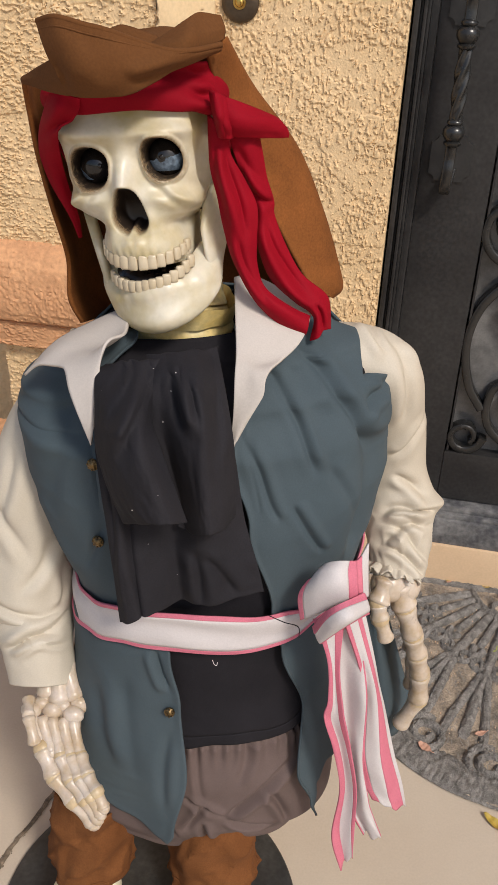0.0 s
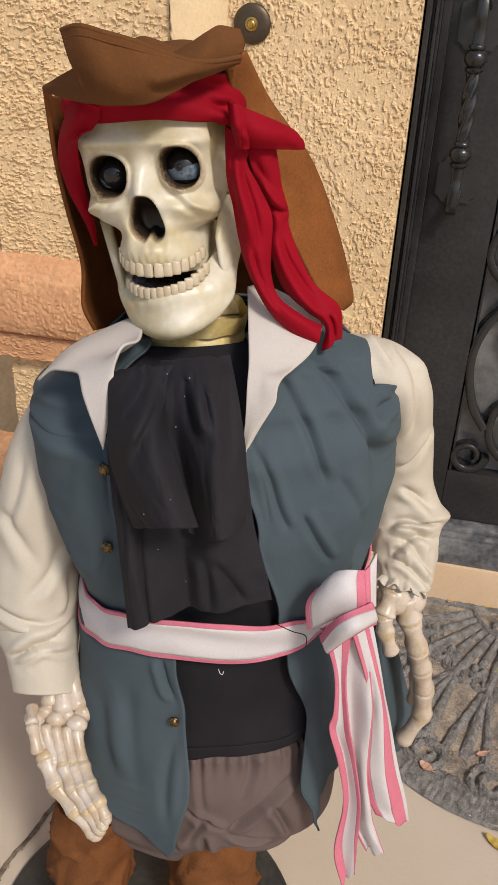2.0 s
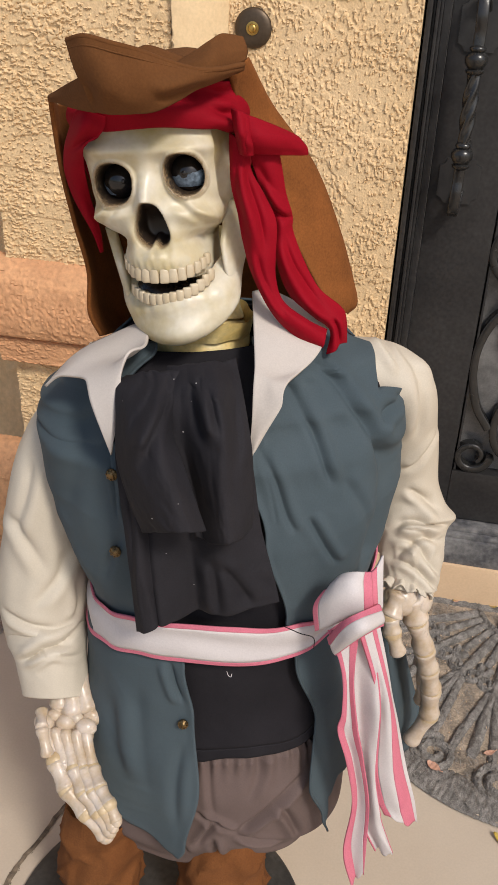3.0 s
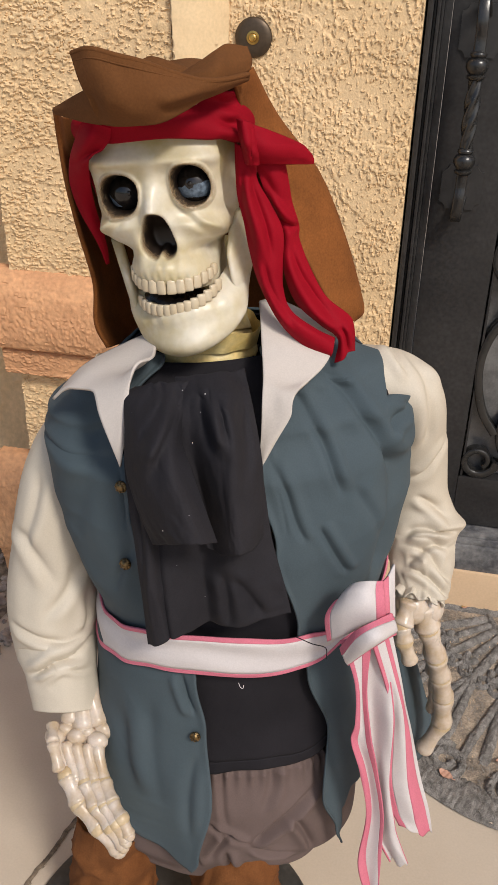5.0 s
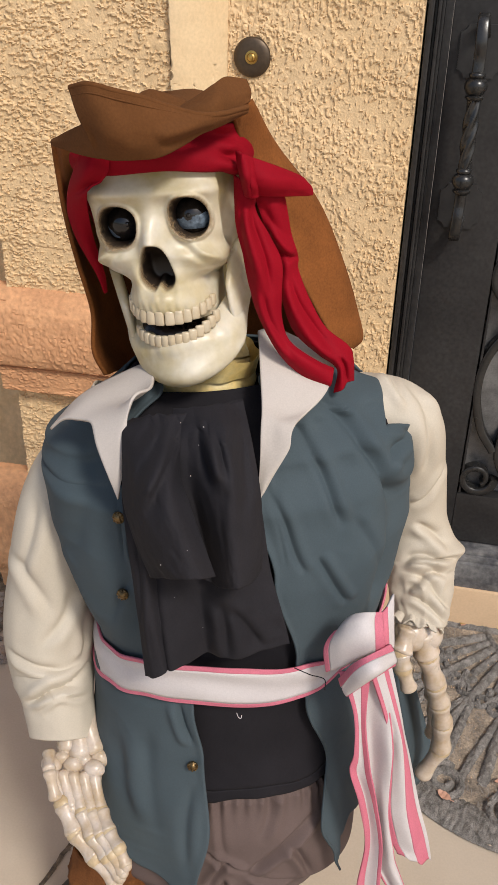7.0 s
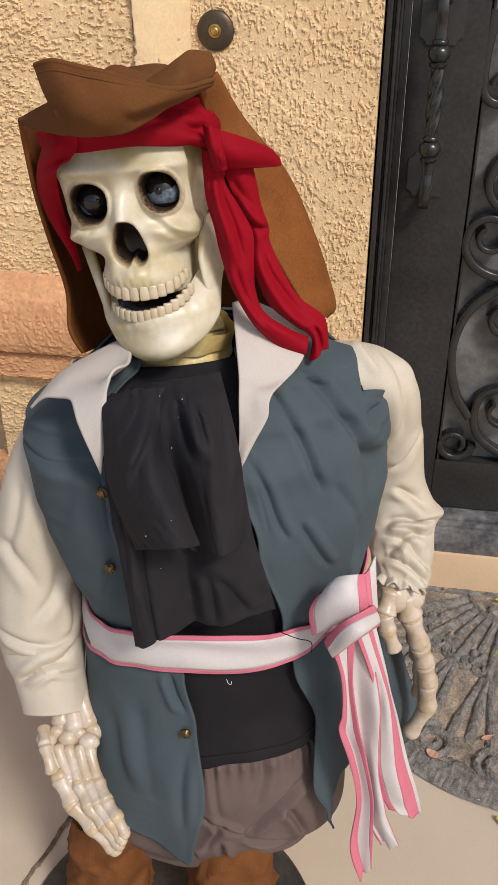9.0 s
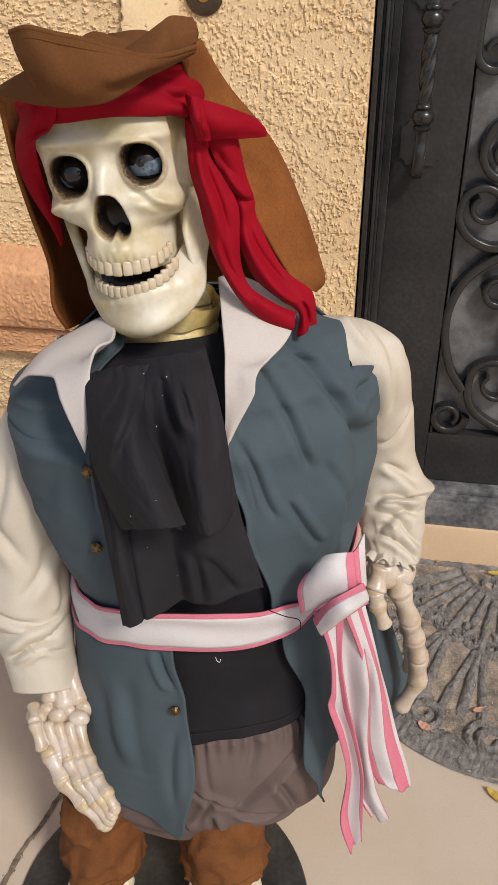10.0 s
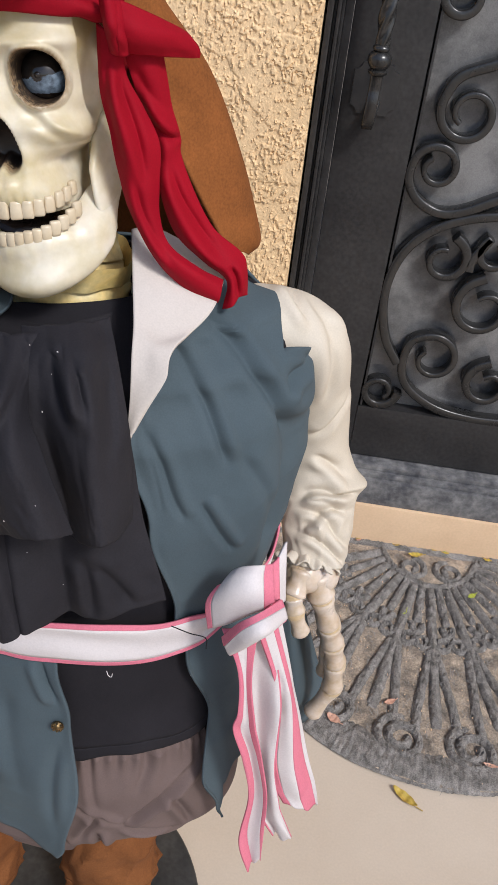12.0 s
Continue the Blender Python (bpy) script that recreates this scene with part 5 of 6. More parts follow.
def skull_at(s, t):
    z = -0.100 + 0.190 * t
    th = radians(-118 + 236 * s)
    a, b = curve1(WID, z), curve1(FRO, z)
    sn, cs = math.sin(th), math.cos(th)
    x = a * math.copysign(abs(sn) ** 0.80, sn)
    y = -b * math.copysign(abs(cs) ** 0.62, cs) if cs > 0 else -0.9 * b * cs
    if cs > 0.02:
        o = face_out(x, z) * smooth(0.02, 0.35, cs)
        e, nz = socket_in(x, z), nose_in(x, z)
        o += 0.0050 * smooth(-0.75, -0.10, e) * (1 - smooth(-0.1, 0.1, e))
        o -= 0.034 * smooth(-0.10, 0.55, e)
        o -= 0.030 * smooth(-0.22, 0.60, nz)
        n = Vector((sn * 0.55, -1.0, 0)).normalized().lerp(Vector((sn, -cs, 0)).normalized(), smooth(0.035, 0.06, abs(x))).normalized()
        hole = max(smooth(-0.5, 0.0, e), smooth(-0.5, 0.0, nz))
        x, y = x + n.x * o * (1 - hole), y + n.y * o
    return HEAD @ Vector((x + 0.13 * max(0.0, -0.045 - z), y, z))


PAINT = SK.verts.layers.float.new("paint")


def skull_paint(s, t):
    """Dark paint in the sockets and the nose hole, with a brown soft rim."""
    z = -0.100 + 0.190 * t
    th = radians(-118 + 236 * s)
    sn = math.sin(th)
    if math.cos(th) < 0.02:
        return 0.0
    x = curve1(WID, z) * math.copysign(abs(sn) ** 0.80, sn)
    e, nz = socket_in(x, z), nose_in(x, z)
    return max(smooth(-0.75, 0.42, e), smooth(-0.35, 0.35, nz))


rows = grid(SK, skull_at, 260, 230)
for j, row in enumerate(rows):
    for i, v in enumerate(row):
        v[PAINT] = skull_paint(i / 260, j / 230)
# eyeballs: dark glossy domes with a smoky blue lower part and a small dark bead added to catch a glint
for sg, low, slant in ((-1, -0.0120, -0.9), (1, -0.0005, 0.15)):
    n0 = len(SK.faces)
    c = Vector((0.0364, -0.0496, 0.0022) if sg > 0 else (-0.0340, -0.0450, -0.0050))
    ball(SK, HEAD @ c, 0.0190, (1, 1, 1), 150, 110)
    inv = HEAD.inverted()
    for f in list(SK.faces)[n0:]:
        q = inv @ f.calc_center_median() - c
        edge = 0.0014 * n3(q.x * 240, q.z * 240, sg)
        blue = q.z < low + slant * (q.x + 0.004) + edge and q.z > -0.0125
        hole = (q.x + 0.001) ** 2 + (q.z - 0.0005) ** 2 < 0.0042 ** 2
        f.material_index = 5 if blue and not hole else 6
    n0 = len(SK.faces)
    ball(SK, HEAD @ (c + Vector((-0.0005 if sg > 0 else 0.006, -0.0182 if sg > 0 else -0.0174, 0.001))), 0.0026, (1, 0.7, 1), 16, 12)
    face_faces(n0, 6)
# near-black ball added to darken the gap behind the open mouth
n0 = len(SK.faces)
ball(SK, HEAD @ Vector((0, -0.026, -0.122)), 0.036, (1.05, 1.0, 0.62), 24, 16)
face_faces(n0, 4)


def tooth(p, n, w, h, up):
    """A rounded tooth at p, that faces n, w wide and h tall."""
    n0 = len(SK.faces)
    n = n.normalized()
    side = Vector((0, 0, 1)).cross(n).normalized()
    m = Matrix((side, n, Vector((0, 0, 1)))).transposed()
    vs = ball(SK, (0, 0, 0), 1.0, (1, 1, 1), 12, 8)
    for v in vs:
        q = [math.copysign(abs(k) ** e_, k) for k, e_ in zip(v.co, (0.30, 0.7, 0.42))]
        flare = 1 + 0.10 * q[2] * up
        v.co = HEAD @ (Vector(p) + m @ Vector((q[0] * w / 2 * flare, q[1] * 0.0028, q[2] * h / 2)))
    face_faces(n0, 2)


UP_W = (0.0096, 0.0090, 0.0088, 0.0086, 0.0086, 0.0086, 0.0084)
MID_X = 0.13 * (0.0925 - 0.045)
gum, along = [HEAD.inverted() @ skull_at(0.5 + 0.4 * i / 200, (0.100 - 0.0925) / 0.190) for i in range(201)], [0.0]
for p, q in zip(gum, gum[1:]):
    along.append(along[-1] + (q - p).length)
arc = 0.0
for k in range(7):
    arc += UP_W[k] / 2
    i = max(1, min(199, sum(1 for d in along if d < arc)))
    tan = (gum[i + 1] - gum[i - 1]).normalized()
    nrm = Vector((-tan.y, tan.x, 0)) * (-1 if -tan.y * gum[i].x + tan.x * gum[i].y < 0 else 1)
    p = gum[i] + nrm * 0.0017 - Vector((MID_X, 0, 0))
    for sg in (-1, 1):
        tooth((sg * p.x + MID_X, p.y, -0.0940 + 0.0100 * (k / 6.0) ** 2), Vector((sg * nrm.x, nrm.y, 0)), UP_W[k] * 1.02, 0.0152 - 0.0005 * k, -1)
    arc += UP_W[k] / 2
# palate and cheek core behind the teeth
n0 = len(SK.faces)
for v in ball(SK, (0, 0, 0), 1.0, (1, 1, 1), 28, 20):
    v.co = HEAD @ Vector((0.047 * v.co.x, 0.014 + 0.042 * v.co.y, -0.064 + 0.036 * v.co.z))
face_faces(n0, 0)

# jaw: a U-shaped bar with upright ends
JAW_OPEN, JAW_ROLL = 1.2, -10.5
JAW = HEAD @ Matrix.Translation((0, 0.0, -0.035)) @ Matrix.Rotation(radians(JAW_ROLL), 4, "Y") @ Matrix.Rotation(radians(JAW_OPEN), 4, "X") @ Matrix.Translation((0, 0, 0.035))


def jaw_at(s, t):
    """s along the U from one ramus top to the other, t round the section."""
    k = abs(2 * s - 1)
    sg = 1 if s > 0.5 else -1
    body_k, q = min(1.0, k / 0.62), max(0.0, (k - 0.62) / 0.38)
    a = body_k * radians(82)
    c = Vector((sg * 0.0640 * math.sin(a) ** 1.10, -0.010 - 0.071 * math.cos(a) ** 0.95, -0.1420 + 0.031 * body_k ** 1.9))
    c += Vector((sg * 0.004 * q, 0.010 * q, 0.066 * q))
    wide = Vector((0, 0, 1)).lerp(Vector((sg * 0.34, 1, 0.25)).normalized(), smooth(0.46, 0.72, k)).normalized()
    outn = Vector((sg * math.sin(a), -math.cos(a), 0)).lerp(Vector((sg, -0.34, 0)).normalized(), smooth(0.5, 0.7, k)).normalized()
    tall = curve1([(0, 0.0255), (0.3, 0.0245), (0.52, 0.0225), (0.66, 0.0310), (0.82, 0.0310), (0.94, 0.018), (1, 0.006)], k)
    thick = 0.0058 + 0.0045 * math.exp(-(k / 0.25) ** 2)
    th = 2 * math.pi * t
    co, si = math.cos(th), math.sin(th)
    p = c + wide * tall * math.copysign(abs(si) ** 0.8, si) + outn * thick * math.copysign(abs(co) ** 0.8, co)
    if si > 0:
        p -= outn * 0.015 * si ** 1.4 * smooth(0.08, 0.38, k) * (1 - smooth(0.52, 0.66, k))
    if co > 0:
        p += outn * (0.006 * gauss(k, p.z, 0, -0.156, 0.20, 0.011) - 0.003 * gauss(k, p.z, 0.1, -0.136, 0.3, 0.007) + 0.0005 * math.sin(k * 62) * gauss(k, p.z, 0.2, -0.124, 0.3, 0.007))
    return JAW @ p


n0 = len(SK.faces)
rows = grid(SK, lambda t, s: jaw_at(s, t), 32, 140, True)
SK.faces.new(rows[0][::-1])
SK.faces.new(rows[-1])
face_faces(n0, 0)
arc = 0.0
for k in range(7):
    w = 0.0076 if k < 2 else 0.0082
    arc += w / 2
    for sg in (-1, 1):
        a = arc / 0.050
        x, y = 0.0485 * math.sin(a), -0.0395 - 0.0455 * math.cos(a)
        p = Vector((sg * x, y, -0.1165 + 0.011 * (k / 6.0) ** 2))
        q = HEAD.inverted() @ JAW @ p
        tooth(q, Vector((sg * math.sin(a), -math.cos(a), 0)), w * 1.04, 0.0125, 1)
    arc += w / 2

# neck
n0 = len(SK.faces)
tube(SK, ats([(-0.012, 0.010, 0.965), (-0.012, 0.012, 1.00), (-0.014, 0.025, 1.04), (-0.02, 0.045, 1.11)]), [(0, 0.054), (0.22, 0.055), (0.34, 0.051), (0.5, 0.046), (1, 0.036)], 40, 40, lambda th, t: 0.03 * math.sin(t * 30))
face_faces(n0, 3)


n0 = len(SK.faces)


def neck_lip(s, t):
    th = 2 * math.pi * s
    r = 0.0490 + 0.007 * t * (1 + 0.3 * math.sin(3 * th)) + 0.0015 * math.sin(9 * th)
    return at(-0.008 + r * math.sin(th), 0.004 - r * math.cos(th), 1.003 + 0.024 * t + 0.004 * math.sin(th * 2 + 1) + 0.002 * n3(th * 2, t, 4))


grid(SK, neck_lip, 60, 8, closed=True)
face_faces(n0, 3)


def bone(p, q, r, index=1, knob=1.2, waist=0.86):
    """A finger bone between two places with thicker ends."""
    n0 = len(SK.faces)
    p, q = Vector(p), Vector(q)
    d = q - p
    L = d.length
    w = (1 + waist) / 2
    lathe(SK, p - d * 0.05, d, [(0, r * 0.55), (0.05 * L, r * 0.86 * knob), (0.12 * L, r * knob), (0.20 * L, r * knob * 0.98), (0.34 * L, r * w), (0.55 * L, r * waist), (0.76 * L, r * w), (0.90 * L, r * knob * 0.98), (0.98 * L, r * knob), (1.05 * L, r * 0.86 * knob), (1.10 * L, r * 0.55)], 16)
    face_faces(n0, index)


def knuckle(p, r):
    """A stained joint between two bones."""
    n0 = len(SK.faces)
    ball(SK, p, r, (1, 1, 1), 14, 10)
    face_faces(n0, 7)


def blob(p, r, squash=(1, 1, 1)):
    n0 = len(SK.faces)
    ball(SK, at(*p), r, squash, 14, 10)
    face_faces(n0, 1)


# bones at the viewer's left: four fingers held together, a thumb tucked beside them
OUTER = [(-0.219, -0.080, 0.499), (-0.215, -0.108, 0.484), (-0.198, -0.138, 0.458), (-0.181, -0.164, 0.435), (-0.155, -0.186, 0.417), (-0.130, -0.200, 0.390)]
INNER = [(-0.161, -0.084, 0.501), (-0.161, -0.112, 0.480), (-0.150, -0.146, 0.452), (-0.138, -0.172, 0.444), (-0.125, -0.190, 0.437), (-0.116, -0.202, 0.421)]
for f in range(5):
    k = f / 4
    pts = []
    for i, (a, b) in enumerate(zip(OUTER, INNER)):
        p = Vector(a).lerp(Vector(b), k)
        p.y -= 0.006 * math.sin(k * math.pi) * (i > 1)
        pts.append(at(*p))
    bone(pts[1], pts[2], 0.0078, 1, 1.12, 0.92)
    n0 = len(SK.faces)
    ball(SK, pts[1].lerp(pts[0], (0.25, 0.55, 0.30, 0.50, 0.20)[f]), (0.0125, 0.0100, 0.0120, 0.0095, 0.0130)[f], (1.15, 0.9, 0.95), 14, 10)
    ball(SK, pts[2], 0.0082, (1, 1, 1), 12, 8)
    face_faces(n0, 1)
    if f == 1:
        continue
    r = (0.0124, 0, 0.0092, 0.0092, 0.0098)[f]
    for i in range(2, 5):
        bone(pts[i], pts[i + 1], r * (1.0, 0.94, 0.86)[i - 2], 1, 1.10, 0.88)
        knuckle(pts[i], r * 1.04)
    n0 = len(SK.faces)
    ball(SK, pts[5], r * 0.84, (1, 1, 1), 14, 10)
    face_faces(n0, 1)
blob((-0.172, -0.100, 0.466), 0.016, (1.3, 0.7, 1.3))
blob((-0.176, -0.098, 0.480), 0.0125, (2.0, 0.7, 1.1))
blob((-0.199, -0.085, 0.489), 0.0125, (0.85, 1, 1.35))
blob((-0.182, -0.092, 0.492), 0.0130, (1.25, 0.8, 0.95))
blob((-0.168, -0.098, 0.482), 0.0125, (1.3, 0.8, 0.9))
blob((-0.155, -0.092, 0.487), 0.0120, (1.1, 0.9, 1.15))
for p, q, r in (((-0.198, -0.050, 0.535), (-0.197, -0.084, 0.496), 0.0125), ((-0.186, -0.052, 0.533), (-0.179, -0.092, 0.492), 0.0135), ((-0.176, -0.054, 0.530), (-0.160, -0.088, 0.494), 0.0120)):
    bone(at(*p), at(*q), r, 1, 1.15, 0.95)
THUMB = ats([(-0.220, -0.090, 0.499), (-0.216, -0.118, 0.496), (-0.207, -0.140, 0.469)])
for p, q in zip(THUMB, THUMB[1:]):
    bone(p, q, 0.0076, 1, 1.15, 0.86)
# bones at the viewer's right: one thumb, a long forefinger, the rest behind it
RIGHT = [[(0.252, -0.034, 0.648), (0.240, -0.050, 0.622), (0.244, -0.056, 0.600), (0.255, -0.062, 0.568)],
         [(0.268, -0.032, 0.640), (0.280, -0.038, 0.605), (0.299, -0.034, 0.550), (0.312, -0.028, 0.508), (0.324, -0.022, 0.462), (0.330, -0.018, 0.405), (0.310, -0.014, 0.345)],
         [(0.275, -0.012, 0.645), (0.286, -0.012, 0.605), (0.300, -0.006, 0.550), (0.312, 0.000, 0.500), (0.320, 0.004, 0.455), (0.322, 0.008, 0.405)],
         [(0.278, 0.006, 0.645), (0.290, 0.010, 0.605), (0.300, 0.016, 0.552), (0.310, 0.022, 0.505), (0.318, 0.026, 0.465)]]
for j, line in enumerate(RIGHT):
    pts = ats(line)
    for i in range(len(pts) - 1):
        if i:
            knuckle(pts[i], (0.0128, 0.0148, 0.0114, 0.0108)[j])
        bone(pts[i], pts[i + 1], (0.0128, 0.0150, 0.0115, 0.0110)[j] * (1.12 if i == 0 else 0.96 if i < len(pts) - 2 else 0.84), 1, 1.08, 0.86)
blob((0.256, -0.030, 0.636), 0.025, (1.0, 0.9, 1.0))
blob((0.278, -0.026, 0.630), 0.023, (1.0, 0.9, 1.1))
# feet: fans of long bones on the base plate
for cu, spread, turn, wid in ((-0.165, 0.035, -0.55, 0.036), (0.026, 0.014, 0.02, 0.042)):
    for i in range(5):
        k = i / 4 - 0.5
        a = at(cu + 2 * wid * k * 0.95, -0.085 - 0.012 * math.cos(k * 3), 0.088)
        b = at(cu + 2 * wid * k * 1.10 + turn * 0.05 + spread * k, -0.150, 0.062)
        c = at(cu + 2 * wid * k * 1.20 + turn * 0.10 + spread * 2 * k, -0.205, 0.040)
        d = at(cu + 2 * wid * k * 1.25 + turn * 0.13 + spread * 2.4 * k, -0.240 + 0.03 * abs(k), 0.028)
        e = at(cu + 2 * wid * k * 1.25 + turn * 0.15 + spread * 2.6 * k, -0.262 + 0.04 * abs(k), 0.024)
        for p, q, r in ((a, b, 0.0138), (b, c, 0.0135), (c, d, 0.0122), (d, e, 0.0110)):
            bone(p, q, r, 0, 1.12, 0.90)
    n0 = len(SK.faces)
    tube(SK, ats([(cu, -0.050, 0.20), (cu, -0.056, 0.10), (cu + 0.05 * turn, -0.120, 0.055), (cu + 0.1 * turn, -0.19, 0.032)]), [(0, 0.022), (0.4, 0.030), (1, 0.030)], 20, 20, None, True, 0.7)
    ball(SK, at(cu, -0.045, 0.045), 0.031, (1, 1.1, 0.95), 14, 10)
    face_faces(n0, 0)
# spine, arms and legs inside the clothes
n0 = len(SK.faces)
tube(SK, ats([(-0.012, 0.012, 1.00), (0.0, 0.03, 0.85), (0.0, 0.03, 0.60), (0.0, 0.0, 0.40)]), 0.016, 10, 12)
tube(SK, ats([(-0.165, -0.056, 0.30), (-0.06, -0.01, 0.40), (0.05, -0.01, 0.40), (0.028, -0.056, 0.30)]), 0.016, 10, 16)
for cu in (-0.165, 0.026):
    tube(SK, ats([(cu, -0.055, 0.32), (cu, -0.055, 0.20), (cu, -0.055, 0.09)]), 0.014, 10, 8)
tube(SK, ats([(0.0, 0.03, 0.93), (-0.130, 0.035, 0.935), (-0.200, 0.012, 0.78), (-0.224, 0.0, 0.67), (-0.205, -0.045, 0.55), (-0.182, -0.066, 0.510)]), 0.012, 10, 30)
tube(SK, ats([(0.0, 0.03, 0.93), (0.150, 0.01, 0.930), (0.243, 0.03, 0.86), (0.267, 0.05, 0.765), (0.275, 0.02, 0.69), (0.262, -0.026, 0.642)]), 0.012, 10, 30)
face_faces(n0, 0)
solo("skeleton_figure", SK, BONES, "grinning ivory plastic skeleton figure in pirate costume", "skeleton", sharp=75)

# ---- headscarf ----
scarf = thing("headscarf", HEAD @ Vector((0, 0, 0.05)), "red satin headscarf tied in a knot at the temple", "headscarf")
bm = bmesh.new()


def scarf_band(s, t):
    th = radians(-150 + 300 * s)
    deg = math.degrees(th)
    lo = curve1([(-150, -0.06), (-95, -0.040), (-72, 0.012), (-50, 0.038), (-20, 0.046), (10, 0.050), (45, 0.046), (62, 0.040), (90, 0.0), (150, -0.06)], deg)
    hi = curve1([(-150, 0.05), (-70, 0.085), (-20, 0.098), (20, 0.105), (60, 0.085), (150, 0.05)], deg)
    z = lo + (hi - lo) * t
    a, b = curve1(WID, z) + 0.010 - 0.010 * smooth(-45, -80, deg), curve1(FRO, z) + 0.011
    sn, cs = math.sin(th), math.cos(th)
    x = a * math.copysign(abs(sn) ** 0.85, sn)
    y = -b * math.copysign(abs(cs) ** 0.75, cs) if cs > 0 else -1.0 * b * cs
    o = 0.003 * math.sin(t * 9 + 2.5 * s * 3 + 1) + 0.004 * n3(s * 6, t * 3, 4)
    pull = 0.006 * math.exp(-((deg - 58) / 12) ** 2) * math.sin(t * 14)
    return HEAD @ Vector((x + sn * (o + pull), y - cs * (o + pull), z + 0.003 * math.sin(8 * s)))


grid(bm, scarf_band, 130, 30)
part("band", bm, RED, scarf, thick=0.002)


def cloth_rows(rows, nu, nv, wave=0.0, waves=2.0, seed=0.0, lines=()):
    """A sheet of cloth through rows of places, with soft waves across it and creases along lines."""
    R, height, back = [ats(r) for r in rows], folds_of(lines), FIG.inverted()

    def fn(s, t):
        p = catmull([catmull(r, s) for r in R], t)
        x = s * waves * 0.5 + seed + 0.35 * t
        o = wave * (2 * abs(2 * (x - math.floor(x + 0.5))) - 1) + 0.9 * wave * n3(s * 3 + seed, t * 5, 2)
        l = back @ p
        return p + FIG.to_3x3() @ Vector((0, -o - height(l.x, l.z), 0))
    bm = bmesh.new()
    grid(bm, fn, nu, nv)
    return bm


part("side_fall", cloth_rows([[(-0.131, -0.066, 1.247), (-0.118, -0.074, 1.247), (-0.105, -0.066, 1.242)],
                              [(-0.139, -0.052, 1.231), (-0.123, -0.076, 1.235), (-0.106, -0.066, 1.233)],
                              [(-0.147, -0.040, 1.212), (-0.132, -0.062, 1.219), (-0.112, -0.066, 1.224)],
                              [(-0.151, -0.028, 1.197), (-0.140, -0.044, 1.203), (-0.124, -0.066, 1.217)],
                              [(-0.152, -0.020, 1.179), (-0.142, -0.030, 1.183), (-0.130, -0.044, 1.198)],
                              [(-0.146, -0.010, 1.151), (-0.137, -0.014, 1.152), (-0.130, -0.012, 1.157)],
                              [(-0.131, -0.002, 1.116), (-0.126, -0.002, 1.116), (-0.123, 0.002, 1.117)],
                              [(-0.124, 0.005, 1.091), (-0.122, 0.006, 1.091), (-0.121, 0.008, 1.092)]], 30, 90, 0.0006, 2.0, 1.0,
                             (([(-0.148, 1.201), (-0.133, 1.215), (-0.113, 1.229)], 0.0035, 0.0025, 1),)), RED, scarf, "red cloth that falls behind the cheek", thick=0.002)
part("knot", cloth_rows([[(0.014, -0.066, 1.252), (0.018, -0.078, 1.252), (0.024, -0.076, 1.249), (0.030, -0.066, 1.244)],
                         [(0.016, -0.070, 1.239), (0.020, -0.086, 1.239), (0.026, -0.084, 1.238), (0.032, -0.070, 1.234)],
                         [(0.019, -0.070, 1.227), (0.023, -0.086, 1.228), (0.028, -0.084, 1.226), (0.034, -0.070, 1.222)],
                         [(0.023, -0.064, 1.212), (0.026, -0.076, 1.213), (0.031, -0.074, 1.212), (0.035, -0.064, 1.212)]], 24, 30, 0.0022, 3.0), RED, scarf, thick=0.004)
part("bow", cloth_rows([[(0.024, -0.072, 1.248), (0.027, -0.078, 1.237), (0.030, -0.078, 1.225), (0.033, -0.070, 1.214)],
                        [(0.039, -0.070, 1.243), (0.041, -0.078, 1.234), (0.044, -0.078, 1.224), (0.048, -0.068, 1.213)],
                        [(0.062, -0.058, 1.233), (0.063, -0.066, 1.228), (0.065, -0.066, 1.220), (0.068, -0.058, 1.211)],
                        [(0.077, -0.046, 1.225), (0.079, -0.052, 1.222), (0.081, -0.052, 1.215), (0.083, -0.046, 1.209)],
                        [(0.084, -0.040, 1.218), (0.087, -0.042, 1.215), (0.089, -0.042, 1.211), (0.089, -0.040, 1.208)]], 26, 40, 0.0010, 2.0), RED, scarf, thick=0.004)
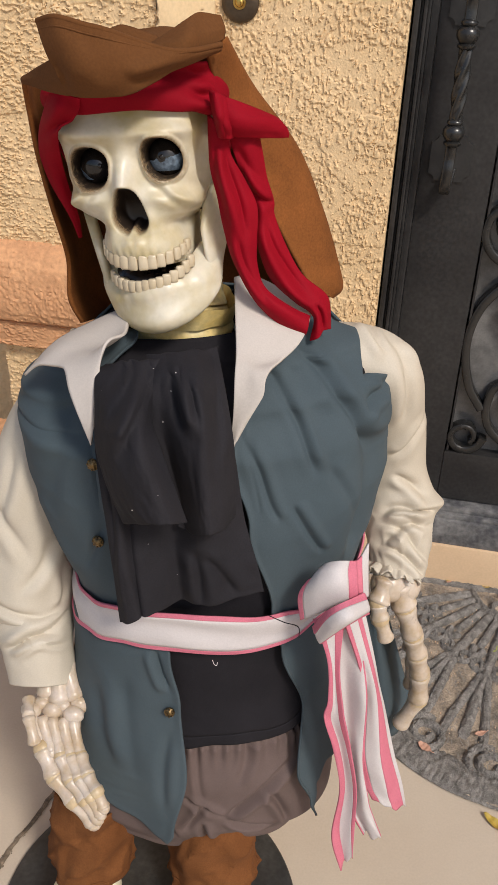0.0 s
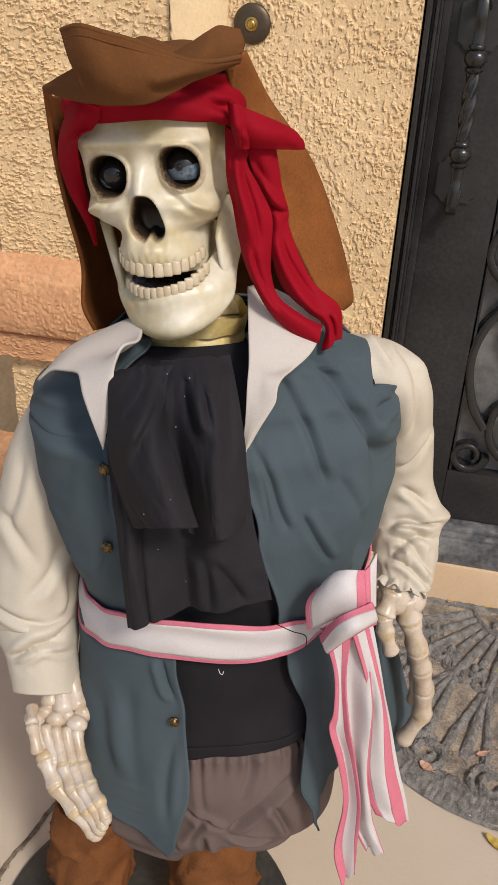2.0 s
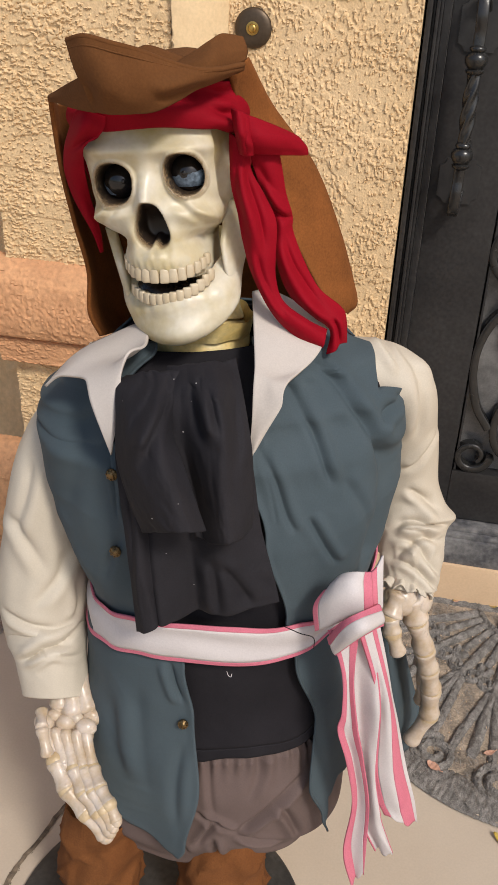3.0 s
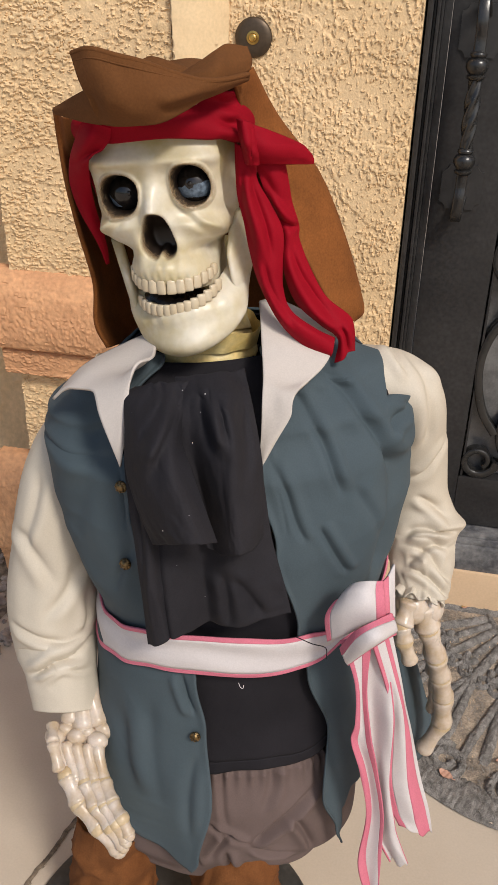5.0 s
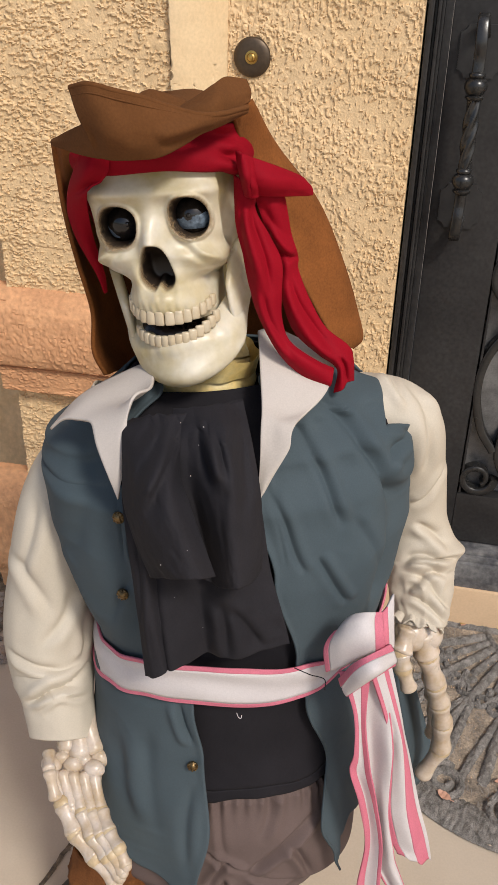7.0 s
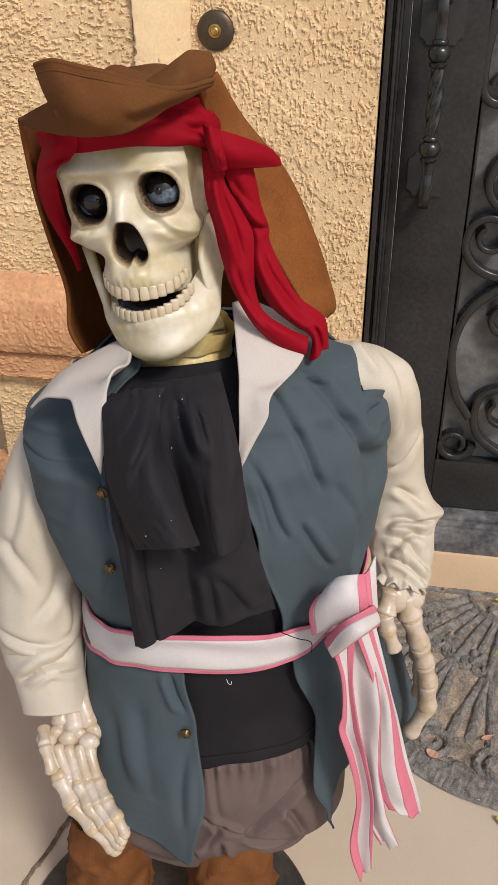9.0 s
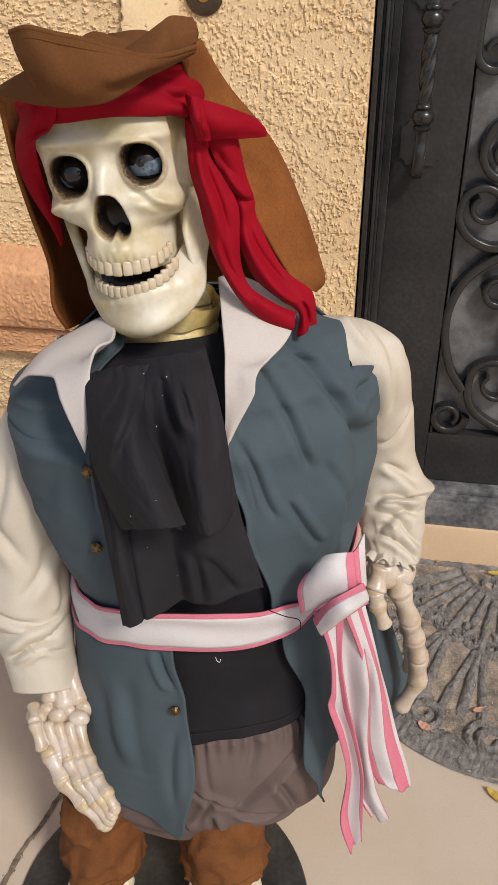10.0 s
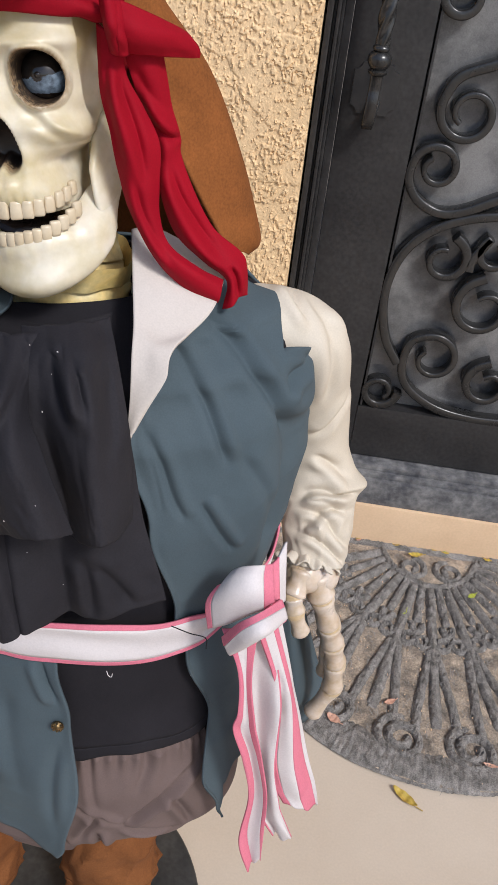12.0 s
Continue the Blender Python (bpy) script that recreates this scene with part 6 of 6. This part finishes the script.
part("tail", cloth_rows([[(0.012, -0.056, 1.229), (0.016, -0.062, 1.227), (0.023, -0.064, 1.223), (0.029, -0.060, 1.218)],
                         [(0.013, -0.056, 1.205), (0.017, -0.062, 1.202), (0.027, -0.064, 1.199), (0.034, -0.058, 1.194)],
                         [(0.015, -0.058, 1.180), (0.022, -0.066, 1.180), (0.035, -0.066, 1.178), (0.047, -0.058, 1.172)],
                         [(0.022, -0.060, 1.152), (0.031, -0.070, 1.154), (0.045, -0.070, 1.152), (0.060, -0.060, 1.146)],
                         [(0.029, -0.062, 1.122), (0.037, -0.072, 1.123), (0.049, -0.072, 1.120), (0.061, -0.062, 1.116)],
                         [(0.039, -0.066, 1.092), (0.045, -0.074, 1.094), (0.053, -0.074, 1.093), (0.062, -0.066, 1.089)],
                         [(0.061, -0.072, 1.053), (0.063, -0.080, 1.061), (0.066, -0.080, 1.066), (0.071, -0.072, 1.066)],
                         [(0.086, -0.076, 1.030), (0.088, -0.084, 1.041), (0.092, -0.084, 1.047), (0.097, -0.074, 1.047)],
                         [(0.115, -0.078, 1.018), (0.116, -0.082, 1.024), (0.117, -0.080, 1.031), (0.119, -0.070, 1.035)]], 44, 130, 0.0006, 2.0, 1.0,
                        (([(0.023, 1.213), (0.030, 1.185), (0.043, 1.150), (0.052, 1.105)], 0.0040, 0.0060, 1),
                         ([(0.019, 1.213), (0.020, 1.178), (0.032, 1.127)], 0.0030, 0.0045, -1),
                         ([(0.040, 1.127), (0.050, 1.089), (0.080, 1.046)], 0.0035, 0.0040, 1))), RED, scarf, thick=0.002)
part("tail", cloth_rows([[(0.031, -0.056, 1.219), (0.041, -0.058, 1.218), (0.053, -0.056, 1.216), (0.060, -0.050, 1.213)],
                         [(0.035, -0.054, 1.201), (0.044, -0.058, 1.199), (0.056, -0.056, 1.196), (0.065, -0.048, 1.192)],
                         [(0.044, -0.050, 1.178), (0.051, -0.056, 1.177), (0.061, -0.054, 1.175), (0.070, -0.046, 1.170)],
                         [(0.058, -0.048, 1.151), (0.064, -0.054, 1.151), (0.071, -0.052, 1.149), (0.078, -0.044, 1.147)],
                         [(0.061, -0.050, 1.134), (0.066, -0.056, 1.134), (0.072, -0.054, 1.134), (0.079, -0.044, 1.133)],
                         [(0.064, -0.054, 1.104), (0.072, -0.062, 1.105), (0.082, -0.060, 1.105), (0.092, -0.048, 1.103)],
                         [(0.078, -0.056, 1.070), (0.086, -0.064, 1.073), (0.096, -0.062, 1.074), (0.110, -0.050, 1.074)],
                         [(0.104, -0.062, 1.048), (0.111, -0.068, 1.053), (0.123, -0.064, 1.054), (0.135, -0.052, 1.054)],
                         [(0.124, -0.064, 1.032), (0.127, -0.070, 1.037), (0.134, -0.066, 1.040), (0.141, -0.054, 1.042)],
                         [(0.122, -0.066, 1.005), (0.129, -0.072, 1.011), (0.135, -0.066, 1.017), (0.144, -0.056, 1.015)]], 44, 150, 0.0006, 2.0, 3.0,
                        (([(0.042, 1.187), (0.052, 1.163), (0.067, 1.150), (0.080, 1.145)], 0.0035, 0.0060, -1),
                         ([(0.038, 1.205), (0.048, 1.187), (0.064, 1.165)], 0.0040, 0.0035, 1),
                         ([(0.066, 1.138), (0.079, 1.104), (0.103, 1.068), (0.128, 1.045)], 0.0040, 0.0065, 1),
                         ([(0.123, 1.049), (0.131, 1.036), (0.134, 1.014)], 0.0030, 0.0050, -1))), RED, scarf, thick=0.002)
bm = bmesh.new()
tube(bm, ats([(0.122, -0.062, 0.996), (0.125, -0.066, 0.986), (0.124, -0.066, 0.976)]), 0.0007, 6, 8)
part("stray_thread", bm, WIRE, scarf, "pale stray pin at the scarf end")

# ---- hat ----
hat = thing("pirate_hat", HEAD @ Vector((0, 0.02, 0.10)), "soft brown suede pirate hat with turned-up brim and drape", "hat")
bm = bmesh.new()


def crown(s, t):
    th = 2 * math.pi * s
    r = math.cos(t * math.pi / 2) ** 0.7
    return HEAD @ Vector((0.084 * r * math.sin(th), 0.015 - 0.092 * r * math.cos(th), 0.080 + 0.030 * math.sin(t * math.pi / 2) + 0.004 * n3(math.sin(th) * 2, math.cos(th) * 2, t * 3)))


grid(bm, crown, 64, 24, True)
part("crown", bm, HAT, hat, thick=0.003)
BRIM = [[(-0.111, -0.100, 1.252), (-0.095, -0.112, 1.252), (-0.074, -0.118, 1.254), (-0.057, -0.118, 1.256), (-0.037, -0.108, 1.264), (-0.018, -0.094, 1.273), (0.002, -0.076, 1.279), (0.022, -0.045, 1.284)],
        [(-0.118, -0.108, 1.273), (-0.098, -0.125, 1.273), (-0.078, -0.130, 1.271), (-0.058, -0.128, 1.273), (-0.037, -0.120, 1.277), (-0.018, -0.104, 1.280), (0.002, -0.084, 1.284), (0.023, -0.048, 1.285)],
        [(-0.125, -0.108, 1.290), (-0.106, -0.126, 1.292), (-0.083, -0.132, 1.288), (-0.063, -0.130, 1.285), (-0.041, -0.118, 1.285), (-0.019, -0.105, 1.284), (0.001, -0.086, 1.286), (0.023, -0.050, 1.287)],
        [(-0.131, -0.100, 1.308), (-0.114, -0.118, 1.313), (-0.091, -0.126, 1.309), (-0.069, -0.124, 1.304), (-0.047, -0.114, 1.296), (-0.022, -0.104, 1.289), (-0.000, -0.088, 1.288), (0.023, -0.052, 1.289)]]
FOLD = [[(-0.120, -0.102, 1.280), (-0.140, -0.064, 1.267), (-0.159, -0.034, 1.254)],
        [(-0.113, -0.106, 1.265), (-0.135, -0.074, 1.260), (-0.160, -0.036, 1.253)],
        [(-0.108, -0.100, 1.251), (-0.130, -0.078, 1.250), (-0.159, -0.034, 1.250)]]
part("side_fold", cloth_rows(FOLD, 30, 20, 0.0006, 2.0, 1.0), HAT, hat, thick=0.004)
CREASE = folds_of((([(-0.009, 1.280), (-0.027, 1.274), (-0.044, 1.269), (-0.059, 1.266)], 0.0040, 0.0050, 1),
                   ([(-0.109, 1.258), (-0.110, 1.270), (-0.119, 1.280)], 0.0040, 0.0030, -1),
                   ([(-0.096, 1.304), (-0.077, 1.286), (-0.073, 1.262)], 0.0120, 0.0020, 1)))
brim_rows = [ats(r) for r in BRIM]
turn_back = FIG.inverted()


def brim_at(s, t):
    p = catmull([catmull(r, s) for r in brim_rows], t)
    l = turn_back @ p
    return p + FIG.to_3x3() @ Vector((0, -CREASE(l.x, l.z) - 0.0010 * n3(s * 7, t * 3, 2), 0))


bm = bmesh.new()
grid(bm, brim_at, 110, 44)
part("front_brim", bm, HAT, hat, thick=0.004)
for k, lift in ((0.90, 0.0022), (1.0, 0.0)):
    bm = bmesh.new()
    tube(bm, [brim_at(i / 40, k) + FIG.to_3x3() @ Vector((0, -lift, 0)) for i in range(41)], 0.0008 if lift else 0.0026, 8, 120)
    part("seam" if lift else "rolled_edge", bm, HAT, hat, "stitched seam below the brim edge" if lift else "")
PEAK = [[(-0.037, -0.088, 1.285), (-0.015, -0.090, 1.286), (-0.003, -0.084, 1.287), (0.007, -0.068, 1.287), (0.025, -0.034, 1.292)],
        [(-0.037, -0.082, 1.287), (-0.016, -0.086, 1.293), (-0.004, -0.080, 1.299), (0.006, -0.062, 1.299), (0.026, -0.032, 1.300)],
        [(-0.037, -0.072, 1.290), (-0.022, -0.070, 1.299), (-0.008, -0.062, 1.308), (0.002, -0.046, 1.313), (0.022, -0.028, 1.310)]]
part("side_brim", cloth_rows(PEAK, 60, 26, 0.0008, 2.0, 0.5), HAT, hat, thick=0.004)
INNER_BRIM = [[(-0.081, -0.070, 1.292), (-0.057, -0.070, 1.287), (-0.027, -0.070, 1.286)], [(-0.076, -0.060, 1.297), (-0.060, -0.060, 1.297), (-0.031, -0.060, 1.290)], [(-0.073, -0.052, 1.299), (-0.062, -0.052, 1.301), (-0.034, -0.052, 1.293)]]
part("back_brim", cloth_rows(INNER_BRIM, 30, 14, 0.0006, 2.0, 0.2), HAT, hat, thick=0.004)
DRAPE_ROWS = [[(-0.160, -0.034, 1.252), (-0.155, 0.040, 1.238), (-0.080, 0.110, 1.270), (0.000, 0.105, 1.270), (0.026, 0.040, 1.278), (0.027, -0.020, 1.292), (0.010, -0.046, 1.280)],
              [(-0.162, -0.010, 1.223), (-0.153, 0.060, 1.206), (-0.080, 0.140, 1.215), (0.010, 0.135, 1.215), (0.052, 0.085, 1.228), (0.056, 0.025, 1.243), (0.024, -0.020, 1.237)],
              [(-0.160, 0.004, 1.177), (-0.151, 0.075, 1.158), (-0.085, 0.152, 1.150), (0.025, 0.148, 1.150), (0.097, 0.100, 1.166), (0.105, 0.045, 1.181), (0.048, 0.000, 1.188)],
              [(-0.152, 0.014, 1.124), (-0.144, 0.085, 1.103), (-0.082, 0.158, 1.095), (0.035, 0.155, 1.100), (0.131, 0.105, 1.094), (0.139, 0.052, 1.110), (0.075, 0.008, 1.131)],
              [(-0.141, 0.024, 1.063), (-0.130, 0.090, 1.044), (-0.080, 0.160, 1.020), (0.040, 0.158, 1.020), (0.154, 0.105, 1.033), (0.160, 0.056, 1.050), (0.103, 0.012, 1.079)],
              [(-0.143, 0.030, 1.013), (-0.127, 0.095, 0.994), (-0.080, 0.160, 0.965), (0.045, 0.158, 0.965), (0.161, 0.105, 1.000), (0.169, 0.056, 1.020), (0.123, 0.018, 1.044)],
              [(-0.131, 0.030, 0.983), (-0.111, 0.090, 0.965), (-0.075, 0.158, 0.930), (0.050, 0.156, 0.930), (0.154, 0.100, 0.989), (0.160, 0.052, 1.008), (0.133, 0.024, 1.025)]]
part("back_drape", cloth_rows(DRAPE_ROWS, 150, 110, 0.0016, 6.0, 1.0), SUEDE, hat, "rust-brown suede drape with sunlit orange in its colour", thick=0.0045)


# ---- door mat ----
MX, MY, MA, MB = 0.765, 1.528, 0.535, 0.662
mat_thing = thing("door_mat", (MX, MY - 0.3, 0), "half-round grey rubber mat with raised scroll pattern", "door mat")


def mat_xy(deg, k):
    """A place on the mat: deg from its axis, k from its straight back's middle (0) to the rim (1)."""
    a = radians(deg)
    return MX + MA * k * math.sin(a), MY - MB * k * math.cos(a)


bm = bmesh.new()


def mat_bed(s, t):
    x, y = mat_xy(-90 + 180 * s, 0.985 * t)
    return (x, y, 0.006 + 0.0012 * n3(x * 60, y * 60, 1))


grid(bm, mat_bed, 100, 60)
part("bed", bm, MAT_BED, mat_thing, "dusty tan recessed bed of the mat", thick=0.004)


def ridge(pts, w, h=0.013, seed=0):
    """A raised rounded rib of the mat pattern along pts (x, y)."""
    bm = bmesh.new()
    P_ = [Vector((x, y, 0)) for x, y in pts]
    steps = max(14, len(pts) * 6)

    def fn(s, t):
        p = catmull(P_, t)
        d = (catmull(P_, min(1, t + 0.02)) - catmull(P_, max(0, t - 0.02))).normalized()
        sd = Vector((d.y, -d.x, 0))
        k = 2 * s - 1
        end = min(1.0, min(t, 1 - t) * 12 + 0.35)
        return p + sd * (w / 2 * k * (0.9 + 0.12 * n3(t * 9, seed, 1))) + Vector((0, 0, 0.004 + (h - 0.004) * (1 - abs(k) ** 2.6) * end + 0.0030 * n3(p.x * 140, p.y * 140, 3 * k) + 0.0026 * n3(p.x * 330, p.y * 330, 5 * k)))
    grid(bm, fn, 14, steps * 3)
    return bm


def spiral(cx, cy, r, start, turns, way=1, lead=()):
    pts = list(lead)
    n = round(turns * 14)
    for i in range(n + 1):
        k = i / n
        a = radians(start) + way * 2 * math.pi * turns * k
        q = r * (1 - 0.80 * k)
        pts.append((cx + q * math.cos(a), cy + q * math.sin(a)))
    return pts


part("rim", ridge([mat_xy(-89 + 178 * i / 40, 0.935) for i in range(41)], 0.085, 0.016, 1), MAT_RUBBER, mat_thing)
part("rim_back", ridge([(MX - MA + 0.01 + (2 * MA - 0.02) * i / 12, MY - 0.018) for i in range(13)], 0.046, 0.016, 2), MAT_RUBBER, mat_thing)
part("ring", ridge([mat_xy(-80 + 160 * i / 24, 0.215) for i in range(25)], 0.026, 0.016, 3), MAT_RUBBER, mat_thing)
for sg in (-1, 1):
    part("inner_scroll", ridge(spiral(MX + sg * 0.044, MY - 0.090, 0.036, 90, 1.5, sg), 0.019, 0.016, 4), MAT_RUBBER, mat_thing)
SECT = 17.0
for i in range(-5, 6):
    d = i * SECT - 1.5
    if abs(d) > 84:
        continue
    part("spoke", ridge([mat_xy(d, k) for k in (0.215, 0.35, 0.5, 0.65, 0.80)], 0.030, 0.018, i), MAT_RUBBER, mat_thing)
    for sg in (-1, 1):
        b = d + sg * SECT / 2
        # fork from the spoke's middle to the rim scrolls, small curls on the way
        part("fork", ridge([mat_xy(d + sg * 1.0, 0.50), mat_xy(d + sg * 3.2, 0.60), mat_xy(d + sg * 5.0, 0.72), mat_xy(d + sg * 5.6, 0.83)], 0.026, 0.017, i + 3), MAT_RUBBER, mat_thing)
        cx, cy = mat_xy(d + sg * 4.6, 0.475)
        part("curl", ridge(spiral(cx, cy, 0.021, 200 if sg > 0 else -20, 1.15, sg), 0.018, 0.016, i + 5), MAT_RUBBER, mat_thing)
    b = d + SECT / 2
    if abs(b) < 84:
        part("short_spoke", ridge([mat_xy(b, k) for k in (0.225, 0.30, 0.40)], 0.025, 0.017, i + 8), MAT_RUBBER, mat_thing)
        part("leaf_rib", ridge([mat_xy(b - 3.5, 0.40), mat_xy(b - 1.6, 0.435), mat_xy(b, 0.445), mat_xy(b + 1.6, 0.435), mat_xy(b + 3.5, 0.40)], 0.022, 0.017, i + 9), MAT_RUBBER, mat_thing)
        cx, cy = mat_xy(b, 0.862)
        part("rim_scroll", ridge(spiral(cx, cy, 0.050, 90 + b, 1.9, 1), 0.023, 0.019, i + 7), MAT_RUBBER, mat_thing)

# ---- fallen leaves ----
random.seed(21)


def leaf(x, y, z, size, turn, mat, curl, label, slim=0.36):
    bm = bmesh.new()
    c, s_ = math.cos(radians(turn)), math.sin(radians(turn))

    def fn(s, t):
        l = (t - 0.5) * size
        w = slim * size * math.sin(math.pi * min(1, t * 0.94 + 0.03)) ** 0.8 * (s - 0.5) * 2 * 0.5
        h = curl * size * ((2 * s - 1) ** 2 * 0.5 + (2 * t - 1) ** 2 * 0.6) + 0.02 * size * math.sin(t * 20)
        return (x + l * c - w * s_, y + l * s_ + w * c, z + 0.001 + h)
    grid(bm, fn, 8, 16)
    n = len(bm.verts)
    tube(bm, [(x + 0.5 * size * c, y + 0.5 * size * s_, z + 0.002), (x + 0.75 * size * c, y + 0.75 * size * s_ + 0.002, z + 0.003)], 0.0007, 5, 4)
    return solo("fallen_leaf", bm, mat, label, "leaf", "fallen leaves", thick=0.0006)


leaf(0.690, 0.848, 0.002, 0.052, -38, LEAF_Y, 0.10, "dry yellow leaf fallen on the concrete", 0.34)
leaf(0.556, 0.976, 0.019, 0.030, -35, LEAF_R, 0.12, "pinkish dry leaf on the mat rim", 0.6)
leaf(0.664, 1.038, 0.016, 0.024, 30, LEAF_R, 0.15, "orange dry leaf on the mat", 0.5)
leaf(0.853, 1.366, 0.017, 0.022, 40, LEAF_G, 0.10, "small yellow-green leaf on the mat", 0.55)
leaf(0.730, 1.474, 0.017, 0.034, 10, LEAF_Y, 0.12, "yellow-green leaf on the mat back", 0.45)
leaf(0.846, 0.930, 0.018, 0.026, -8, LEAF_R, 0.12, "brown-orange leaf on the mat scroll", 0.3)
leaf(0.70, 1.285, 0.016, 0.016, 60, LEAF_G, 0.10, "tiny green leaf on the mat", 0.5)
for i in range(26):
    x = random.uniform(0.46, 1.02)
    leaf(x, MY + random.uniform(-0.028, 0.0), 0.014, random.uniform(0.010, 0.024), random.uniform(0, 360), random.choice((LEAF_Y, LEAF_Y, LEAF_G, LEAF_R)), 0.15, "small dry leaf scrap by the step", 0.5)
# crumbs and lint on the mat
bm = bmesh.new()
for i in range(420):
    x, y = mat_xy(random.uniform(-70, 70), random.uniform(0.25, 0.97) )
    r = random.uniform(0.0006, 0.0018)
    ball(bm, (x, y, 0.010 + random.uniform(0, 0.004)), r, (1, random.uniform(1, 2.5), 0.6), 5, 3)
solo("mat_crumbs", bm, STEP, "pale crumbs and grit on the mat", "grit", kind="stuff")

# curled fibres of the worn pile, all over the mat
FIBRE = material("pale_worn_fibre", (0.36, 0.335, 0.31), (0.16, 0.15, 0.14), 0.9, scale=90, amount=1.0, spec=0.1)
bm = bmesh.new()
for i in range(4200):
    deg, k = random.uniform(-88, 88), 0.12 + 0.87 * math.sqrt(random.random())
    x, y = mat_xy(deg, k)
    if y > MY - 0.012:
        continue
    a, bend, L = random.uniform(0, 6.28), random.uniform(-2.6, 2.6), random.uniform(0.006, 0.020)
    z, w = (0.0185 if k > 0.88 else 0.0165), random.uniform(0.00025, 0.0005)
    prev = None
    for j in range(5):
        f = j / 4
        d = Vector((math.cos(a + bend * f), math.sin(a + bend * f), 0))
        p = Vector((x, y, z - 0.006 * (2 * f - 1) ** 2 + random.uniform(-0.001, 0.001)))
        pair = (bm.verts.new(p + Vector((-d.y, d.x, 0.3)) * w), bm.verts.new(p - Vector((-d.y, d.x, 0.3)) * w))
        if prev:
            bm.faces.new((prev[0], prev[1], pair[1], pair[0]))
        prev = pair
        x, y = x + d.x * L / 4, y + d.y * L / 4
solo("mat_fibres", bm, FIBRE, "pale frayed fibres and lint on the mat pile", "fibres", kind="stuff")
